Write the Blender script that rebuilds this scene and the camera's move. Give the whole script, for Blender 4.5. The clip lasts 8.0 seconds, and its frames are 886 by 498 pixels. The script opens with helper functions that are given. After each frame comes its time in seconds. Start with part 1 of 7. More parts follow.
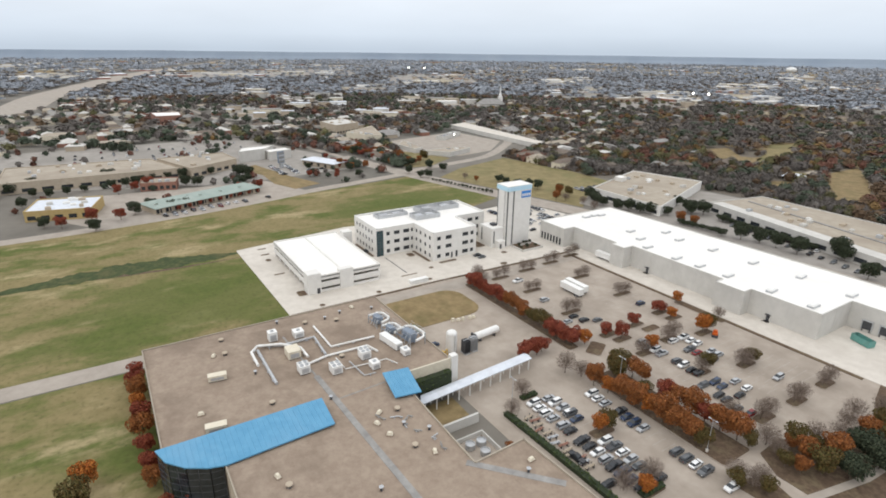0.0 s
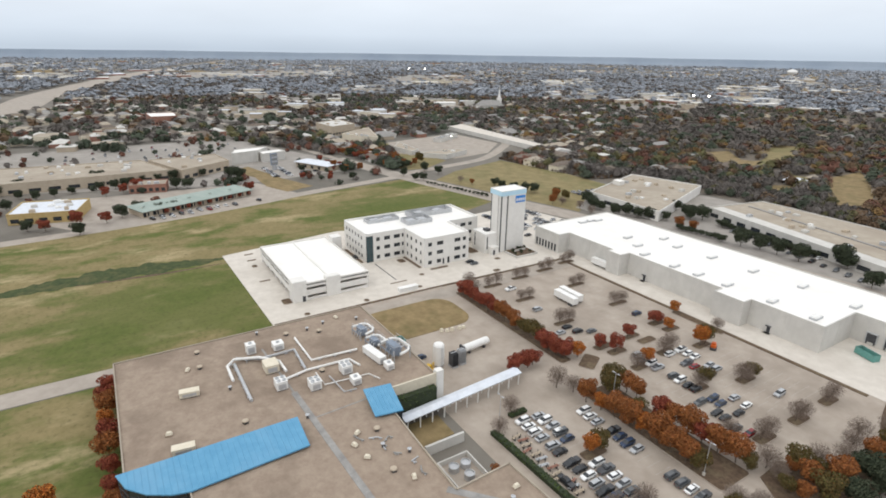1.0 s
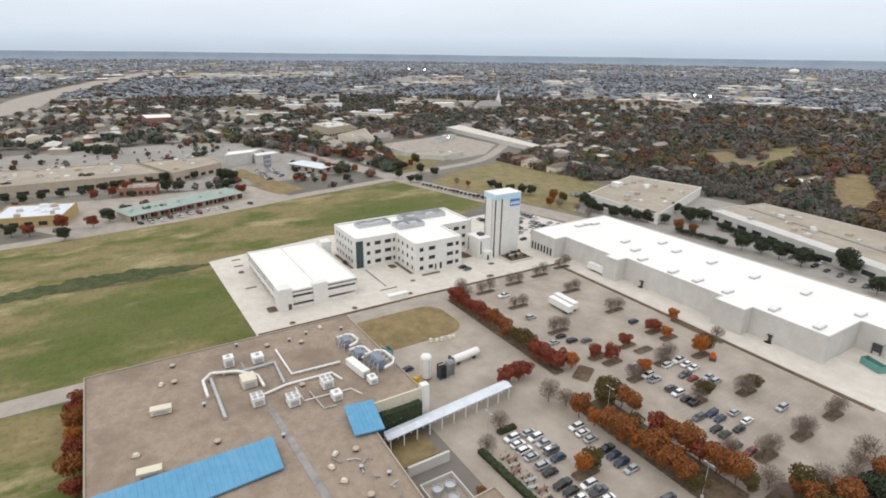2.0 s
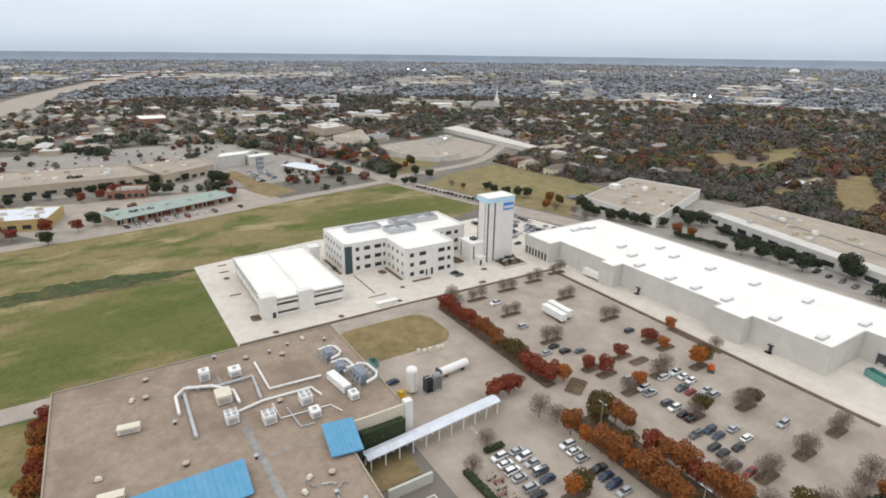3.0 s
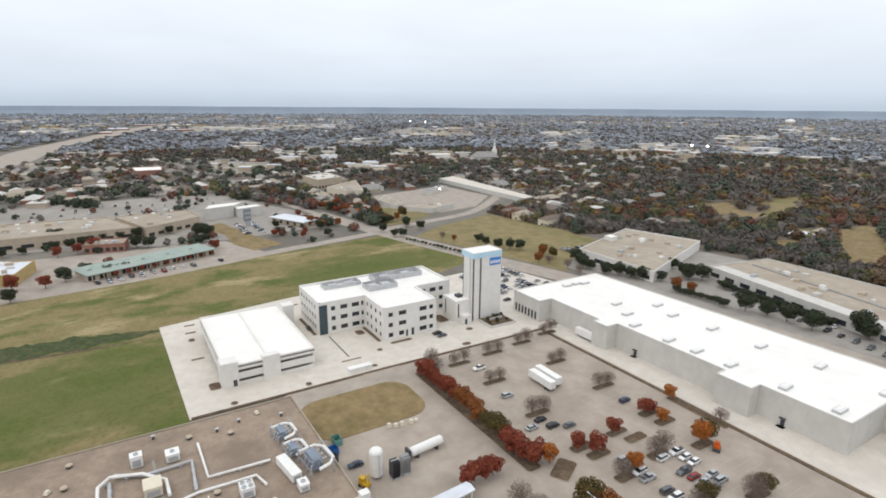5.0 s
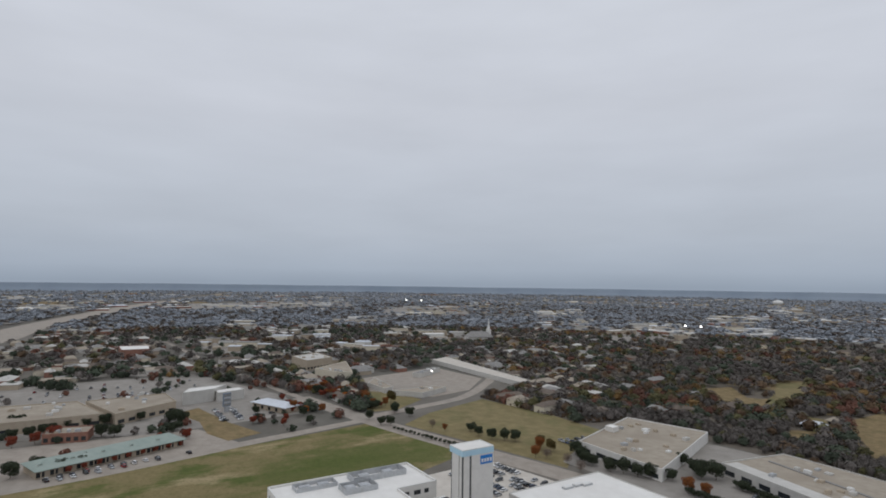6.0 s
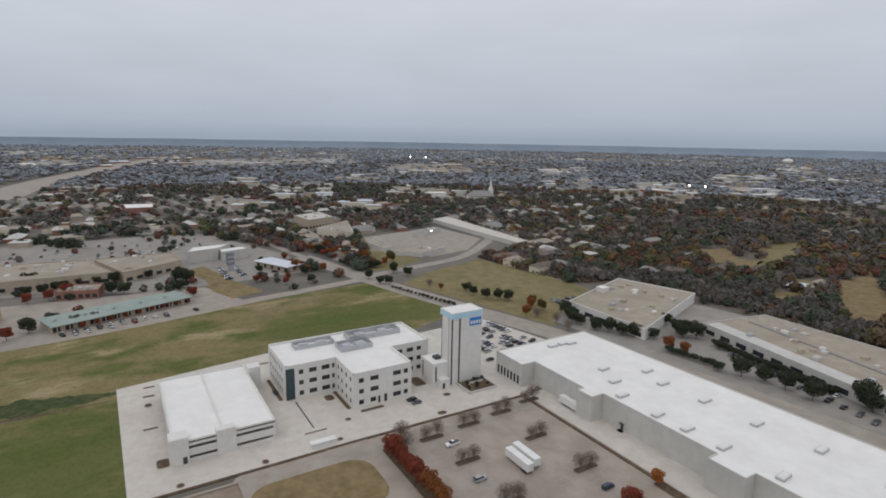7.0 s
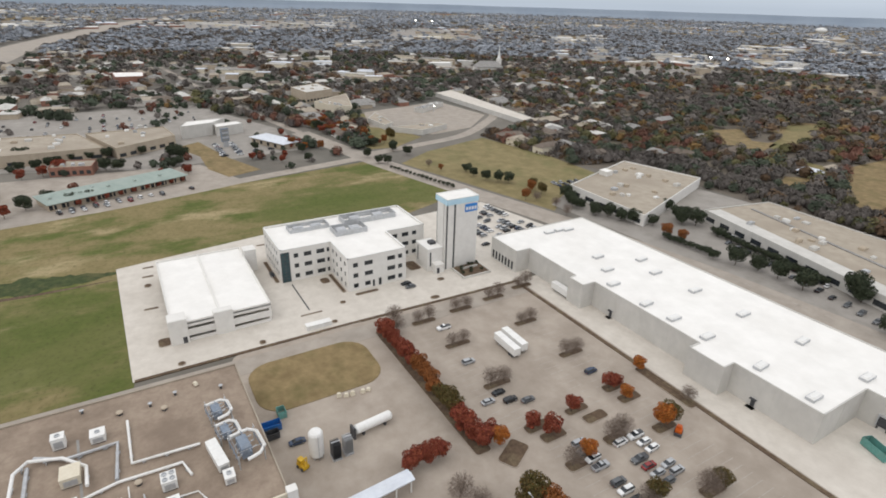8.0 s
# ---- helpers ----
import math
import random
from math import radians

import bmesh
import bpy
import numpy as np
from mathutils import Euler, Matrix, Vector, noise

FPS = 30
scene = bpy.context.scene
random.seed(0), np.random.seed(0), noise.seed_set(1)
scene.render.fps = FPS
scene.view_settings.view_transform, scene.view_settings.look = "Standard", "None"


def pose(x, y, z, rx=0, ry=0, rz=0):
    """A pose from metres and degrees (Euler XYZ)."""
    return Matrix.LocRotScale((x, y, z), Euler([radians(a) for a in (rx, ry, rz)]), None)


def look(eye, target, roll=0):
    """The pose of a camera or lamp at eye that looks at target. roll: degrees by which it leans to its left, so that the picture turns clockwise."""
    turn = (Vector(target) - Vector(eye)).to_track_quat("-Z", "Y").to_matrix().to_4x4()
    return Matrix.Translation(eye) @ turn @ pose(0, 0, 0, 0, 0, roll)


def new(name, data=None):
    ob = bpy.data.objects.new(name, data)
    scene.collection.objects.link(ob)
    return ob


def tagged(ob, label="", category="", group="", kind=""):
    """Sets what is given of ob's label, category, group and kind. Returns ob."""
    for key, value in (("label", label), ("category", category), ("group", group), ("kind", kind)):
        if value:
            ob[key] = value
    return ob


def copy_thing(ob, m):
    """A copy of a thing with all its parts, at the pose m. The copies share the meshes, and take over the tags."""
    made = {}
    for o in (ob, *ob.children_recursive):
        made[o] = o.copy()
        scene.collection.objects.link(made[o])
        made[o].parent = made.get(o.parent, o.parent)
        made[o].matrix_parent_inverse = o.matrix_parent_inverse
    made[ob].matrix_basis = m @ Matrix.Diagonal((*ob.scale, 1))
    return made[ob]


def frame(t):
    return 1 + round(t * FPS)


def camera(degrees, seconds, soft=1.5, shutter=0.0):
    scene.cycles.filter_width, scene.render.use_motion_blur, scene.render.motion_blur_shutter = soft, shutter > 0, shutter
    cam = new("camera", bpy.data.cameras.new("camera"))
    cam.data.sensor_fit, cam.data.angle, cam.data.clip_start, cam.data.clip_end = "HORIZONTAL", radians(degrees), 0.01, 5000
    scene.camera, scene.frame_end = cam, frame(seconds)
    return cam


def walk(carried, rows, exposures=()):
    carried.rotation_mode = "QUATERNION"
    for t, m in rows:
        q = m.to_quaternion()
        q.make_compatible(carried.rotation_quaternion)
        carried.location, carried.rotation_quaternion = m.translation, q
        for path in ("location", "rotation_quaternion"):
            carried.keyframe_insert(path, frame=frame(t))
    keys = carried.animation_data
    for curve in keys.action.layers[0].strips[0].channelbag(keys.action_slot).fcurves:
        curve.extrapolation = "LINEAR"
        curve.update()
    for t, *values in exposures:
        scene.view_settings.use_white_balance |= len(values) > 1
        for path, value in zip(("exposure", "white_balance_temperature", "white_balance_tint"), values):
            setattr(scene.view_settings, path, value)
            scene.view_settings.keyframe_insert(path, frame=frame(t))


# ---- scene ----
cam = camera(78.0, 8.0, soft=1.8)
# seconds, eye x y z, heading, pitch, roll
ROUTE = [
    (0, 165.194, -49.755, 88.630, 57.966, -19.970, 0.70),
    (0.5, 163.243, -46.271, 88.672, 58.008, -19.968, 0.90),
    (1, 161.164, -42.677, 88.542, 58.000, -19.873, 0.90),
    (1.5, 159.256, -39.129, 88.393, 58.093, -19.855, 0.80),
    (3, 153.663, -28.891, 88.200, 58.195, -19.815, 0.70),
    (3.5, 151.666, -25.372, 88.012, 58.187, -19.721, 0.70),
    (4, 149.888, -21.583, 87.857, 58.322, -19.727, 0.60),
    (4.5, 148.098, -18.032, 87.668, 58.474, -19.752, 0.50),
    (5, 145.977, -14.121, 87.343, 58.620, -14.774, 0.40),
    (5.2, 144.991, -12.878, 87.668, 58.564, -7.813, 0.40),
    (5.5, 143.652, -10.803, 88.765, 58.501, 0.301, 0.54),
    (5.75, 142.536, -9.073, 89.680, 58.448, 3.565, 0.65),
    (6, 141.420, -7.343, 90.594, 58.395, 3.622, 0.76),
    (6.3, 140.082, -5.267, 91.691, 58.332, -0.545, 0.90),
    (6.5, 140.043, -3.362, 92.416, 58.441, -4.617, 0.90),
    (7, 139.501, 0.218, 94.708, 58.743, -11.359, 1.00),
    (7.5, 138.144, 3.087, 96.813, 58.704, -21.411, 1.60),
    (8, 136.578, 6.620, 97.526, 59.065, -24.489, 1.70),
]
EXPOSURES = [(0.0, 0.0, 6500, 10), (4.6, -0.05, 6500, 10), (5.0, -0.05, 6450, 10), (5.3, -0.1, 6400, 10), (6.0, -0.9, 6200, 11), (6.5, -1.05, 6150, 12), (7.0, -0.76, 6300, 12), (7.5, -0.38, 6500, 12), (8.0, -0.2, 6550, 11)]
walk(cam, [(t, pose(x, y, z, 90 + pitch, 0, yaw) @ pose(0, 0, 0, 0, 0, roll)) for t, x, y, z, yaw, pitch, roll in ROUTE], EXPOSURES)

# ---------------------------------------------------------------- overcast sky and soft sun
world = bpy.data.worlds.new("overcast_sky")
scene.world = world
world.use_nodes = True
wn, wl = world.node_tree.nodes, world.node_tree.links
wn.clear()
w_out = wn.new("ShaderNodeOutputWorld")
w_bg = wn.new("ShaderNodeBackground")
w_add = wn.new("ShaderNodeAddShader")
w_bg2 = wn.new("ShaderNodeBackground")
w_sky = wn.new("ShaderNodeTexSky")
w_sky.sky_type, w_sky.sun_disc = "NISHITA", False
w_sky.sun_elevation, w_sky.sun_rotation = radians(38), radians(200)
w_sky.dust_density, w_sky.air_density = 6.0, 1.5
w_co = wn.new("ShaderNodeTexCoord")
w_sep = wn.new("ShaderNodeSeparateXYZ")
w_ramp = wn.new("ShaderNodeValToRGB")
# cloud deck: darker and bluer towards the horizon, brightest overhead
SKY = [(0.0, (0.56, 0.645, 0.745)), (0.025, (0.70, 0.785, 0.885)), (0.09, (0.86, 0.925, 1.005)), (0.30, (1.07, 1.10, 1.16)), (1.0, (1.36, 1.39, 1.43))]
er = w_ramp.color_ramp.elements
er[0].position, er[0].color = SKY[0][0], (*SKY[0][1], 1)
er[1].position, er[1].color = SKY[-1][0], (*SKY[-1][1], 1)
for p, c in SKY[1:-1]:
    e = er.new(p)
    e.color = (*c, 1)
w_map = wn.new("ShaderNodeMapping")
w_map.inputs["Scale"].default_value = (1.6, 1.6, 7.0)
w_noise = wn.new("ShaderNodeTexNoise")
w_noise.inputs["Scale"].default_value, w_noise.inputs["Detail"].default_value = 2.2, 6.0
w_mr = wn.new("ShaderNodeMapRange")
w_mr.inputs["From Min"].default_value, w_mr.inputs["From Max"].default_value = 0.25, 0.75
w_mr.inputs["To Min"].default_value, w_mr.inputs["To Max"].default_value = 0.95, 1.05
w_mul = wn.new("ShaderNodeVectorMath")
w_mul.operation = "SCALE"
wl.new(w_co.outputs["Generated"], w_sep.inputs[0])
wl.new(w_sep.outputs["Z"], w_ramp.inputs[0])
wl.new(w_co.outputs["Generated"], w_map.inputs[0])
wl.new(w_map.outputs[0], w_noise.inputs["Vector"])
wl.new(w_noise.outputs["Fac"], w_mr.inputs[0])
wl.new(w_ramp.outputs[0], w_mul.inputs[0])
wl.new(w_mr.outputs[0], w_mul.inputs["Scale"])
wl.new(w_mul.outputs[0], w_bg.inputs["Color"])
wl.new(w_sky.outputs[0], w_bg2.inputs["Color"])
w_bg2.inputs["Strength"].default_value = 0.004
wl.new(w_bg.outputs[0], w_add.inputs[0])
wl.new(w_bg2.outputs[0], w_add.inputs[1])
wl.new(w_add.outputs[0], w_out.inputs[0])

sun = new("sun", bpy.data.lights.new("sun", "SUN"))
sun.data.energy, sun.data.angle, sun.data.color = 0.5, radians(30), (1.0, 0.97, 0.92)
sun.matrix_world = look((0, 0, 300), (-60, 190, 0))


# ---------------------------------------------------------------- materials
def material(name, a, b, scale=0.3, rough=0.85, stain=None, stain_scale=0.05, stain_amount=0.5, bump=0.02, metal=0.0, island=0.0, stretch=(1, 1, 1), spec=0.3):
    """Two colours mixed by fine noise, stains on a larger scale, relief, and a shift of brightness from piece to piece."""
    m = bpy.data.materials.new(name)
    m.use_nodes = True
    n, l = m.node_tree.nodes, m.node_tree.links
    bs = n["Principled BSDF"]
    bs.inputs["Roughness"].default_value, bs.inputs["Metallic"].default_value = rough, metal
    bs.inputs["Specular IOR Level"].default_value = spec
    co = n.new("ShaderNodeTexCoord")
    mp = n.new("ShaderNodeMapping")
    mp.inputs["Scale"].default_value = stretch
    l.new(co.outputs["Object"], mp.inputs[0])
    no = n.new("ShaderNodeTexNoise")
    no.inputs["Scale"].default_value, no.inputs["Detail"].default_value, no.inputs["Roughness"].default_value = scale, 8.0, 0.65
    l.new(mp.outputs[0], no.inputs["Vector"])
    ra = n.new("ShaderNodeValToRGB")
    ra.color_ramp.elements[0].position, ra.color_ramp.elements[0].color = 0.34, (*a, 1)
    ra.color_ramp.elements[1].position, ra.color_ramp.elements[1].color = 0.66, (*b, 1)
    l.new(no.outputs["Fac"], ra.inputs[0])
    out = ra.outputs[0]
    if stain:
        n2 = n.new("ShaderNodeTexNoise")
        n2.inputs["Scale"].default_value, n2.inputs["Detail"].default_value, n2.inputs["Roughness"].default_value = stain_scale, 6.0, 0.6
        l.new(mp.outputs[0], n2.inputs["Vector"])
        r2 = n.new("ShaderNodeMapRange")
        r2.inputs["From Min"].default_value, r2.inputs["From Max"].default_value = 0.5, 0.66
        r2.inputs["To Max"].default_value = stain_amount
        l.new(n2.outputs["Fac"], r2.inputs[0])
        mx = n.new("ShaderNodeMix")
        mx.data_type = "RGBA"
        mx.inputs["B"].default_value = (0, 0, 0, 1)
        l.new(r2.outputs[0], mx.inputs["Factor"])
        l.new(out, [s for s in mx.inputs if s.name == "A" and s.type == "RGBA"][0])
        [s for s in mx.inputs if s.name == "B" and s.type == "RGBA"][0].default_value = (*stain, 1)
        out = [s for s in mx.outputs if s.type == "RGBA"][0]
    if island:
        ge = n.new("ShaderNodeNewGeometry")
        hs = n.new("ShaderNodeHueSaturation")
        r3 = n.new("ShaderNodeMapRange")
        r3.inputs["To Min"].default_value, r3.inputs["To Max"].default_value = 1 - island, 1 + island
        l.new(ge.outputs["Random Per Island"], r3.inputs[0])
        l.new(r3.outputs[0], hs.inputs["Value"])
        l.new(out, hs.inputs["Color"])
        out = hs.outputs[0]
    l.new(out, bs.inputs["Base Color"])
    if bump:
        bu = n.new("ShaderNodeBump")
        bu.inputs["Strength"].default_value, bu.inputs["Distance"].default_value = 0.6, bump
        l.new(no.outputs["Fac"], bu.inputs["Height"])
        l.new(bu.outputs[0], bs.inputs["Normal"])
    return m


def leaves(name, stops, rough=0.8, vary=0.45):
    """Foliage whose clumps each take one colour from the stops."""
    m = bpy.data.materials.new(name)
    m.use_nodes = True
    n, l = m.node_tree.nodes, m.node_tree.links
    bs = n["Principled BSDF"]
    bs.inputs["Roughness"].default_value, bs.inputs["Specular IOR Level"].default_value = rough, 0.15
    ge = n.new("ShaderNodeNewGeometry")
    ra = n.new("ShaderNodeValToRGB")
    el = ra.color_ramp.elements
    el[0].position, el[0].color = 0.0, (*stops[0], 1)
    el[1].position, el[1].color = 1.0, (*stops[-1], 1)
    for i, c in enumerate(stops[1:-1]):
        el.new((i + 1) / (len(stops) - 1)).color = (*c, 1)
    l.new(ge.outputs["Random Per Island"], ra.inputs[0])
    co = n.new("ShaderNodeTexCoord")
    no = n.new("ShaderNodeTexNoise")
    no.inputs["Scale"].default_value = 2.5
    l.new(co.outputs["Object"], no.inputs["Vector"])
    mr = n.new("ShaderNodeMapRange")
    mr.inputs["To Min"].default_value, mr.inputs["To Max"].default_value = 1 - vary, 1 + vary
    l.new(no.outputs["Fac"], mr.inputs[0])
    hs = n.new("ShaderNodeHueSaturation")
    l.new(mr.outputs[0], hs.inputs["Value"])
    l.new(ra.outputs[0], hs.inputs["Color"])
    l.new(hs.outputs[0], bs.inputs["Base Color"])
    return m


M = {}
M["earth"] = material("suburb_earth", (0.12, 0.108, 0.09), (0.20, 0.182, 0.155), 0.02, 0.95, (0.10, 0.10, 0.085), 0.006, 0.8, 0.0)
M["litter"] = material("woodland_leaf_litter", (0.10, 0.085, 0.068), (0.16, 0.135, 0.108), 0.03, 0.95, (0.16, 0.135, 0.085), 0.008, 0.6, 0.0)
M["line"] = material("worn_white_paint", (0.345, 0.31, 0.268), (0.44, 0.405, 0.36), 0.8, 0.9)
M["brownroof"] = material("brown_shingle_roof", (0.12, 0.095, 0.075), (0.20, 0.165, 0.135), 0.5, 0.9, (0.1, 0.085, 0.07), 0.1, 0.4)
M["concrete"] = material("light_concrete", (0.52, 0.475, 0.415), (0.61, 0.565, 0.50), 0.25, 0.85, (0.45, 0.405, 0.35), 0.04, 0.4)
M["parking"] = material("worn_parking_concrete", (0.30, 0.252, 0.206), (0.40, 0.345, 0.288), 0.12, 0.9, (0.245, 0.205, 0.165), 0.035, 0.55)
M["road"] = material("road_concrete", (0.29, 0.252, 0.212), (0.38, 0.335, 0.285), 0.15, 0.88, (0.27, 0.25, 0.22), 0.03, 0.4)
M["greypave"] = material("weathered_grey_paving", (0.245, 0.224, 0.198), (0.335, 0.31, 0.278), 0.12, 0.9, (0.20, 0.183, 0.16), 0.03, 0.5)
M["tarroof"] = material("gravel_ballast_roof", (0.245, 0.187, 0.142), (0.32, 0.255, 0.195), 0.5, 0.95, (0.185, 0.14, 0.105), 0.07, 0.75)
M["tanroof"] = material("dusty_tan_roof", (0.31, 0.265, 0.21), (0.40, 0.35, 0.28), 0.2, 0.95, (0.25, 0.205, 0.16), 0.05, 0.5)
M["whiteroof"] = material("white_membrane_roof", (0.74, 0.72, 0.68), (0.82, 0.80, 0.76), 0.15, 0.75, (0.66, 0.63, 0.58), 0.04, 0.25)
M["whitewall"] = material("white_painted_wall", (0.66, 0.64, 0.60), (0.74, 0.72, 0.68), 0.4, 0.8, (0.58, 0.56, 0.51), 0.1, 0.3)
M["whwall"] = material("pale_tilt_up_concrete", (0.50, 0.485, 0.45), (0.58, 0.56, 0.52), 0.3, 0.85, (0.44, 0.42, 0.385), 0.08, 0.4, stretch=(1, 1, 0.7))
M["tanwall"] = material("tan_wall", (0.40, 0.33, 0.25), (0.47, 0.40, 0.31), 0.4, 0.9, (0.33, 0.27, 0.2), 0.1, 0.3)
M["brick"] = material("red_brick", (0.25, 0.125, 0.09), (0.32, 0.17, 0.125), 0.6, 0.9, (0.22, 0.1, 0.07), 0.1, 0.3)
M["yellowwall"] = material("ochre_wall", (0.40, 0.29, 0.12), (0.47, 0.35, 0.17), 0.5, 0.9, (0.4, 0.28, 0.1), 0.1, 0.3)
M["greyroof"] = material("grey_shingle_roof", (0.22, 0.21, 0.20), (0.32, 0.31, 0.29), 0.5, 0.9, (0.18, 0.17, 0.16), 0.1, 0.4)
M["steel"] = material("galvanised_steel", (0.42, 0.43, 0.44), (0.56, 0.57, 0.58), 1.2, 0.5, (0.3, 0.28, 0.25), 0.3, 0.3, metal=0.5)
M["whitemetal"] = material("white_enamel", (0.70, 0.69, 0.66), (0.79, 0.78, 0.75), 1.0, 0.5, (0.55, 0.52, 0.47), 0.4, 0.3)
M["cream"] = material("cream_metal", (0.60, 0.54, 0.42), (0.68, 0.62, 0.50), 1.0, 0.6, (0.5, 0.44, 0.34), 0.4, 0.3)
M["darkmetal"] = material("dark_metal", (0.04, 0.042, 0.045), (0.08, 0.08, 0.085), 1.0, 0.6)
M["bluemetal"] = material("blue_standing_seam", (0.085, 0.265, 0.425), (0.115, 0.31, 0.475), 0.4, 0.5, (0.15, 0.32, 0.47), 0.12, 0.5)
M["greenmetal"] = material("pale_green_standing_seam", (0.25, 0.305, 0.27), (0.31, 0.365, 0.325), 0.3, 0.6, (0.35, 0.39, 0.355), 0.06, 0.6)
M["canopy"] = material("pale_metal_canopy", (0.55, 0.58, 0.63), (0.66, 0.69, 0.73), 0.5, 0.5, (0.5, 0.5, 0.5), 0.2, 0.3)
M["paleblue"] = material("pale_blue_panel", (0.42, 0.62, 0.74), (0.50, 0.70, 0.80), 0.4, 0.5)
M["signblue"] = material("blue_sign_panel", (0.02, 0.17, 0.52), (0.03, 0.21, 0.58), 0.5, 0.4)
M["glass"] = material("dark_glazing", (0.018, 0.022, 0.026), (0.035, 0.04, 0.045), 0.5, 0.12, bump=0.0, spec=0.6)
M["teal"] = material("teal_glazing", (0.02, 0.05, 0.06), (0.04, 0.085, 0.095), 0.5, 0.12, bump=0.0, spec=0.6)
M["mulch"] = material("bark_mulch", (0.072, 0.047, 0.031), (0.14, 0.096, 0.062), 0.8, 0.95, (0.17, 0.135, 0.08), 0.2, 0.6, bump=0.05)
M["drygrass"] = material("dry_grass", (0.17, 0.122, 0.058), (0.27, 0.20, 0.10), 0.22, 0.95, (0.125, 0.105, 0.042), 0.09, 0.75, bump=0.05)
M["plot"] = material("rough_tan_grass", (0.165, 0.135, 0.06), (0.255, 0.205, 0.10), 0.12, 0.95, (0.11, 0.12, 0.042), 0.025, 0.7, bump=0.04)
M["bark"] = material("bark", (0.10, 0.075, 0.055), (0.17, 0.135, 0.105), 3.0, 0.95)
M["hedge"] = leaves("clipped_hedge", [(0.032, 0.05, 0.018), (0.075, 0.105, 0.035), (0.055, 0.075, 0.026)])
M["red"] = leaves("red_autumn_leaves", [(0.13, 0.03, 0.022), (0.24, 0.055, 0.034), (0.18, 0.05, 0.028), (0.31, 0.085, 0.04)])
M["rust"] = leaves("rust_autumn_leaves", [(0.17, 0.056, 0.02), (0.29, 0.11, 0.032), (0.23, 0.078, 0.026), (0.15, 0.072, 0.028)])
M["orange"] = leaves("orange_autumn_leaves", [(0.28, 0.08, 0.018), (0.40, 0.15, 0.03), (0.34, 0.09, 0.02), (0.22, 0.10, 0.03)])
M["olive"] = leaves("brown_green_leaves", [(0.06, 0.055, 0.02), (0.11, 0.075, 0.03), (0.085, 0.08, 0.025), (0.14, 0.075, 0.025)])
M["oak"] = leaves("evergreen_leaves", [(0.025, 0.034, 0.021), (0.05, 0.06, 0.035), (0.037, 0.048, 0.029), (0.068, 0.074, 0.043)])
M["twig"] = material("grey_twigs", (0.15, 0.112, 0.088), (0.235, 0.185, 0.15), 0.8, 0.95)


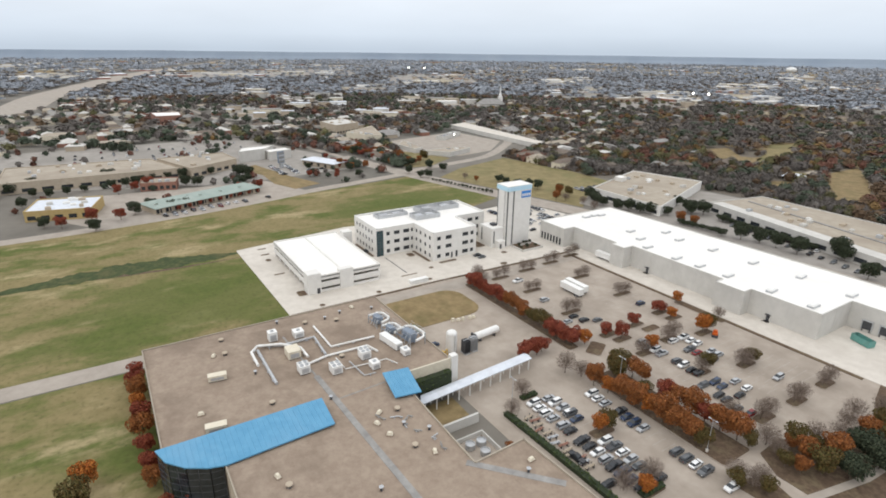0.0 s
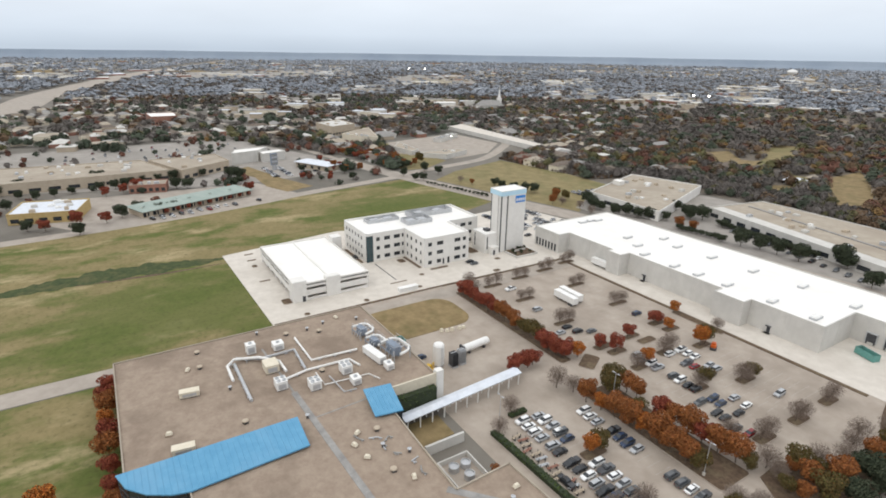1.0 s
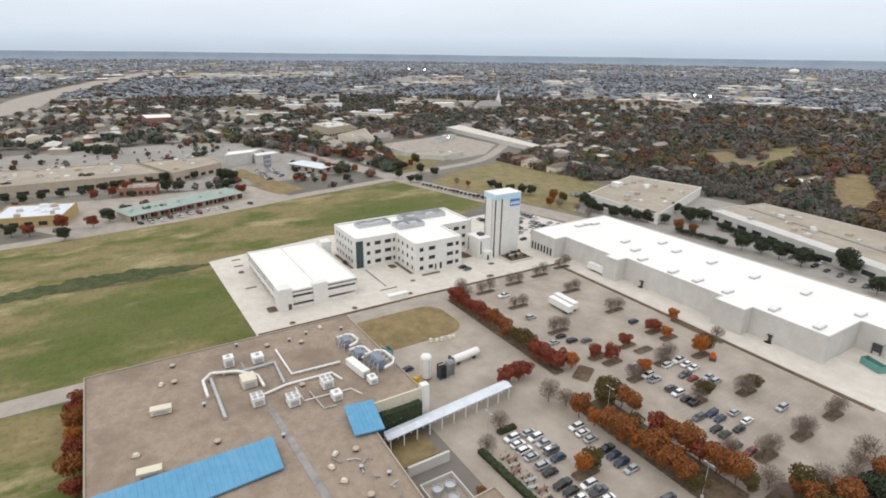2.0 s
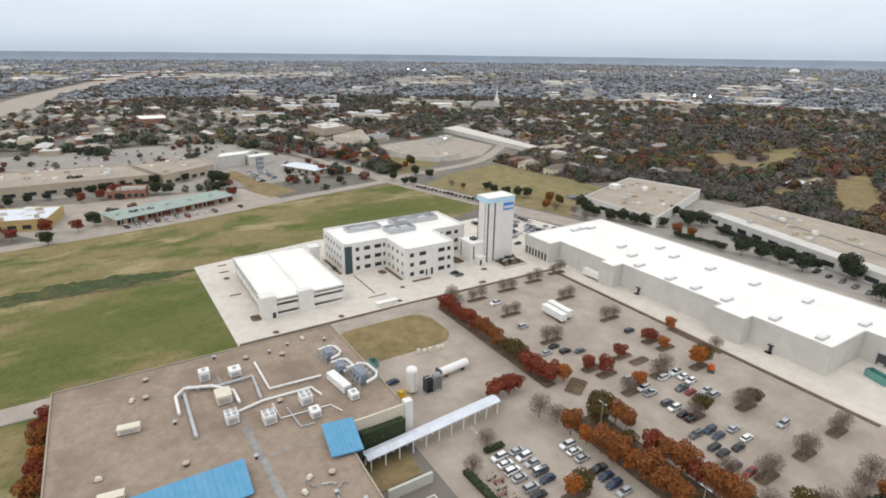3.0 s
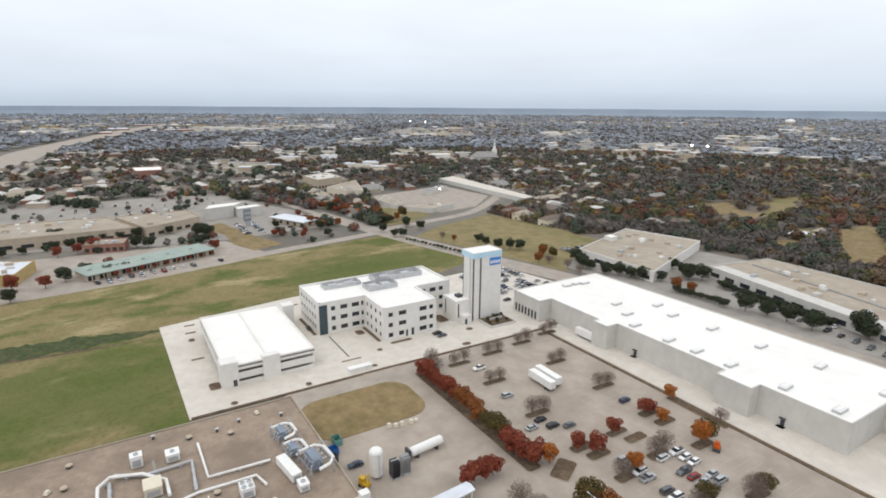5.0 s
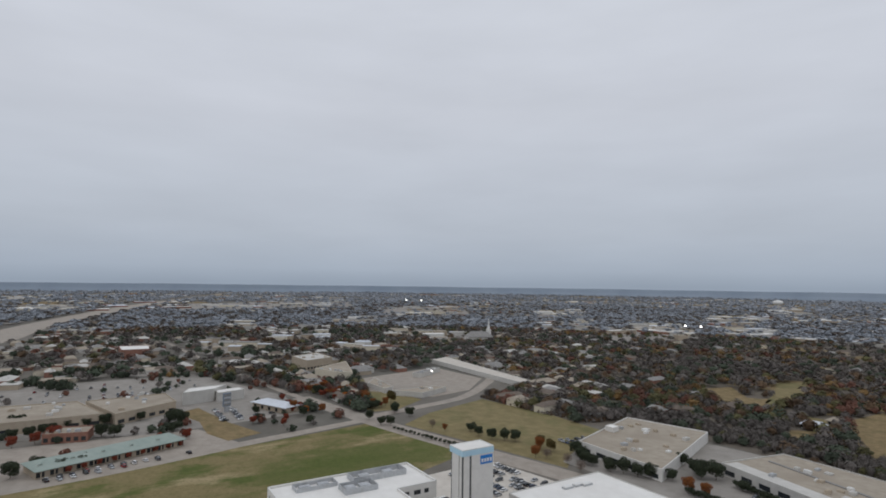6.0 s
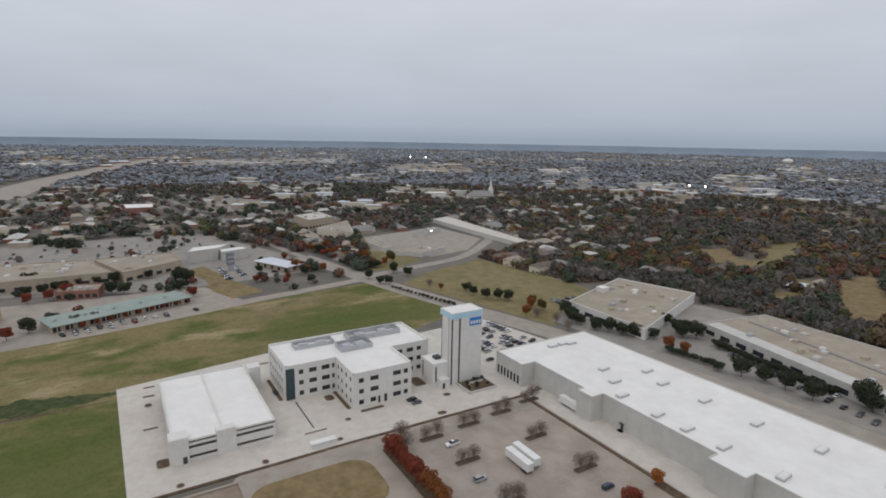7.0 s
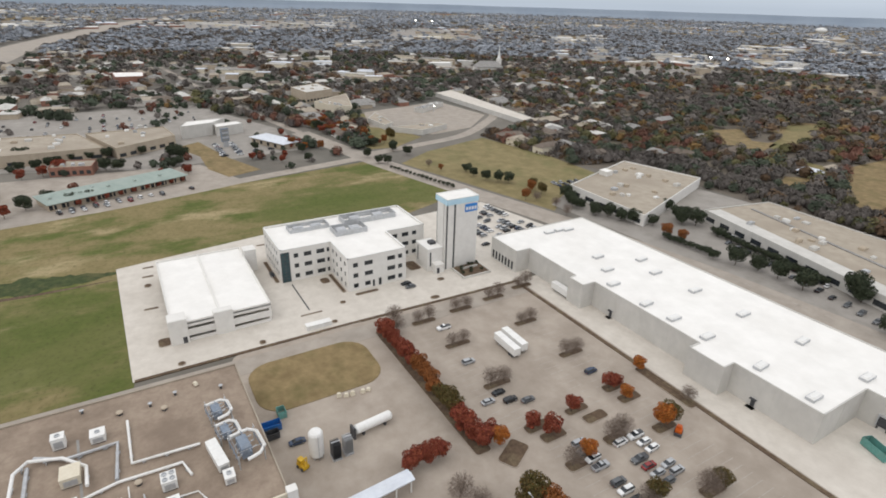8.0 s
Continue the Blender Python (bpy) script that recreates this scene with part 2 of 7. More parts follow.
def field_material():
    """Mown field: tan and green patches drawn out along one way, with fine blades."""
    m = bpy.data.materials.new("patchy_winter_field")
    m.use_nodes = True
    n, l = m.node_tree.nodes, m.node_tree.links
    bs = n["Principled BSDF"]
    bs.inputs["Roughness"].default_value, bs.inputs["Specular IOR Level"].default_value = 0.95, 0.1
    co = n.new("ShaderNodeTexCoord")

    def tex(scale, stretch, detail=6.0, off=0.0):
        mp = n.new("ShaderNodeMapping")
        mp.inputs["Scale"].default_value, mp.inputs["Location"].default_value = stretch, (off, off * 0.7, 0)
        l.new(co.outputs["Object"], mp.inputs[0])
        no = n.new("ShaderNodeTexNoise")
        no.inputs["Scale"].default_value, no.inputs["Detail"].default_value, no.inputs["Roughness"].default_value = scale, detail, 0.62
        l.new(mp.outputs[0], no.inputs["Vector"])
        return no.outputs["Fac"]

    def step(fac, lo, hi):
        r = n.new("ShaderNodeMapRange")
        r.interpolation_type = "SMOOTHSTEP"
        r.inputs["From Min"].default_value, r.inputs["From Max"].default_value = lo, hi
        l.new(fac, r.inputs[0])
        return r.outputs[0]

    def mix(f, a, b):
        x = n.new("ShaderNodeMix")
        x.data_type = "RGBA"
        l.new(f, x.inputs["Factor"])
        ia = [s for s in x.inputs if s.name == "A" and s.type == "RGBA"][0]
        ib = [s for s in x.inputs if s.name == "B" and s.type == "RGBA"][0]
        for sock, v in ((ia, a), (ib, b)):
            if isinstance(v, tuple):
                sock.default_value = (*v, 1)
            else:
                l.new(v, sock)
        return [s for s in x.outputs if s.type == "RGBA"][0]

    tan = mix(tex(0.25, (1, 1, 1)), (0.15, 0.125, 0.055), (0.285, 0.228, 0.118))
    green = mix(tex(0.3, (1, 1, 1), off=9.0), (0.062, 0.086, 0.022), (0.132, 0.146, 0.044))
    base = mix(step(tex(0.045, (1.0, 0.55, 1), 8.0, off=31.0), 0.45, 0.62), tan, green)
    pale = mix(step(tex(0.045, (1.3, 0.6, 1), 8.0, off=77.0), 0.52, 0.68), base, (0.34, 0.275, 0.155))
    # lusher green turf in two soft patches, placed to fit the camera's view
    for centre, wide, seed in (((-40, -24, 0), (1.3, 1.0, 1.0), 13.0), ((-122, 112, 0), (1.6, 0.8, 1.0), 52.0)):
        mp = n.new("ShaderNodeVectorMath")
        mp.operation = "MULTIPLY"
        mp.inputs[1].default_value = wide
        l.new(co.outputs["Object"], mp.inputs[0])
        far = n.new("ShaderNodeVectorMath")
        far.operation = "DISTANCE"
        far.inputs[1].default_value = tuple(a * b for a, b in zip(centre, wide))
        l.new(mp.outputs[0], far.inputs[0])
        edge = n.new("ShaderNodeMath")
        edge.operation = "MULTIPLY_ADD"
        edge.inputs[1].default_value = 170.0
        l.new(tex(0.055, (1.0, 0.6, 1), off=seed), edge.inputs[0])
        l.new(far.outputs["Value"], edge.inputs[2])
        lush = step(edge.outputs[0], 112, 150)
        lush.node.inputs["To Min"].default_value, lush.node.inputs["To Max"].default_value = 0.8, 0.0
        pale = mix(lush, pale, green)
    out = mix(step(tex(0.7, (1, 1, 1), 4.0, 5.0), 0.46, 0.95), pale, (0.06, 0.06, 0.025))
    l.new(out, bs.inputs["Base Color"])
    return m


M["field"] = field_material()


# ---------------------------------------------------------------- mesh helpers
class Shape:
    """Corners and faces of one mesh."""

    def __init__(self):
        self.v, self.f = [], []

    def box(self, x0, y0, z0, x1, y1, z1):
        return self.prism([(x0, y0), (x1, y0), (x1, y1), (x0, y1)], z0, z1)

    def prism(self, pts, z0, z1, top=None):
        """Upright prism on a counter-clockwise outline; top: another outline for its upper end."""
        top, k, n = top or pts, len(self.v), len(pts)
        self.v += [(x, y, z0) for x, y in pts] + [(x, y, z1) for x, y in top]
        self.f += [tuple(k + n + i for i in range(n)), tuple(k + n - 1 - i for i in range(n))]
        self.f += [(k + i, k + (i + 1) % n, k + n + (i + 1) % n, k + n + i) for i in range(n)]
        return self

    def quad(self, *p):
        k = len(self.v)
        self.v += [tuple(q) for q in p]
        self.f.append(tuple(range(k, k + len(p))))
        return self

    def tube(self, path, r, n=8):
        """Round bar along a path of points; r may be a number for each point."""
        rs = r if isinstance(r, (list, tuple)) else [r] * len(path)
        k = len(self.v)
        for i, p in enumerate(path):
            a, b = Vector(path[max(i - 1, 0)]), Vector(path[min(i + 1, len(path) - 1)])
            d = (b - a).normalized()
            u = d.orthogonal().normalized() if abs(d.z) > 0.9 else d.cross(Vector((0, 0, 1))).normalized()
            w = d.cross(u)
            for j in range(n):
                c, s = math.cos(2 * math.pi * j / n), math.sin(2 * math.pi * j / n)
                self.v.append(tuple(Vector(p) + rs[i] * (c * u + s * w)))
        m = len(path)
        for i in range(m - 1):
            for j in range(n):
                self.f.append((k + i * n + j, k + i * n + (j + 1) % n, k + (i + 1) * n + (j + 1) % n, k + (i + 1) * n + j))
        self.f += [tuple(k + n - 1 - j for j in range(n)), tuple(k + (m - 1) * n + j for j in range(n))]
        return self

    def turned(self, profile, n=20, at=(0, 0)):
        """Solid of revolution about an upright axis; profile: radius, height from the bottom up."""
        k = len(self.v)
        for r, z in profile:
            self.v += [(at[0] + r * math.cos(2 * math.pi * j / n), at[1] + r * math.sin(2 * math.pi * j / n), z) for j in range(n)]
        for i in range(len(profile) - 1):
            self.f += [(k + i * n + j, k + i * n + (j + 1) % n, k + (i + 1) * n + (j + 1) % n, k + (i + 1) * n + j) for j in range(n)]
        m = len(profile)
        self.f += [tuple(k + n - 1 - j for j in range(n)), tuple(k + (m - 1) * n + j for j in range(n))]
        return self

    def data(self, name, mat):
        me = bpy.data.meshes.new(name)
        me.from_pydata(self.v, [], self.f)
        me.materials.append(mat)
        me.update()
        return me


def part(name, shape, mat, parent, label=""):
    ob = new(name, shape if isinstance(shape, bpy.types.Mesh) else shape.data(name, mat))
    ob.parent = parent
    if label:
        tagged(ob, label)
    return ob


def thing(name, label, category, m=None, group=""):
    ob = new(name)
    ob.empty_display_size = 0.5
    if m is not None:
        ob.matrix_world = m
    return tagged(ob, label, category, group)


def structure(name, shape, mat, label="", category=""):
    return tagged(new(name, shape.data(name, mat)), label, category, kind="structure")


def strip(pts, width, z0, z1):
    """A road-like slab of one width along a line of points."""
    s, left, right = Shape(), [], []
    for i, p in enumerate(pts):
        a, b = Vector(pts[max(i - 1, 0)]), Vector(pts[min(i + 1, len(pts) - 1)])
        d = (b - a).normalized()
        nrm = Vector((-d.y, d.x)) * width / 2
        left.append(tuple(Vector(p) + nrm))
        right.append(tuple(Vector(p) - nrm))
    for i in range(len(pts) - 1):
        s.prism([right[i], right[i + 1], left[i + 1], left[i]], z0, z1)
    return s


def smooth(pts, n=6):
    """A rounder line through the points."""
    out = []
    for i in range(len(pts) - 1):
        p0, p1, p2, p3 = (Vector(pts[max(i - 1, 0)]), Vector(pts[i]), Vector(pts[i + 1]), Vector(pts[min(i + 2, len(pts) - 1)]))
        for k in range(n):
            t = k / n
            out.append(tuple(0.5 * (2 * p1 + (p2 - p0) * t + (2 * p0 - 5 * p1 + 4 * p2 - p3) * t * t + (3 * p1 - p0 - 3 * p2 + p3) * t ** 3)))
    return out + [tuple(pts[-1])]


def rounded(x0, y0, x1, y1, r, n=5):
    out = []
    for cx, cy, a in ((x1 - r, y0 + r, -90), (x1 - r, y1 - r, 0), (x0 + r, y1 - r, 90), (x0 + r, y0 + r, 180)):
        out += [(cx + r * math.cos(radians(a + 90 * k / n)), cy + r * math.sin(radians(a + 90 * k / n))) for k in range(n + 1)]
    return out


def holed_wall(length, height, holes, thick=0.35):
    """Upright wall along +x from the origin, its outer face at y = 0, with square openings (x0, z0, x1, z1) through it."""
    s = Shape()
    xs = sorted({0.0, length, *[h[0] for h in holes], *[h[2] for h in holes]})
    zs = sorted({0.0, height, *[h[1] for h in holes], *[h[3] for h in holes]})
    for i in range(len(xs) - 1):
        k = 0
        while k < len(zs) - 1:
            def open_at(k):
                x, z = (xs[i] + xs[i + 1]) / 2, (zs[k] + zs[k + 1]) / 2
                return any(h[0] < x < h[2] and h[1] < z < h[3] for h in holes)
            if open_at(k):
                k += 1
                continue
            e = k
            while e < len(zs) - 1 and not open_at(e):
                e += 1
            s.box(xs[i], 0, zs[k], xs[i + 1], thick, zs[e])
            k = e
    return s

# ---------------------------------------------------------------- ground, fields, roads, lots
def ground_sheet():
    """One sheet to the horizon, finer near the site."""
    s, rings, n = Shape(), [0, 150, 350, 700, 1300, 2200, 3300, 4830], 64
    s.v.append((150, -20, 0))
    for r in rings[1:]:
        s.v += [(150 + r * math.cos(2 * math.pi * j / n), -20 + r * math.sin(2 * math.pi * j / n), 0) for j in range(n)]
    s.f += [(0, 1 + j, 1 + (j + 1) % n) for j in range(n)]
    for i in range(len(rings) - 2):
        a, b = 1 + i * n, 1 + (i + 1) * n
        s.f += [(a + j, b + j, b + (j + 1) % n, a + (j + 1) % n) for j in range(n)]
    return s


structure("ground", ground_sheet(), M["earth"], "brown and grey suburban ground reaching to the horizon", "ground")


def smooth_ring(pts, w):
    """Outline of a band of uneven width along a line, drawn out to a point at both ends."""
    line = smooth(pts, 10)
    r, n = random.Random(4), len(smooth(pts, 10)) - 1
    half = [w / 2 * min(1, 0.1 + 3.2 * i / n, 0.1 + 2.0 * (n - i) / n) * r.uniform(0.72, 1.18) for i in range(n + 1)]
    return [(x + h, y) for (x, y), h in reversed(list(zip(line, half)))] + [(x - h * r.uniform(0.7, 1.2), y) for (x, y), h in zip(line, half)]


M["hedge_grass"] = material("rank_grass", (0.028, 0.042, 0.014), (0.065, 0.082, 0.027), 0.4, 0.95, (0.12, 0.105, 0.045), 0.1, 0.5, bump=0.05)


def flat(name, pts, z, mat, label, category="ground", base=-0.3):
    return structure(name, Shape().prism(pts, base, z), mat, label, category)


flat("ground_field", [(-4, -420), (-4, -4), (-9, -3), (-87, -5), (-96, 52), (-88, 112), (-106, 160), (-150, 152), (-189, 140), (-175, 55), (-157, -30), (-150, -120), (-140, -420)],
     0.05, M["field"], "patchy green and tan mown field of winter grass", "field")
flat("ground_near_field", [(2, -420), (150, -420), (150, -40), (66.4, -40), (66.4, -50.2), (2, -50.2)], 0.05, M["field"], "patchy green and tan grass beside the plant", "field")
flat("ground_woods", [(-215, 252), (-125, 262), (-60, 300), (160, 296), (900, 300), (2600, 4000), (-1500, 4600), (-1750, 2600), (-700, 900), (-430, 440), (-245, 335)], 0.03, M["litter"], "brown leaf-littered floor of the woods", "ground")
flat("ground_ditch_bank", smooth_ring([(-78, -4), (-78, -34), (-82, -65), (-82, -92), (-76, -140), (-72, -220)], 3), 0.07, M["mulch"], "bare brown bank along the ditch", "ditch")
flat("ground_ditch", smooth_ring([(-84, -4), (-85, -20), (-87, -40), (-86, -62), (-84, -84), (-81, -108)], 14) , 0.078, M["hedge_grass"], "dark rank grass along a shallow ditch", "ditch")
flat("ground_plot", [(-175, 160), (-120, 176), (-62, 192), (-80, 215), (-100, 262), (-150, 262), (-215, 250), (-195, 190)], 0.05, M["plot"], "tan grassy building plot beside the road", "field")
flat("ground_corner_plot", [(-217, 156), (-214, 174), (-236, 207), (-285, 200), (-342, 203), (-315, 176), (-247, 157)], 0.135, M["plot"], "rough tan grass at the street corner", "field")
flat("ground_far_lawn", [(-275, 37), (-244, 48), (-212, 48), (-191, 56), (-199, 76), (-234, 64), (-286, 53)], 0.105, M["drygrass"], "dry tan lawn beside the side street", "field")

flat("pavement_yard", rounded(-9, 22, 140, 128, 3), 0.06, M["parking"], "worn tan concrete of the car parks and service yard", "car park")
flat("pavement_site", [(-87, -5), (-9, -3.5), (-9, 132), (-40, 176), (-90, 165), (-86, 112), (-96, 52)], 0.2, M["concrete"], "new pale concrete lot round the garage and offices", "pavement")
flat("pavement_dock", [(-9, 128), (200, 128), (200, 160), (-9, 160)], 0.12, M["concrete"], "pale concrete dock apron along the warehouse", "pavement")
structure("road_drive", strip([(-2.5, -420), (-2.5, -60), (-2.5, 20), (-3.5, 134)], 8, -0.2, 0.1), M["road"], "pale concrete drive along the plant", "road")
MAIN = smooth([(-900, 60), (-620, 85), (-430, 105), (-287, 127), (-196, 145), (-120, 165), (-46, 186), (9, 198), (54, 204), (130, 210), (260, 214)], 5)
structure("road_main_west", strip(MAIN[:17], 6, -0.2, 0.118), M["road"], "narrower concrete street between trees", "road")
structure("road_main", strip(MAIN[15:], 15, -0.2, 0.12), M["road"], "wide pale concrete street with worn lanes", "road")
structure("road_side", strip(smooth([(-150, -330), (-152, -120), (-160, -27), (-172, 30), (-181, 62), (-189, 100), (-197, 138)], 4), 9, -0.2, 0.1), M["road"], "pale concrete side street past the field", "road")
structure("road_bend", strip(smooth([(-205, 150), (-215, 195), (-228, 240), (-262, 285), (-300, 320), (-380, 345)], 5), 9, -0.2, 0.1), M["road"], "tan access road bending round the storage yard", "road")
flat("pavement_storage", [(-345, 205), (-285, 185), (-240, 220), (-250, 262), (-292, 305), (-372, 300)], 0.14, M["road"], "pale concrete storage yard", "pavement")
flat("pavement_mall", [(-430, -140), (-262, -90), (-225, 20), (-236, 112), (-300, 118), (-440, 70)], 0.08, M["greypave"], "wide pale car park round the shops", "car park")
flat("pavement_strip", [(-158, -60), (-172, 40), (-182, 62), (-225, 45), (-232, -60), (-200, -90)], 0.07, M["road"], "pale car park round the green-roofed shops", "car park")
flat("pavement_east", [(-70, 197), (130, 214), (130, 300), (-20, 300), (-104, 286), (-98, 250), (-84, 222)], 0.07, M["greypave"], "grey concrete yards round the depots", "car park")
structure("road_freeway", strip(smooth([(-560, -330), (-818, -161), (-1194, -107), (-2114, 113), (-3509, 582), (-4800, 1000)], 6), 62, -0.2, 0.25), M["road"], "pale freeway running to the horizon", "road")
flat("lawn", rounded(-1, 24, 21.5, 59, 7), 0.2, M["drygrass"], "dry tan lawn with rounded corners in the yard", "lawn")
flat("lawn_court", [(60, 8.5), (69.5, 8.5), (68.7, 19.2), (60.3, 19.4)], 0.2, M["drygrass"], "small dry lawn beside the covered walk", "lawn")


# ---------------------------------------------------------------- the plant
def plant():
    z, t = 9.0, thing("factory_building", "low brown gravel-roofed factory with pale walls", "factory")
    a = [(8.2, -50), (56, -50), (56, 21.8), (8.2, 21)]
    b = [(66.5, -39.5), (150, -39.5), (150, 19), (112, 19), (91.5, 17.8), (92, 4.5), (69, 5), (66.5, 5)]
    c = [(56, -39.5), (66.5, -39.5), (66.5, 5), (56, 5)]
    for i, o in enumerate((a, b, c)):
        part("wall", Shape().prism(o, 0, z - 0.45), M["tanwall"], t)
        part("roof", Shape().prism(o, z - 0.45, z - 0.1), M["tarroof"], t, "brown gravel roof with stains")
    edge = [(8.2, -50), (56, -50), (56, -39.5), (66.5, -39.5), (150, -39.5), (150, 19), (112, 19), (91.5, 17.8), (92, 4.5), (69, 5), (56, 5.5), (56, 21.8), (8.2, 21), (8.2, -50)]
    for p, q in zip(edge[:-1], edge[1:]):
        d = (Vector(q) - Vector(p)).normalized()
        nn = Vector((d.y, -d.x)) * 0.05
        m = Vector((-d.y, d.x)) * 0.3
        P, Q = Vector(p) + nn, Vector(q) + nn
        part("parapet", Shape().prism([tuple(P), tuple(Q), tuple(Q + m), tuple(P + m)], z - 0.6, z + 0.25), M["tanroof"], t)
    return t


plant()


# ---------------------------------------------------------------- the office
def window_mesh(w, h):
    fr, pane = Shape(), Shape()
    b = 0.09
    fr.box(0, 0, 0, b, 0.12, h).box(w - b, 0, 0, w, 0.12, h).box(b, 0, 0, w - b, 0.12, b).box(b, 0, h - b, w - b, 0.12, h)
    if w > 2:
        fr.box(w / 2 - b / 2, 0, b, w / 2 + b / 2, 0.12, h - b)
    pane.box(b, 0.05, b, w - b, 0.08, h - b)
    return fr.data("window", M["darkmetal"]), pane.data("pane", M["glass"])


WINDOWS = {}


def add_window(parent, m, w, h):
    key = (round(w, 2), round(h, 2))
    if key not in WINDOWS:
        WINDOWS[key] = window_mesh(w, h)
    fr = part("window", WINDOWS[key][0], None, parent)
    fr.matrix_local = m
    part("pane", WINDOWS[key][1], None, fr)


def facade(t, a, b, height, holes, mat, name="wall"):
    """Outer wall from a to b (outside on the right hand), with openings that each hold a window."""
    d = Vector(b) - Vector(a)
    m = pose(a[0], a[1], 0, 0, 0, math.degrees(math.atan2(d.y, d.x)))
    w = part(name, holed_wall(d.length, height, holes), mat, t)
    w.matrix_local = m
    for x0, z0, x1, z1 in holes:
        add_window(t, m @ pose(x0, 0.14, z0), x1 - x0, z1 - z0)


def floors(columns, sills=(1.3, 5.4, 9.5), h=1.75):
    return [(x, z, x + w, z + h) for x, w in columns for z in sills]


def office():
    t, H = thing("office_building", "white three-storey office block with dark ribbon windows", "office"), 13.3
    x0, x1, x2 = -72.0, -47.0, -29.5
    ya, yb, yc, yd = 48.0, 67.0, 90.0, 107.0
    facade(t, (x0, ya), (x1 - 0.36, ya), H, floors([(2.2, 1.3), (5.6, 1.3), (9.0, 1.3), (12.4, 1.3), (15.8, 1.3), (19.0, 1.3)]), M["whitewall"])
    facade(t, (x1, ya + 3.2), (x1, yb), H, floors([(1.6, 1.7), (5.4, 2.9), (10.2, 3.1), (14.2, 1.0)]), M["whitewall"])
    facade(t, (x1 + 0.01, yb), (x2 - 0.36, yb), H, floors([(1.6, 1.3), (5.2, 1.5), (9.6, 1.5), (13.8, 1.3)]), M["whitewall"])
    facade(t, (x2, yb), (x2, yc), H, floors([(2.0, 1.9), (6.4, 3.2), (15.4, 3.2), (19.8, 1.7)], (5.4, 9.5)) + [(2.0, 1.3, 3.9, 3.05), (6.4, 1.3, 8.6, 3.05), (9.4, 0.25, 10.3, 3.0), (11.8, 0.25, 13.0, 3.3), (15.4, 1.3, 18.6, 3.05), (19.8, 1.3, 21.5, 3.05)], M["whitewall"])
    facade(t, (x2 - 0.36, yc), (x1 + 0.01, yc), H, floors([(2, 1.6), (6, 1.6), (10, 1.6)]), M["whitewall"])
    facade(t, (x1, yc), (x1, yd), H, floors([(2.0, 3.0), (7.0, 3.0), (11.6, 2.0)]), M["whitewall"])
    facade(t, (x1 - 0.36, yd), (x0, yd), H, floors([(3, 2.6), (8, 2.6), (13, 2.6), (18, 2.6)]), M["whitewall"])
    facade(t, (x0, yd), (x0, ya + 0.36), H, floors([(4 + 5.2 * i, 2.6) for i in range(10)]), M["whitewall"])
    # glazed corner
    g = part("corner_glazing", Shape().box(x1 - 0.35, ya, 0, x1 - 0.05, ya + 3.2, H - 1.0), M["teal"], t, "dark teal glazed stair corner")
    mull = Shape()
    for k in range(10):
        mull.box(x1 - 0.05, ya, 0.3 + 1.3 * k, x1 + 0.05, ya + 3.2, 0.42 + 1.3 * k)
    for k in range(3):
        mull.box(x1 - 0.04, ya + 1.55 * k, 0, x1 + 0.06, ya + 1.55 * k + 0.1, H - 1.0)
    part("mullion", mull, M["darkmetal"], g)
    part("wall", Shape().box(x1 - 0.35, ya, H - 1.0, x1, ya + 3.2, H), M["whitewall"], t)
    inner = [(x0 + 0.36, ya + 0.36), (x1 - 0.36, ya + 0.36), (x1 - 0.36, yb + 0.36), (x2 - 0.36, yb + 0.36), (x2 - 0.36, yc - 0.36), (x1 - 0.36, yc - 0.36), (x1 - 0.36, yd - 0.36), (x0 + 0.36, yd - 0.36)]
    for z in (0.05, 4.2, 8.3):
        part("floor_slab", Shape().prism(inner, z, z + 0.3), M["concrete"], t)
    part("roof", Shape().prism(inner, 12.35, 12.75), M["whiteroof"], t, "white membrane roof behind a low parapet")
    outer = [(x0, ya), (x1, ya), (x1, yb), (x2, yb), (x2, yc), (x1, yc), (x1, yd), (x0, yd)]
    for p, q in zip(outer, outer[1:] + outer[:1]):
        d = (Vector(q) - Vector(p)).normalized()
        nn, m = Vector((d.y, -d.x)) * 0.06, Vector((-d.y, d.x)) * 0.5
        P, Q = Vector(p) + nn - d * 0.06, Vector(q) + nn + d * 0.06
        part("coping", Shape().prism([tuple(P), tuple(Q), tuple(Q + m), tuple(P + m)], H, H + 0.2), M["whitemetal"], t)
    # roof screens and plant
    for x, y, X, Y, h in ((-68, 56, -62.2, 72, 1.5), (-68, 78, -61, 101, 2.2), (-59, 71, -51.5, 84, 2.0)):
        s = Shape().box(x, y, 12.75, x + 0.2, Y, 12.75 + h).box(X - 0.2, y, 12.75, X, Y, 12.75 + h)
        s.box(x + 0.2, y, 12.75, X - 0.2, y + 0.2, 12.75 + h).box(x + 0.2, Y - 0.2, 12.75, X - 0.2, Y, 12.75 + h)
        part("roof_screen", s, M["steel"], t, "grey louvred screen round roof plant")
        for k in range(2):
            yy = y + (Y - y) * (0.25 + 0.45 * k)
            part("air_handler", Shape().box(x + 1.6, yy - 2, 12.75, X - 1.6, yy + 2, 12.75 + h * 0.7).box(x + 2.2, yy - 1.2, 12.75 + h * 0.7, X - 2.2, yy + 1.2, 12.9 + h * 0.7), M["steel"], t)
    part("walkway", Shape().box(-61.5, 73, 12.75, -59.2, 77.8, 12.9), M["steel"], t)
    return t


office()


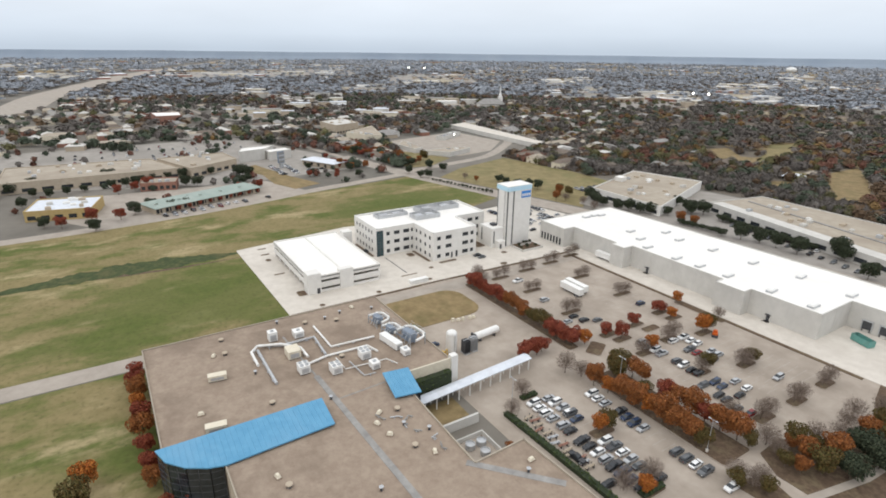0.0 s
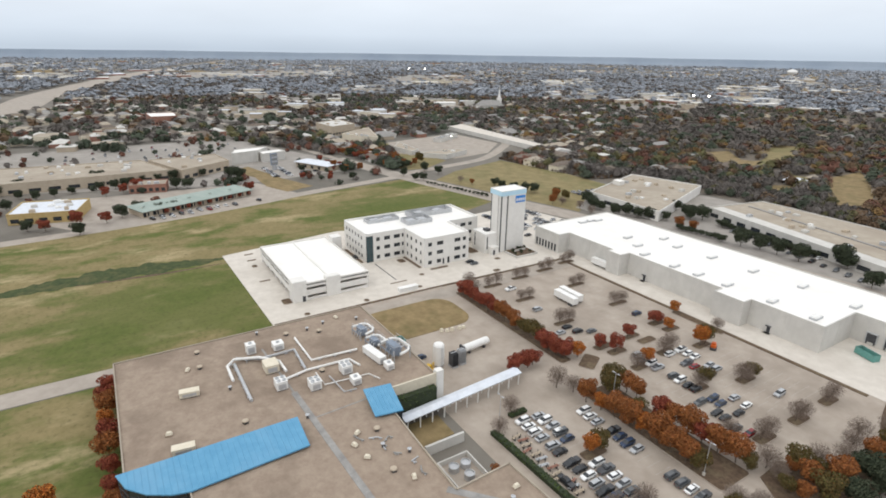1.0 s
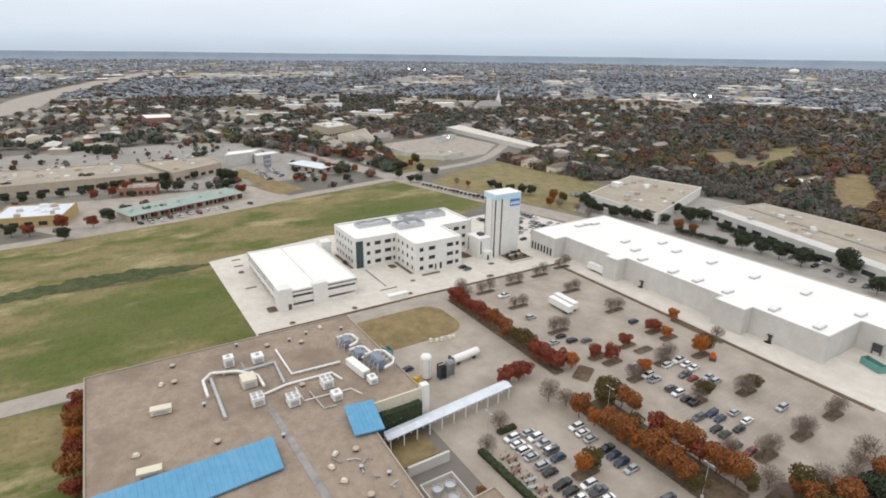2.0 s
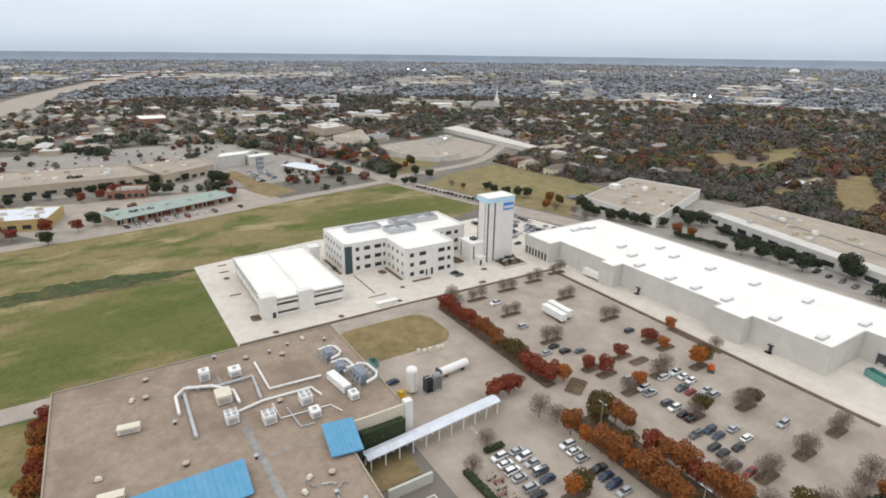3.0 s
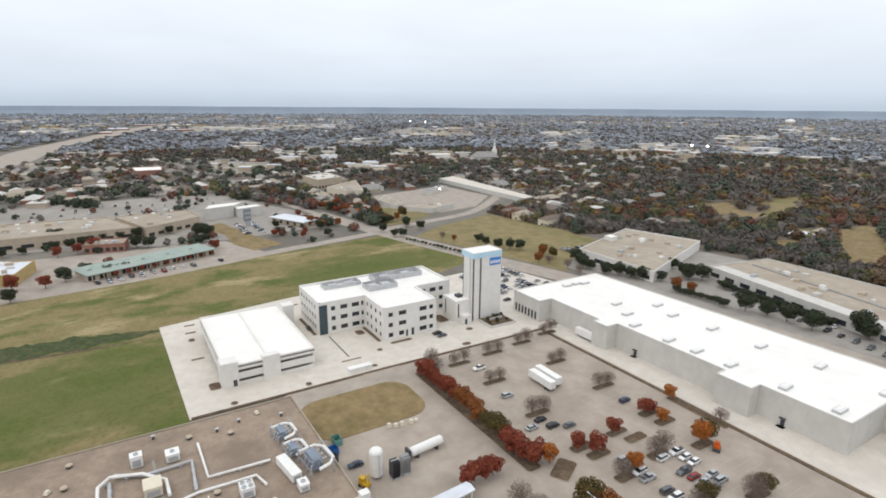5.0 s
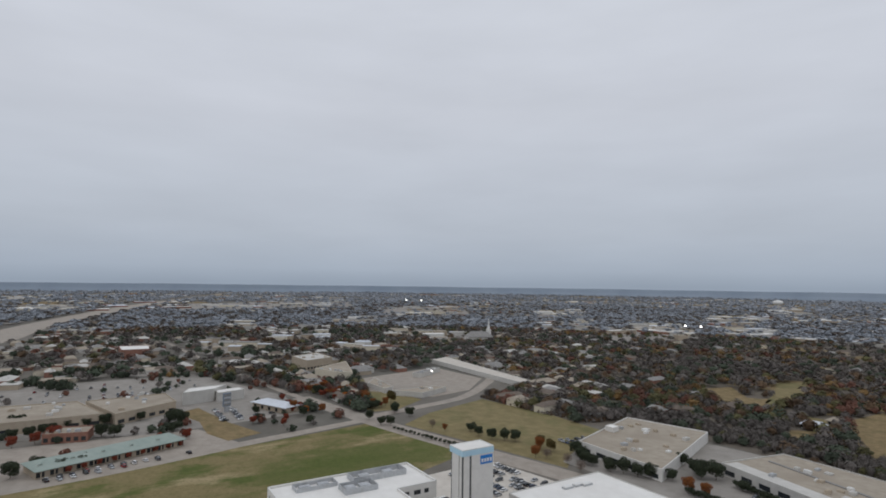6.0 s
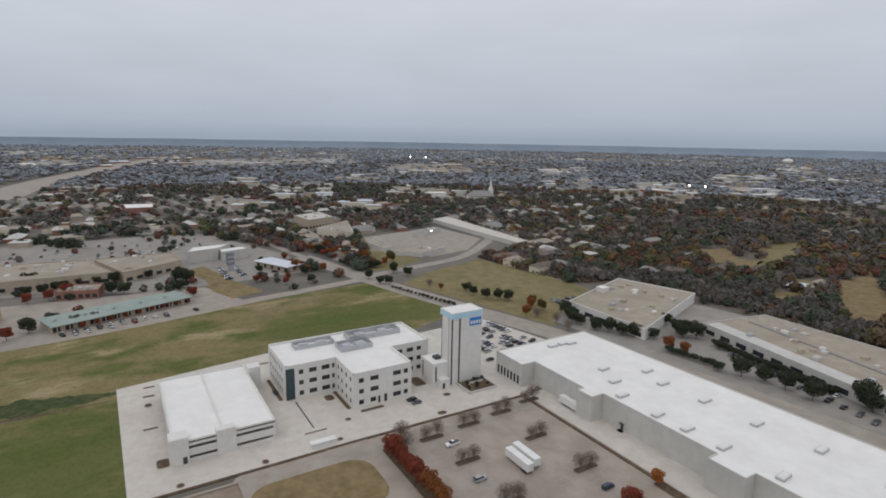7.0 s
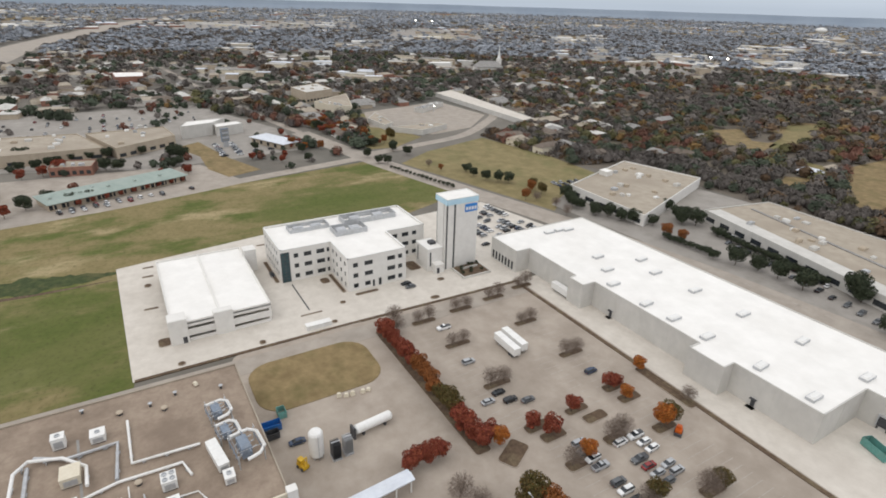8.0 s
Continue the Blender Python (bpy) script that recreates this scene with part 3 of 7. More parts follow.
# ---------------------------------------------------------------- the tower and its annex
def tower():
    t, H = thing("tower_building", "tall white stair tower with pale blue crown", "tower"), 29.5
    x0, x1, y0, y1 = -37.6, -29.0, 107.3, 121.2
    part("core", Shape().box(x0 + 0.3, y0 + 0.3, 0, x1 - 0.5, y1 - 0.3, H - 1.5), M["glass"], t, "dark glazed strips between wall panels")
    part("wall_panel", Shape().box(x0 + 1.4, y0 - 0.1, 0, x1 - 2.6, y0 + 0.3, H - 2.4), M["whitewall"], t)
    part("wall_panel", Shape().box(x1 - 2.0, y0 - 0.1, 0, x1 - 0.9, y0 + 0.3, H - 2.4), M["whitewall"], t)
    part("wall_panel", Shape().box(x1 - 0.5, y0 + 4.0, 0, x1, y1, H - 2.4), M["whitewall"], t)
    part("wall_panel", Shape().box(x1 - 0.55, y0 + 0.6, 0, x1 - 0.1, y0 + 3.1, H - 2.4), M["whitewall"], t)
    part("wall_panel", Shape().box(x0, y0 + 0.6, 0, x0 + 0.3, y1, H - 2.4), M["whitewall"], t)
    part("wall_panel", Shape().box(x0 + 0.3, y1 - 0.3, 0, x1 - 0.5, y1, H - 2.4), M["whitewall"], t)
    part("crown", Shape().box(x0 - 0.1, y0 - 0.2, H - 2.4, x1 + 0.1, y1 + 0.1, H - 0.3), M["paleblue"], t, "pale blue translucent crown band")
    part("roof", Shape().box(x0 + 0.4, y0 + 0.3, H - 0.3, x1 - 0.4, y1 - 0.4, H - 0.15), M["whiteroof"], t)
    cp = Shape().box(x0 - 0.1, y0 - 0.2, H - 0.3, x0 + 0.3, y1 + 0.1, H).box(x1 - 0.3, y0 - 0.2, H - 0.3, x1 + 0.1, y1 + 0.1, H)
    cp.box(x0 + 0.3, y0 - 0.2, H - 0.3, x1 - 0.3, y0 + 0.2, H).box(x0 + 0.3, y1 - 0.3, H - 0.3, x1 - 0.3, y1 + 0.1, H)
    part("coping", cp, M["whitemetal"], t)
    bars = Shape()
    for k in range(17):
        z = 1.2 + 1.6 * k
        bars.box(x0 + 0.35, y0 + 0.2, z, x0 + 1.35, y0 + 0.32, z + 0.12).box(x1 - 0.55, y0 + 3.15, z, x1 - 0.42, y0 + 3.95, z + 0.12)
    part("mullion", bars, M["steel"], t)
    # sign on the front face: a blue board with four pale marks
    sg = part("sign_board", Shape().box(x1 + 0.003, 115.2, 23.3, x1 + 0.15, 120.7, 26.5), M["signblue"], t, "blue sign board")
    for k in range(4):
        y = 115.5 + 1.28 * k
        part("sign_mark", Shape().box(x1 + 0.153, y + 0.1, 24.0, x1 + 0.2, y + 0.95, 25.3), M["whitemetal"], sg)
    return t


tower()


def annex():
    t, H = thing("tower_annex", "low white block joined to the tower foot", "annex"), 9.6
    x0, x1, y0, y1 = -41.0, -31.0, 100.3, 107.1
    part("wall", Shape().box(x0, y0, 0, x1, y1, H - 0.4), M["whitewall"], t)
    part("roof", Shape().box(x0 + 0.4, y0 + 0.4, H - 0.4, x1 - 0.4, y1, H - 0.2), M["whiteroof"], t)
    rim = Shape().box(x0, y0, H - 0.4, x1, y0 + 0.4, H).box(x0, y0 + 0.4, H - 0.4, x0 + 0.4, y1, H).box(x1 - 0.4, y0 + 0.4, H - 0.4, x1, y1, H)
    part("parapet", rim, M["whitemetal"], t)
    part("window", Shape().box(x1 + 0.003, y0 + 0.9, 2.2, x1 + 0.06, y0 + 1.5, 8.2), M["glass"], t)
    part("window", Shape().box(x1 - 8.5, y0 - 0.06, 2.2, x1 - 7.9, y0 - 0.003, 8.4), M["glass"], t)
    part("porch", Shape().box(x1 + 0.003, y0 + 1.8, 0, x1 + 3.2, y0 + 5.6, 3.6).box(x1 + 0.003, y0 + 1.7, 3.6, x1 + 3.4, y0 + 5.7, 3.8), M["whitewall"], t)
    part("door", Shape().box(x1 + 3.203, y0 + 2.4, 0.2, x1 + 3.25, y0 + 3.5, 2.5), M["darkmetal"], t)
    part("roof_unit", Shape().box(-37.5, 103.5, H - 0.2, -34.8, 106, H + 0.9), M["darkmetal"], t)
    return t


annex()


# ---------------------------------------------------------------- the garage
def garage():
    t = thing("parking_garage", "white two-deck parking garage with a bright roof deck", "garage")
    x0, x1, y0, y1 = -71.5, -23.0, 8.5, 38.0
    part("deck", Shape().box(x0, y0, 6.2, x1, y1, 6.6), M["whiteroof"], t, "bright white upper deck")
    part("deck", Shape().box(x0 + 0.3, y0 + 0.3, 3.0, x1 - 0.3, y1 - 0.3, 3.35), M["concrete"], t)
    for z0, z1 in ((2.1, 4.3), (5.25, 7.2)):
        for a in ((x0, y0, x1, y0 + 0.25), (x0, y1 - 0.25, x1, y1), (x0, y0 + 0.25, x0 + 0.25, y1 - 0.25), (x1 - 0.25, y0 + 0.25, x1, y1 - 0.25)):
            part("spandrel", Shape().box(a[0], a[1], z0, a[2], a[3], z1), M["whitewall"], t)
    for x in np.linspace(x0 + 0.5, x1 - 0.5, 8):
        for y in (y0 + 0.5, (y0 + y1) / 2, y1 - 0.5):
            part("column", Shape().box(x - 0.3, y - 0.23, 0, x + 0.3, y + 0.23, 6.2), M["whitewall"], t)
    part("low_wall", Shape().box(x1 - 0.25, y0 + 4.5, 0.1, x1, y1 - 0.3, 1.2), M["whitewall"], t)
    part("stair_tower", Shape().box(x1 - 4.5, y0 - 0.8, 0, x1 + 0.6, y0 + 4.4, 8.3).box(x1 - 4.3, y0 - 0.6, 8.3, x1 + 0.4, y0 + 4.2, 8.45), M["whitewall"], t)
    part("lift_tower", Shape().box(x1 - 2.5, 20.6, 0, x1 + 0.5, 26.2, 8.0).box(x1 - 2.3, 20.8, 8.0, x1 + 0.3, 26.0, 8.15), M["whitewall"], t)
    part("stair_tower", Shape().box(-66.5, y1 + 0.1, 0, -62, y1 + 4.4, 9.0).box(-66.6, y1 + 0.05, 9.0, -61.9, y1 + 4.5, 9.2), M["whitewall"], t)
    part("ridge", Shape().box(x0 + 0.3, 22.5, 6.6, x1 - 0.3, 23.1, 7.0), M["whitewall"], t, "low white upstand along the middle of the deck")
    part("door", Shape().box(x1 + 0.603, y0 + 2.6, 0.2, x1 + 0.64, y0 + 3.8, 2.4), M["darkmetal"], t)
    return t


garage()


# ---------------------------------------------------------------- the warehouse
def warehouse():
    t, H = thing("warehouse", "long pale warehouse with a bright white roof", "warehouse"), 9.5
    front = [(-31, 130.5), (-14.5, 130.5), (-14.5, 137), (11.5, 137), (11.5, 134), (18.5, 134), (18.5, 139.5), (60.5, 139.5), (60.5, 135), (71.5, 135), (71.5, 139.5), (95, 139.5), (95, 160), (190, 160)]
    outline = front + [(190, 187), (-31, 180)]
    part("wall", Shape().prism(outline, 0, H - 0.6), M["whwall"], t)
    part("roof", Shape().prism(outline, H - 0.6, H - 0.3), M["whiteroof"], t, "bright white membrane roof")
    for p, q in zip(outline, outline[1:] + outline[:1]):
        d = (Vector(q) - Vector(p)).normalized()
        nn, m = Vector((d.y, -d.x)) * 0.06, Vector((-d.y, d.x)) * 0.35
        P, Q = Vector(p) + nn, Vector(q) + nn
        part("parapet", Shape().prism([tuple(P), tuple(Q), tuple(Q + m), tuple(P + m)], H - 0.8, H), M["whwall"], t)
    # panel joints: upright ribs standing a little proud
    for p, q in zip(front[:-1], front[1:]):
        d = Vector(q) - Vector(p)
        n = int(d.length // 9)
        nn = Vector((d.y, -d.x)).normalized()
        for k in range(1, n):
            c = Vector(p) + d * k / n
            a, b = c - d.normalized() * 0.15 - nn * 0.02, c + d.normalized() * 0.15 + nn * 0.06
            part("pilaster", Shape().box(min(a.x, b.x), min(a.y, b.y), 0, max(a.x, b.x), max(a.y, b.y), H - 0.8), M["whwall"], t)
    # windows in the office corner
    for k in range(6):
        part("window", Shape().box(-31.06, 133 + 2.4 * k, 1.0, -31.003, 134.2 + 2.4 * k, 4.0), M["glass"], t)
    for k in range(7):
        part("window", Shape().box(-29.8 + 2.1 * k, 130.42, 0.8, -28.7 + 2.1 * k, 130.497, 4.2), M["glass"], t)
    return t


warehouse()

# ---------------------------------------------------------------- on and round the plant
def seamed_roof(name, label, pts, z_of, mat, along, seams, wall=None, wall_label=""):
    """Sloping sheet-metal roof over an outline, with raised seams between pairs of points and a glazed wall under it."""
    t = thing(name, label, "roof")
    s, n = Shape(), len(pts)
    top, low = [(x, y, z_of(x, y)) for x, y in pts], [(x, y, z_of(x, y) - 0.3) for x, y in pts]
    s.v += low + top
    s.f += [tuple(n + i for i in range(n)), tuple(n - 1 - i for i in range(n))] + [(i, (i + 1) % n, n + (i + 1) % n, n + i) for i in range(n)]
    part("roof_sheet", s, mat, t)
    for a, b in seams:
        part("seam", Shape().tube([(*a, z_of(*a) + 0.02), (*b, z_of(*b) + 0.02)], 0.028, 4), mat, t)
    if wall:
        g = Shape()
        for a, b in zip(wall[:-1], wall[1:]):
            d = (Vector(b) - Vector(a)).normalized()
            m = Vector((-d.y, d.x)) * 0.25
            za = min(z_of(*a), z_of(*b)) - 0.32
            g.prism([a, b, tuple(Vector(b) + m), tuple(Vector(a) + m)], 0, za)
        w = part("glass_wall", g, M["glass"], t, wall_label)
        for a, b in zip(wall[:-1], wall[1:]):
            d = Vector(b) - Vector(a)
            k = max(1, int(d.length / 1.6))
            bars = Shape()
            for i in range(k + 1):
                c = Vector(a) + d * i / k
                bars.box(c.x - 0.06, c.y - 0.06, 0, c.x + 0.06, c.y + 0.06, min(z_of(*a), z_of(*b)) - 0.35)
            for z in (1.6, 3.2, 4.8, 6.4, 8.0):
                bars.tube([(*a, z), (*b, z)], 0.06, 4)
            part("mullion", bars, M["darkmetal"], w)
    return t


BIG = [(57, -51.2), (61, -49.8), (64.2, -46.6), (66.4, -42.5), (67.2, -39.3), (66.2, -15.8), (57, -15.5)]
seamed_roof("entrance_roof", "bright blue standing-seam metal roof over the glazed entrance", BIG, lambda x, y: 10.8 - (x - 57) * 0.12, M["bluemetal"], 0,
            [((57.1, y), (float(np.interp(y, [-51.2, -49.8, -46.6, -42.5, -39.3, -15.8], [57, 61, 64.2, 66.4, 67.2, 66.2])) - 0.1, y)) for y in np.arange(-50.4, -16, 1.15)],
            [(57.2, -50.9), (61, -49.4), (63.9, -46.4), (66.1, -42.3), (66.4, -39.8)], "dark glass curtain wall with mullions")
SMALL = [(54.9, 1.4), (64.7, 0.1), (65.7, 6.8), (55.8, 8.4)]
seamed_roof("porch_roof", "bright blue metal roof over a dark glazed porch", SMALL, lambda x, y: 10.9 - (x - 55) * 0.1, M["bluemetal"], 0,
            [((55.1 + 0.14 * k, 1.9 + 1.0 * k), (64.8 + 0.14 * k, 0.6 + 1.0 * k)) for k in range(6)],
            [(65.2, 5.2), (65.4, 6.6), (56.2, 8.1)], "dark glass porch wall")

wl_ = thing("service_wall", "pale concrete wall with a tall white pier", "wall")
part("wall", Shape().box(56.05, 8.6, 0, 56.45, 21.2, 9.9), M["cream"], wl_)
part("pier", Shape().box(55.2, 21.2, 0, 57.0, 23.2, 10.6), M["whitewall"], wl_)


def unit(name, label, x, y, lx, ly, h, mat, fans=0, z=8.9, rz=0):
    t = thing(name, label, "air unit", pose(x, y, z, 0, 0, rz))
    part("base_rail", Shape().box(-lx / 2 + 0.1, -ly / 2 + 0.1, 0, lx / 2 - 0.1, ly / 2 - 0.1, 0.25), M["darkmetal"], t)
    part("casing", Shape().box(-lx / 2, -ly / 2, 0.25, lx / 2, ly / 2, h).prism([(-lx / 2 - 0.06, -ly / 2 - 0.06), (lx / 2 + 0.06, -ly / 2 - 0.06), (lx / 2 + 0.06, ly / 2 + 0.06), (-lx / 2 - 0.06, ly / 2 + 0.06)], h, h + 0.08), mat, t)
    part("louvre", Shape().box(lx / 2 + 0.003, -ly * 0.35, 0.5, lx / 2 + 0.05, ly * 0.35, h * 0.75), M["steel"], t)
    for i in range(fans):
        for j in range(2 if fans > 1 else 1):
            fx, fy = (i + 0.5) / fans * lx - lx / 2, ((j + 0.5) / (2 if fans > 1 else 1) - 0.5) * ly
            part("fan", Shape().turned([(0.5, h + 0.08), (0.5, h + 0.32), (0.4, h + 0.32), (0.4, h + 0.12)], 14, (fx, fy)), M["steel"], t)
    return t


for x, y in ((33.5, -34.7), (54.2, -38.8)):
    unit("rooftop_unit", "long cream rooftop air unit on the gravel roof", x, y, 1.9, 4.4, 1.6, M["cream"], 0, rz=-8)
for x, y in ((41.2, -14.7), (45.5, -7.5), (42.6, 1.9)):
    unit("rooftop_chiller", "white box chiller with top fans", x, y, 3.0, 2.7, 2.4, M["whitemetal"], 2)
unit("rooftop_unit", "small white rooftop unit", 48.7, 2.1, 2.6, 2.2, 1.9, M["whitemetal"], 1)
unit("rooftop_unit", "cream box unit beside the white duct", 32.0, -14.7, 4.0, 3.4, 2.4, M["cream"])
unit("rooftop_unit", "white rooftop unit with a top fan", 21.9, -10.0, 2.8, 2.8, 2.0, M["whitemetal"], 1)
unit("rooftop_unit", "tall white rooftop unit", 20.5, -17.1, 2.2, 2.4, 2.9, M["whitemetal"], 1)
unit("rooftop_unit", "long white air handler beside the dust collectors", 40.0, 11.3, 8.4, 2.1, 2.1, M["whitemetal"], 0, rz=9)
unit("rooftop_unit", "small white fan housing", 46.8, 12.4, 2.6, 2.0, 1.8, M["whitemetal"], 1)


def duct(label, path, z, r, mat, legs=True):
    t = thing("roof_duct", label, "duct")
    part("pipe", Shape().tube([(x, y, z) for x, y in path], r, 8), mat, t)
    for (ax, ay), (bx, by) in zip(path[:-1], path[1:]):
        n = max(1, int(math.hypot(bx - ax, by - ay) / 4))
        for k in range(n):
            x, y = ax + (bx - ax) * (k + 0.5) / n, ay + (by - ay) * (k + 0.5) / n
            part("stand", Shape().box(x - 0.35, y - 0.08, 8.9, x + 0.35, y + 0.08, z - r * 0.8), M["steel"], t)
            part("flange", Shape().box(x - r * 1.15, y - r * 1.15, z - r * 1.12, x + r * 1.15, y + r * 1.15, z - r * 0.95), M["steel"], t)
    return t


duct("thick white duct bending across the roof", [(34.1, -24.6), (26.5, -24.5), (23.9, -22.3), (26.0, -16.3), (30.7, -12.1), (36.3, -11.9)], 10.2, 0.36, M["whitemetal"])
duct("grey cable tray along the roof", [(25.0, -22.5), (43.6, -22.5)], 9.4, 0.42, M["steel"])
duct("grey cable tray along the roof", [(22.6, -21.5), (25.8, -15.8), (25.6, -6.5), (36.7, -7.0)], 9.5, 0.38, M["steel"])
duct("pale pipe run on short stands", [(19.2, -4.4), (33.4, -4.2), (34.2, 8.7)], 9.5, 0.3, M["whitemetal"])
duct("pale pipe run on short stands", [(38.9, -12.8), (37.5, -6.8), (38.0, 4.8), (42.3, 6.0)], 9.5, 0.3, M["whitemetal"])
duct("thin pipe on short stands", [(42.9, -2.7), (51.3, -2.0), (51.6, 1.1)], 9.3, 0.16, M["steel"])
duct("thin pipe on short stands", [(39.5, -5.2), (46.0, -5.0), (47.0, 6.5), (50.5, 8.0)], 9.3, 0.14, M["whitemetal"])


def dust_collector(x, y, lx, ly, h):
    t = thing("dust_collector", "blue-grey steel dust collector with a white looping duct", "dust collector", pose(x, y, 8.9, 0, 0, 6))
    for i in (-1, 1):
        for j in (-1, 1):
            part("leg", Shape().box(i * lx / 2 - 0.12, j * ly / 2 - 0.12, 0, i * lx / 2 + 0.12, j * ly / 2 + 0.12, h), M["steel"], t)
    part("frame", Shape().box(-lx / 2, -ly / 2 - 0.1, h * 0.55, lx / 2, -ly / 2 + 0.1, h * 0.62).box(-lx / 2, ly / 2 - 0.1, h * 0.55, lx / 2, ly / 2 + 0.1, h * 0.62).box(-lx / 2, -0.1, h - 0.2, lx / 2, 0.1, h), M["bluesteel"], t)
    part("filter_house", Shape().box(-lx * 0.3, -ly * 0.3, h * 0.3, lx * 0.32, ly * 0.1, h * 1.05), M["bluesteel"], t)
    for k in (-0.2, 0.05, 0.3):
        part("pipe", Shape().tube([(lx * k, -ly * 0.5, 0.3), (lx * k, -ly * 0.35, h * 0.7), (lx * k, ly * 0.3, h * 0.95)], 0.13, 6), M["steel"], t)
    for k in (-0.25, 0.25):
        part("cyclone", Shape().turned([(0.2, 0.4), (0.3, 0.5), (0.65, h * 0.5), (0.65, h * 0.9), (0.35, h + 0.2)], 12, (lx * k, 0)), M["bluesteel"], t)
    part("loop_duct", Shape().tube([(-lx * 0.55, -ly * 0.45, h * 0.8), (-lx * 0.58, ly * 0.3, h * 0.8), (-lx * 0.35, ly * 0.58, h * 0.8), (lx * 0.35, ly * 0.58, h * 0.8), (lx * 0.58, ly * 0.3, h * 0.8), (lx * 0.6, -ly * 0.2, h * 0.7)], 0.36, 8), M["whitemetal"], t)
    part("rail", Shape().tube([(-lx / 2, -ly / 2, h + 0.9), (lx / 2, -ly / 2, h + 0.9), (lx / 2, ly / 2, h + 0.9), (-lx / 2, ly / 2, h + 0.9)], 0.06, 4), M["steel"], t)
    return t


M["bluesteel"] = material("blue_grey_paint", (0.15, 0.185, 0.235), (0.24, 0.28, 0.33), 1.0, 0.6, (0.2, 0.18, 0.16), 0.3, 0.4)
dust_collector(26.8, 13.8, 5.0, 4.4, 2.8)
dust_collector(41.4, 17.0, 7.0, 5.2, 3.6)
dust_collector(34.2, 14.4, 4.6, 4.0, 2.4)

for k in range(7):
    x, y, a = 67.5 + 2.6 * k, -6.5 + 1.35 * k + (k % 3) * 1.1, radians(20 + 53 * k)
    duct("short dark pipe run low on the gravel roof", [(x, y), (x + 1.9 * math.cos(a), y + 1.9 * math.sin(a)), (x + 1.9 * math.cos(a) + 0.9, y + 1.9 * math.sin(a) + 0.7)], 9.25, 0.15, M["steel"] if k % 2 else M["greyroof"])
structure("trim_roof_joint", strip([(44.7, -12.6), (94.3, -10.2), (150, -7.5)], 1.5, 8.85, 8.96), M["greyroof"], "dark grey expansion joint across the roof", "joint")
structure("trim_roof_seam", strip([(44.7, -12.6), (20.0, -14.0)], 0.5, 8.85, 8.95), M["greyroof"], "thin grey roof joint", "joint")
structure("trim_roof_seam_south", strip([(57.0, -12.4), (56.0, 5.0)], 0.35, 8.85, 8.94), M["greyroof"], "thin grey roof joint", "joint")
structure("trim_roof_walk", strip([(91.0, 3.0), (106.0, 16.5)], 1.6, 8.85, 8.94), M["greyroof"], "grey walkway pads on the roof", "joint")


def vent_proto(kind):
    t = thing("roof_vent", ("small dark pipe vent on the gravel roof", "low pale box vent on the gravel roof", "mushroom vent on the gravel roof")[kind], "vent", pose(0, 0, -50), "roof vents")
    if kind == 0:
        part("pipe", Shape().turned([(0.28, 0), (0.28, 0.9)], 10), M["darkmetal"], t)
        part("cap", Shape().turned([(0.45, 0.9), (0.5, 1.0), (0.1, 1.2)], 10), M["steel"], t)
    elif kind == 1:
        part("kerb", Shape().box(-0.8, -0.5, 0, 0.8, 0.5, 0.3), M["tarroof"], t)
        part("hood", Shape().prism([(-0.7, -0.45), (0.7, -0.45), (0.7, 0.45), (-0.7, 0.45)], 0.3, 0.9, [(-0.4, -0.3), (0.4, -0.3), (0.4, 0.3), (-0.4, 0.3)]), M["cream"], t)
    else:
        part("kerb", Shape().box(-0.45, -0.45, 0, 0.45, 0.45, 0.4), M["darkmetal"], t)
        part("dome", Shape().turned([(0.4, 0.4), (0.75, 0.65), (0.7, 0.85), (0.3, 1.0)], 12), M["tanwall"], t)
    return t


VENTS = [(15.6, 0.5), (12.3, 10.8), (15.4, -5.8), (11.0, -13.2), (21.5, -33.5), (21.9, -30.6), (35.8, -25.8), (46.8, -40.8), (50.9, -25.6), (56.2, -13.0), (75.3, -31.3), (78.9, -30.1), (88.9, -15.3), (67.2, -5.4), (68.2, -1.2),
         (73.8, -2.4), (75.3, -6.7), (81.4, -3.7), (78.1, 1.7), (85.1, -1.0), (39.4, -3.4), (99.7, 12.2), (97.5, 14.8), (18.4, 3.2), (14.0, 6.0), (70.5, -7.5), (13.6, -30.0), (16.5, 16.0)]
protos = [vent_proto(k) for k in range(3)]
for i, (x, y) in enumerate(VENTS):
    if i < 3:
        protos[i].matrix_world = pose(x, y, 8.9, 0, 0, 20 * i)
    else:
        copy_thing(protos[(i * 7) % 3], pose(x, y, 8.9, 0, 0, 37 * i))


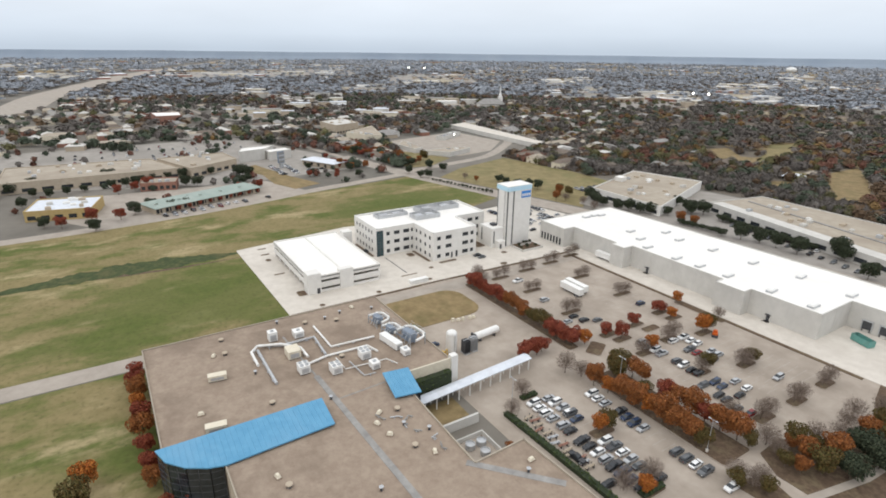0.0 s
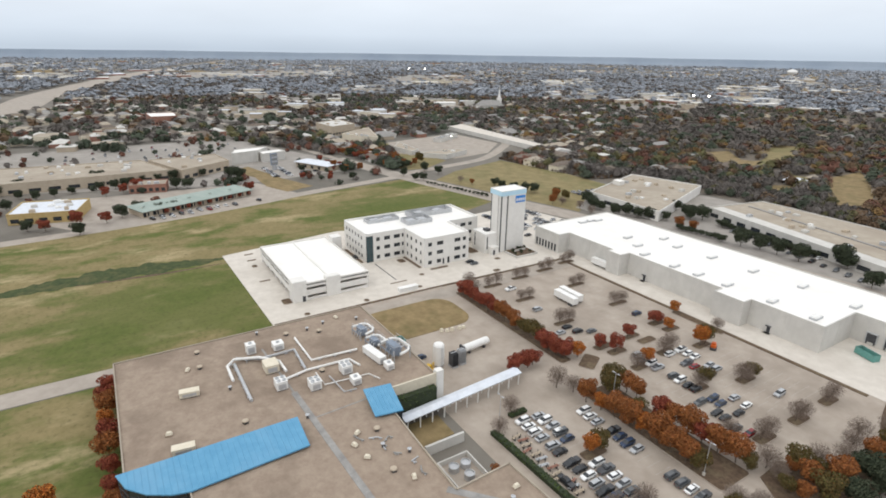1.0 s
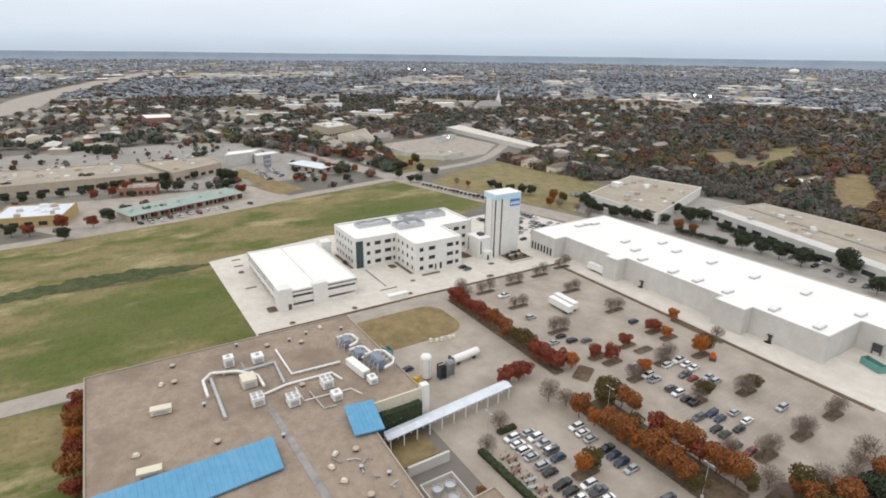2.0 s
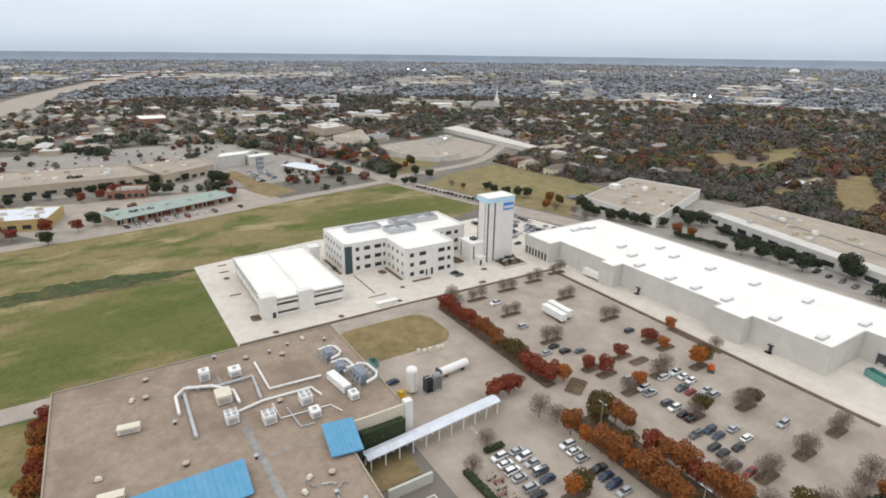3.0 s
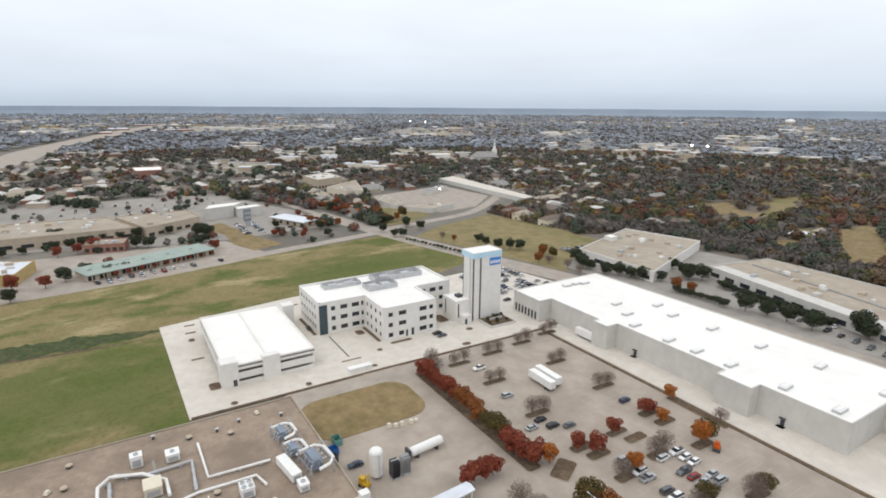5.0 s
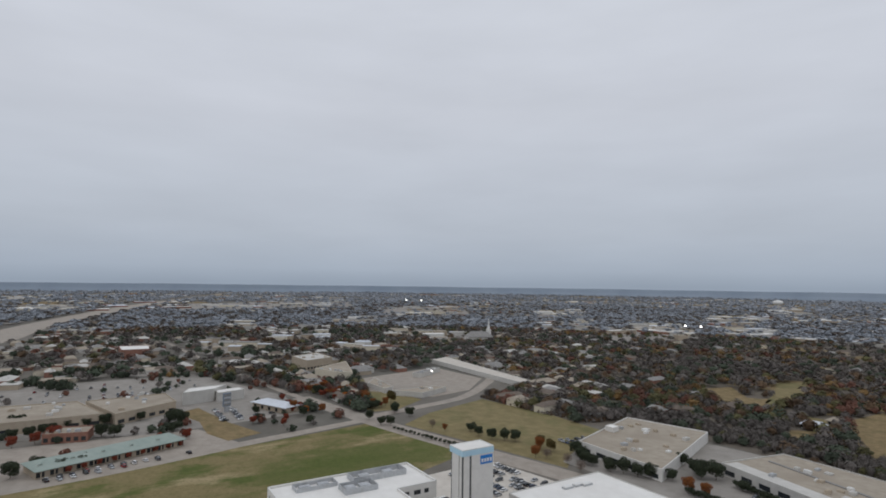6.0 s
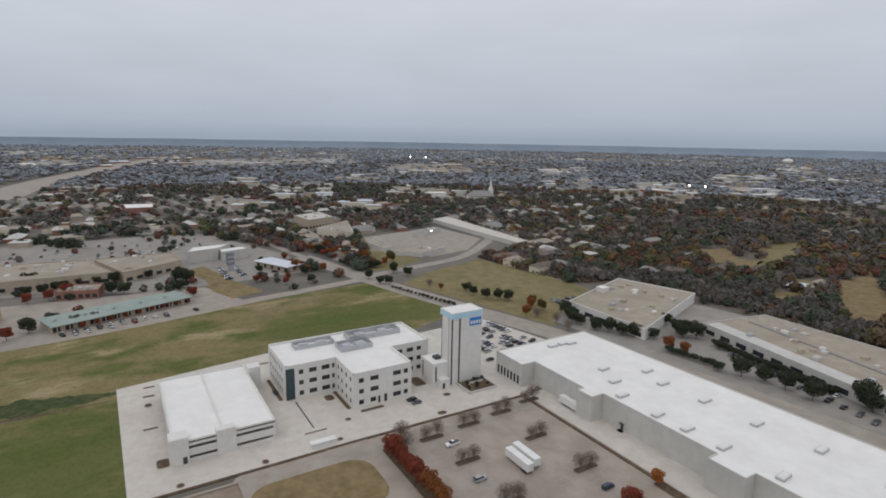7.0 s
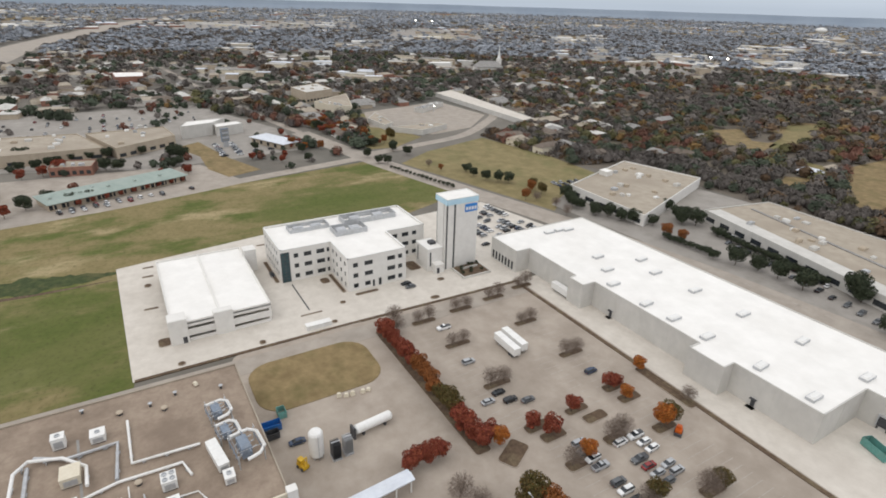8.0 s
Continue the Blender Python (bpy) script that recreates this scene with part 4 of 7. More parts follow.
def covered_walk():
    t = thing("covered_walk", "long pale metal canopy on thin white posts", "canopy", pose(61.4, 8.6, 0, 0, 0, 4.2))
    x0, x1, y0, y1 = -1.7, 1.7, 0, 38.5
    s = Shape()
    s.v += [(x0, y0, 3.8), (x0, y1, 3.8), ((x0 + x1) / 2, y1, 4.3), ((x0 + x1) / 2, y0, 4.3), (x1, y1, 3.8), (x1, y0, 3.8), (x0, y0, 3.55), (x0, y1, 3.55), (x1, y1, 3.55), (x1, y0, 3.55)]
    s.f += [(0, 3, 2, 1), (3, 5, 4, 2), (6, 7, 8, 9), (0, 1, 7, 6), (5, 9, 8, 4), (0, 6, 9, 5, 3), (1, 2, 4, 8, 7)]
    part("canopy_roof", s, M["canopy"], t, "pale blue-grey folded metal roof")
    for k in range(11):
        y = y0 + 0.8 + k * (y1 - y0 - 1.6) / 10
        for x in (x0 + 0.3, x1 - 0.3):
            part("post", Shape().box(x - 0.12, y - 0.12, 0.06, x + 0.12, y + 0.12, 3.55), M["whitemetal"], t)
        part("beam", Shape().box(x0 + 0.1, y - 0.08, 3.35, x1 - 0.1, y + 0.08, 3.55), M["whitemetal"], t)
    return t


covered_walk()

t_ = thing("storage_tank", "tall white vertical gas tank with a domed top", "tank", pose(40.3, 31.9, 0.06))
part("shell", Shape().turned([(1.5, 0.7), (1.65, 0.9), (1.65, 7.0), (1.35, 7.5), (0.7, 7.8), (0.1, 7.9)], 24), M["whitemetal"], t_)
for a in (45, 135, 225, 315):
    part("leg", Shape().box(1.3 * math.cos(radians(a)) - 0.12, 1.3 * math.sin(radians(a)) - 0.12, 0, 1.3 * math.cos(radians(a)) + 0.12, 1.3 * math.sin(radians(a)) + 0.12, 0.9), M["steel"], t_)
part("pipe", Shape().tube([(1.85, 0, 0.2), (1.85, 0, 6.8), (1.2, 0, 7.4)], 0.08, 6), M["steel"], t_)

t_ = thing("storage_tank", "white horizontal gas tank on dark saddles", "tank", pose(38.0, 47.0, 0.06, 0, 0, 6))
part("shell", Shape().tube([(0, -5.2, 1.9), (0, -4.9, 1.9), (0, -4.6, 1.9), (0, 4.6, 1.9), (0, 4.9, 1.9), (0, 5.2, 1.9)], [0.5, 1.0, 1.2, 1.2, 1.0, 0.5], 20), M["whitemetal"], t_)
for y in (-3, 3):
    part("saddle", Shape().box(-0.9, y - 0.25, 0, 0.9, y + 0.25, 1.1), M["darkmetal"], t_)
part("end_frame", Shape().box(-1.1, -5.8, 0, 1.1, -5.3, 3.2), M["darkmetal"], t_)

for x, y, c in ((42.7, 35.6, "darkmetal"), (42.4, 38.6, "steel")):
    t_ = thing("vaporiser", "upright finned gas vaporiser on the yard slab", "vaporiser", pose(x, y, 0.06))
    for k in range(7):
        part("fin", Shape().box(-1.2, -0.9 + 0.3 * k, 0.4, 1.2, -0.82 + 0.3 * k, 4.6), M[c], t_)
    part("frame", Shape().box(-1.3, -1.0, 0, 1.3, 1.1, 0.4).box(-0.1, -1.0, 4.6, 0.1, 1.1, 4.8), M["steel"], t_)

M["yellow"] = material("yellow_paint", (0.55, 0.33, 0.02), (0.64, 0.41, 0.04), 1.0, 0.5, (0.3, 0.2, 0.05), 0.5, 0.5)
t_ = thing("lift_machine", "yellow lift machine parked in the yard", "machine", pose(42.1, 28.0, 0.06, 0, 0, 20))
part("chassis", Shape().box(-1.3, -0.8, 0.4, 1.3, 0.8, 1.3).box(-1.3, -0.6, 1.3, 0.1, 0.6, 2.3), M["yellow"], t_)
part("mast", Shape().box(0.9, -0.5, 1.3, 1.1, -0.3, 3.4).box(0.9, 0.3, 1.3, 1.1, 0.5, 3.4).box(0.9, -0.5, 3.4, 1.1, 0.5, 3.6), M["yellow"], t_)
for i in (-0.8, 0.8):
    for j in (-0.85, 0.85):
        part("wheel", Shape().tube([(i, j - 0.15, 0.4), (i, j + 0.15, 0.4)], 0.4, 12), M["darkmetal"], t_)

M["skipblue"] = material("blue_skip_paint", (0.015, 0.12, 0.38), (0.03, 0.17, 0.46), 1.0, 0.5, (0.1, 0.1, 0.12), 0.5, 0.5)
M["skipteal"] = material("teal_skip_paint", (0.10, 0.27, 0.24), (0.15, 0.34, 0.30), 1.0, 0.6, (0.1, 0.12, 0.1), 0.5, 0.5)


def skip(x, y, c, label, l=5.2, w=2.3, rz=0.0, h=1.9):
    t = thing("waste_skip", label, "skip", pose(x, y, 0.06, 0, 0, rz))
    s = Shape()
    s.prism([(-w / 2, -l / 2 + 0.5), (w / 2, -l / 2 + 0.5), (w / 2, l / 2 - 0.5), (-w / 2, l / 2 - 0.5)], 0.15, 0.3)
    for a in ((-w / 2, -l / 2, -w / 2 + 0.08, l / 2), (w / 2 - 0.08, -l / 2, w / 2, l / 2), (-w / 2 + 0.08, -l / 2, w / 2 - 0.08, -l / 2 + 0.08), (-w / 2 + 0.08, l / 2 - 0.08, w / 2 - 0.08, l / 2)):
        s.box(a[0], a[1], 0.15, a[2], a[3], h)
    part("body", s, M[c], t)
    for k in range(6):
        y_ = -l / 2 + 0.4 + k * (l - 0.8) / 5
        part("rib", Shape().box(w / 2 + 0.003, y_ - 0.06, 0.2, w / 2 + 0.09, y_ + 0.06, h - 0.05), M[c], t)
    return t


skip(26.6, 24.6, "skipblue", "blue steel waste skip beside the factory wall")
skip(22.8, 28.4, "skipteal", "teal steel waste bin by the lawn corner", 3.0, 2.0, 90)
skip(29.6, 24.4, "darkmetal", "dark steel waste skip beside the factory wall", 3.2, 1.8)

for x, y, s_ in ((22.9, 43.7, 1.3), (23.6, 45.5, 1.0), (24.0, 47.2, 1.4), (24.3, 50.0, 1.2), (24.2, 51.6, 0.9)):
    t_ = thing("pallet_stack", "pale bags stacked on a pallet at the lawn edge", "pallet", pose(x, y, 0.06, 0, 0, 60 * s_))
    part("pallet", Shape().box(-0.7, -0.6, 0, 0.7, 0.6, 0.15), M["tanwall"], t_)
    part("sack", Shape().prism([(-0.6, -0.55), (0.6, -0.55), (0.6, 0.55), (-0.6, 0.55)], 0.15, 0.15 + 0.8 * s_, [(-0.4, -0.4), (0.45, -0.35), (0.4, 0.4), (-0.45, 0.38)]), M["cream"], t_)

# courtyard beside the plant
structure("wall_court", Shape().box(71.6, 9.2, 0, 72.2, 19.8, 2.6), M["whwall"], "pale courtyard screen wall", "wall")
t_ = thing("cooling_enclosure", "open pale-walled enclosure with round cooling fans", "enclosure")
for x0_, y0_, x1_, y1_ in ((76.6, 9.4, 76.9, 17.6), (76.9, 9.4, 85.6, 9.7), (76.9, 17.3, 85.6, 17.6)):
    part("wall", Shape().box(x0_, y0_, 0, x1_, y1_, 1.5), M["whwall"], t_)
part("gate_wall", Shape().box(85.6, 9.4, 0, 85.9, 17.6, 1.9), M["darkmetal"], t_, "dark louvred front screen")
part("slab", Shape().box(76.9, 9.7, 0, 85.6, 17.3, 0.2), M["parking"], t_)
for k, (x, y) in enumerate(((79.4, 12.2), (79.6, 15.2), (83.0, 14.0))):
    f = part("cooler", Shape().turned([(1.2, 0.2), (1.2, 1.6), (1.0, 1.7), (0.9, 1.4)], 16, (x, y)), M["steel"], t_)
    part("fan", Shape().turned([(0.85, 1.3), (0.85, 1.36)], 12, (x, y)), M["darkmetal"], f)

# pipe racks and stacked stock beside the hedge
rnd = random.Random(11)
for k in range(13):
    x, y = 78 + k * 1.75 + rnd.uniform(-0.3, 0.3), 31.0 + rnd.uniform(-1.0, 1.2)
    t_ = thing("stock_rack", "low rack of stacked pipes and boards in the yard", "rack", pose(x, y, 0.06, 0, 0, rnd.uniform(-12, 12)))
    for j in (-0.9, 0.9):
        part("stand", Shape().box(-0.5, j - 0.06, 0, 0.5, j + 0.06, 0.5).box(-0.5, j - 0.06, 0.5, -0.42, j + 0.06, 1.2).box(0.42, j - 0.06, 0.5, 0.5, j + 0.06, 1.2), M["darkmetal"], t_)
    part("stock", Shape().tube([(-0.2, -1.5, 0.68), (-0.2, 1.5, 0.68)], 0.16, 6).tube([(0.18, -1.4, 0.66), (0.18, 1.6, 0.66)], 0.15, 6), M[rnd.choice(["steel", "tanwall", "brick"])], t_)


# ---------------------------------------------------------------- islands, kerbs and planters of the lots
def island(x, y, lx=2.8, ly=9.0, mat="mulch", label="kerbed island of bark mulch in the car park", rz=0):
    t = thing("planting_island", label, "planting island", pose(x, y, 0.06, 0, 0, rz), "car park islands")
    o, i = rounded(-lx / 2, -ly / 2, lx / 2, ly / 2, min(1.2, lx / 2 - 0.05, ly / 2 - 0.05)), rounded(-lx / 2 + 0.18, -ly / 2 + 0.18, lx / 2 - 0.18, ly / 2 - 0.18, min(1.0, lx / 2 - 0.25, ly / 2 - 0.25))
    s, n = Shape(), len(o)
    s.v += [(*p, 0) for p in o] + [(*p, 0.16) for p in o] + [(*p, 0.16) for p in i] + [(*p, 0.0) for p in i]
    for a in range(3):
        s.f += [(a * n + j, a * n + (j + 1) % n, (a + 1) * n + (j + 1) % n, (a + 1) * n + j) for j in range(n)]
    part("kerb", s, M["parking"], t)
    part("bed", Shape().prism(i, 0, 0.13), M[mat], t)
    return t


ISLANDS = [(0.5, 81.6), (-0.7, 96.7), (-2.2, 111.5), (-4.5, 126), (16.4, 111.7), (16.9, 84.7), (38.6, 84.3), (37.1, 113.0), (57.2, 96.7), (61.6, 99.1), (57.2, 83.4), (61.6, 85.0), (55.1, 112.4), (60.4, 112.9), (69.7, 98.2), (71.4, 84.4),
           (72.8, 112.1), (91.6, 105.3), (87.4, 89.2), (109.0, 84.2), (109.5, 99.2), (109.4, 114.8), (91.2, 43.7), (110.3, 38.2)]
for i, (x, y) in enumerate(ISLANDS):
    island(x, y, 2.8 if i < 9 else 3.4, 9.0 if i < 8 else 7.5)
island(28.5, 66.8, 60, 4.6, label="long kerbed mulch bed under a row of autumn trees")
island(61.6, 72.8, 5.2, 8.6, "mulch", "kerbed end island of brown mulch", 30)
island(93.5, 63.9, 42, 11.0, label="wide kerbed mulch bed under tall rust-coloured trees")
island(62, 125.2, 20, 3.0, label="kerbed strip of mulch along the dock apron")
island(70.5, 37.5, 2.4, 6, label="short kerbed bed with a clipped hedge")
flat("lawn_corner", [(116, 70), (122, 66), (140, 66), (140, 128), (118, 128), (120, 120), (126, 102), (124, 90), (115.5, 79)], 0.18, M["mulch"], "brown leaf-strewn bank under trees", "lawn")
flat("lawn_entry", [(117.5, 55), (124, 55.5), (127.5, 62), (121, 64)], 0.18, M["mulch"], "small leaf-strewn corner by the entrance", "lawn")
structure("road_entry", strip([(128, 58), (133, 82), (136, 128)], 1.8, 0.0, 0.24), M["road"], "narrow pale path beside the bank", "road")
structure("trim_apron_bed", strip([(-6, 126.4), (114, 126.8)], 1.3, 0.0, 0.26), M["mulch"], "narrow mulch bed along the dock apron", "bed")
structure("trim_site_bed", strip([(-9.3, -3), (-9.6, 60), (-8.6, 128)], 1.1, 0.0, 0.3), M["mulch"], "narrow mulch bed along the drive", "bed")
for i, (x, y, lx, ly) in enumerate([(-49.1, 4.2, 1.2, 4.5), (-67.3, 4.5, 3, 2.4), (-75.0, 5.1, 1.4, 4), (-83.2, 5.7, 1.2, 4), (-25.6, 6.0, 5, 3.6), (-11.9, 9.2, 2.2, 2.2), (-12.0, 32.1, 2.4, 2.0), (-41.9, 62.3, 4.5, 3.4), (-23.7, 62.5, 2, 2.2),
                                    (-13.1, 55.7, 2, 2), (-26.5, 72.8, 1.8, 9), (-85.2, 49.0, 1.2, 4), (-38.4, 97.2, 8, 5), (-23.1, 101.7, 2.4, 3), (-11.9, 92.9, 2.4, 3.6), (-38, 65.6, 16, 1.6), (-21.3, 50.5, 0.8, 7.5), (-58, 46.4, 20, 1.6)]):
    b = island(x, y, lx, ly, label="small kerbed planting bed in the pale concrete")
    b.matrix_world = pose(x, y, 0.2)
structure("trim_drain", strip([(-44.5, 50.6), (-23.9, 50.6)], 0.5, 0.1, 0.215), M["darkmetal"], "dark drain line across the forecourt", "drain")
flat("pavement_forecourt", [(-45, 51.2), (-24, 51.2), (-24, 64), (-45, 64)], 0.208, M["concrete"], "pale concrete forecourt before the offices", "pavement")
t_ = thing("utility_box", "long low white utility enclosure on the lot", "enclosure", pose(-12.6, 50.0, 0.2))
part("body", Shape().box(-1.1, -4, 0, 1.1, 4, 1.5), M["whitemetal"], t_)
part("lid", Shape().box(-1.2, -4.1, 1.5, 1.2, 4.1, 1.62), M["whitemetal"], t_)
t_ = thing("raised_planter", "raised pale planter with shrubs at the tower foot", "planter")
part("planter_wall", Shape().box(-28.6, 109.6, 0.2, -19.0, 110.0, 1.0).box(-19.4, 110.0, 0.2, -19.0, 122.2, 1.0).box(-28.6, 121.8, 0.2, -19.4, 122.2, 1.0), M["whwall"], t_)
part("bed", Shape().box(-28.6, 110.0, 0.2, -19.4, 121.8, 0.8), M["mulch"], t_)
part("step_wall", Shape().box(-25.5, 112.5, 0.8, -25.2, 119.8, 1.6), M["whwall"], t_)

# stall lines
ln = Shape()
for y0, y1, xa, xb in ((50.5, 55.5, 76, 113), (34, 39, 72, 112), (39.2, 44, 72, 112), (80.5, 85.3, 20, 106), (85.6, 90.5, 62, 106), (95.5, 100.3, 66, 106), (100.5, 105.3, 20, 106), (108, 113, 8, 106), (113.4, 118, 8, 106), (76, 80, 8, 56)):
    for x in np.arange(xa, xb, 2.5):
        ln.box(x - 0.05, y0, 0.05, x + 0.06, y1, 0.068)
structure("trim_stall_lines", ln, M["line"], "worn white stall lines", "markings")
ln = Shape()
for k in range(0, len(MAIN) - 1):
    a, b = Vector(MAIN[k]), Vector(MAIN[k + 1])
    m_ = (b - a).normalized()
    for s_ in np.arange(0, (b - a).length, 9.0):
        p = a + m_ * s_
        q = p + m_ * 3
        nn = Vector((-m_.y, m_.x)) * 0.1
        for off in (-3.6, 3.6):
            o = Vector((-m_.y, m_.x)) * off
            ln.prism([tuple(p + o - nn), tuple(q + o - nn), tuple(q + o + nn), tuple(p + o + nn)], 0.1, 0.128)
structure("trim_lane_lines", ln, M["line"], "worn white lane dashes", "markings")


# warehouse roof hatches, dock doors, trailers
def hatch():
    t = thing("roof_light", "pale framed skylight on the white roof", "skylight", pose(0, 0, -50), "warehouse skylights")
    part("kerb", Shape().box(-1.1, -2.3, 0, 1.1, 2.3, 0.75), M["steel"], t)
    part("dome", Shape().prism(rounded(-1.0, -2.2, 1.0, 2.2, 0.3, 3), 0.75, 1.2, rounded(-0.6, -1.8, 0.6, 1.8, 0.25, 3)), M["whitemetal"], t)
    return t


hatch0 = hatch()
SKYLIGHTS = [(3.7, 155.7), (13.6, 150.7), (22.7, 144.2), (13.2, 168.9), (23.4, 164.8), (39.2, 165.9), (37.7, 143.5), (48.0, 144.0), (59.7, 144.2), (76.0, 144.4), (90.2, 144.0), (56.8, 166.0), (74.6, 167.3), (92.7, 165.1), (-23.7, 154.7), (-23.7, 160.3), (-22.5, 164.0), (110, 168), (128, 172)]
for i, (x, y) in enumerate(SKYLIGHTS):
    m = pose(x, y, 9.2, 0, 0, 0 if i % 3 else 4)
    if i == 0:
        hatch0.matrix_world = m
    else:
        copy_thing(hatch0, m)


def dock_door(x, y):
    t = thing("dock_door", "dark roller dock door with rubber bumpers", "door", pose(x, y, 0.12), "dock doors")
    part("curtain", Shape().box(-1.4, -0.09, 1.1, 1.4, -0.003, 4.1), M["darkmetal"], t)
    part("frame", Shape().box(-1.7, -0.35, 1.0, -1.4, -0.003, 4.4).box(1.4, -0.35, 1.0, 1.7, -0.003, 4.4).box(-1.7, -0.4, 4.1, 1.7, -0.003, 4.5), M["steel"], t)
    part("bumper", Shape().box(-1.3, -0.3, 0.4, -0.9, -0.003, 1.0).box(0.9, -0.3, 0.4, 1.3, -0.003, 1.0), M["darkmetal"], t)


for k in range(7):
    dock_door(101 + 5.2 * k, 160)
for x, y in ((27.5, 139.5), (79.0, 139.5)):
    t_ = thing("side_door", "dark steel side door under a small hood", "door", pose(x, y, 0.12))
    part("leaf", Shape().box(-0.55, -0.07, 0, 0.55, -0.003, 2.1), M["darkmetal"], t_)
    part("hood", Shape().box(-0.9, -0.9, 2.4, 0.9, -0.003, 2.55), M["darkmetal"], t_)
    part("landing", Shape().box(-1.1, -1.6, -0.1, 1.1, -0.1, 0.0), M["concrete"], t_)
skip(104, 150.5, "skipteal", "teal trash compactor on the dock apron", 6.5, 2.6, 70, 2.4)


def trailer(x, y, rz, l, label):
    t = thing("semi_trailer", label, "trailer", pose(x, y, 0.06, 0, 0, rz))
    part("box", Shape().box(-l / 2, -1.15, 1.0, l / 2, 1.15, 3.4), M["whitemetal"], t)
    part("chassis", Shape().box(-l / 2 + 0.3, -0.5, 0.75, l / 2 - 0.2, 0.5, 1.0), M["darkmetal"], t)
    for a in (l / 2 - 1.2, l / 2 - 2.5):
        for j in (-0.95, 0.95):
            part("wheel", Shape().tube([(a, j - 0.25, 0.5), (a, j + 0.25, 0.5)], 0.5, 12), M["darkmetal"], t)
    for j in (-0.8, 0.8):
        part("landing_leg", Shape().box(-l / 2 + 2.2, j - 0.08, 0, -l / 2 + 2.4, j + 0.08, 1.0), M["steel"], t)
    for k in range(1, int(l / 1.2)):
        part("rib", Shape().box(-l / 2 + 1.2 * k - 0.03, -1.19, 1.05, -l / 2 + 1.2 * k + 0.03, -1.153, 3.35), M["whitemetal"], t)


trailer(26.3, 96.6, 0, 10.6, "white box trailer parked on the empty lot")
trailer(25.2, 100.2, 0, 10.6, "cream box trailer parked beside its twin")
trailer(8.6, 135.3, 0, 11.6, "white box trailer parked along the warehouse wall")


def street_lamp(x, y, h=9.0, z=0.1):
    t = thing("street_lamp", "tall grey lamp post with a twin head", "lamp post", pose(x, y, z), "lamp posts")
    part("pole", Shape().tube([(0, 0, 0), (0, 0, h)], [0.1, 0.06], 8), M["steel"], t)
    part("foot", Shape().turned([(0.35, 0), (0.35, 0.7)], 10), M["concrete"], t)
    part("arm", Shape().tube([(-0.9, 0, h), (0.9, 0, h)], 0.05, 6), M["steel"], t)
    for i in (-1, 1):
        part("lamp_head", Shape().box(i * 0.9 - 0.3, -0.15, h - 0.06, i * 0.9 + 0.3, 0.15, h + 0.06), M["steel"], t)


for x, y in ((109.1, 59.6), (72.0, 30.5), (79.5, 63.0)):
    street_lamp(x, y)

# ---------------------------------------------------------------- trees
def leaf_cloud(rng, blobs, count, size):
    """Small bent leaf clumps on and inside a set of balls (x, y, z, radius)."""
    s = Shape()
    w = np.array([b[3] ** 2 for b in blobs])
    w = w / w.sum()
    for i in range(count):
        bx, by, bz, br = blobs[rng.choice(len(blobs), p=w)]
        d = rng.normal(size=3)
        d[2] = d[2] * 0.9 + 0.15
        d /= np.linalg.norm(d)
        r = br * (0.6 + 0.45 * rng.random() ** 0.5)
        c = np.array([bx, by, bz]) + d * r * np.array([1, 1, 0.85])
        n = d + rng.normal(size=3) * 0.55
        n /= np.linalg.norm(n)
        u = np.cross(n, rng.normal(size=3))
        u /= np.linalg.norm(u)
        v = np.cross(n, u)
        a = size * (0.6 + 0.8 * rng.random())
        b = a * (0.55 + 0.4 * rng.random())
        k = len(s.v)
        s.v += [tuple(c + u * a * x + v * b * y + n * a * z) for x, y, z in ((-1, 0, -0.2), (-0.3, -0.9, 0.05), (0.8, -0.5, -0.1), (1.0, 0.35, -0.25), (0.1, 1.0, 0.1))]
        s.f.append((k, k + 1, k + 2, k + 3, k + 4))
    return s


def limbs(rng, h, spread, n, r0, fork=0.35):
    """Tapered trunk and forking limbs; also gives the tips."""
    s, tips = Shape(), []
    top = h * fork
    s.tube([(0, 0, 0), (0.03 * h, 0, top * 0.5), (0, 0.02 * h, top)], [r0, r0 * 0.8, r0 * 0.65], 7)
    for i in range(n):
        a = 2 * math.pi * (i + rng.random() * 0.6) / n
        e = 0.45 + 0.55 * rng.random()
        p1 = (spread * 0.45 * e * math.cos(a), spread * 0.45 * e * math.sin(a), top + (h - top) * (0.35 + 0.2 * rng.random()))
        p2 = (spread * e * math.cos(a + 0.3), spread * e * math.sin(a + 0.3), top + (h - top) * (0.65 + 0.35 * rng.random()))
        s.tube([(0, 0.02 * h, top * 0.95), p1, p2], [r0 * 0.5, r0 * 0.3, r0 * 0.08], 5)
        tips += [p1, p2]
    return s, tips


TREES = {}
SPECIES = {  # height, spread, leaf clumps, clump size, material, label
    "red": (5.6, 2.5, 2600, 0.175, "red", "small tree with dense dark red autumn leaves"),
    "rust": (6.8, 3.0, 3000, 0.2, "rust", "rounded tree with rust-brown autumn leaves"),
    "orange": (5.8, 2.4, 2300, 0.18, "orange", "rounded tree with bright orange autumn leaves"),
    "olive": (6.4, 2.9, 2400, 0.2, "olive", "tree with thinning brown-green leaves"),
    "oak": (6.4, 3.5, 2600, 0.24, "oak", "broad dark evergreen oak"),
    "shrub": (2.6, 1.7, 520, 0.2, "oak", "rounded dark evergreen shrub"),
}


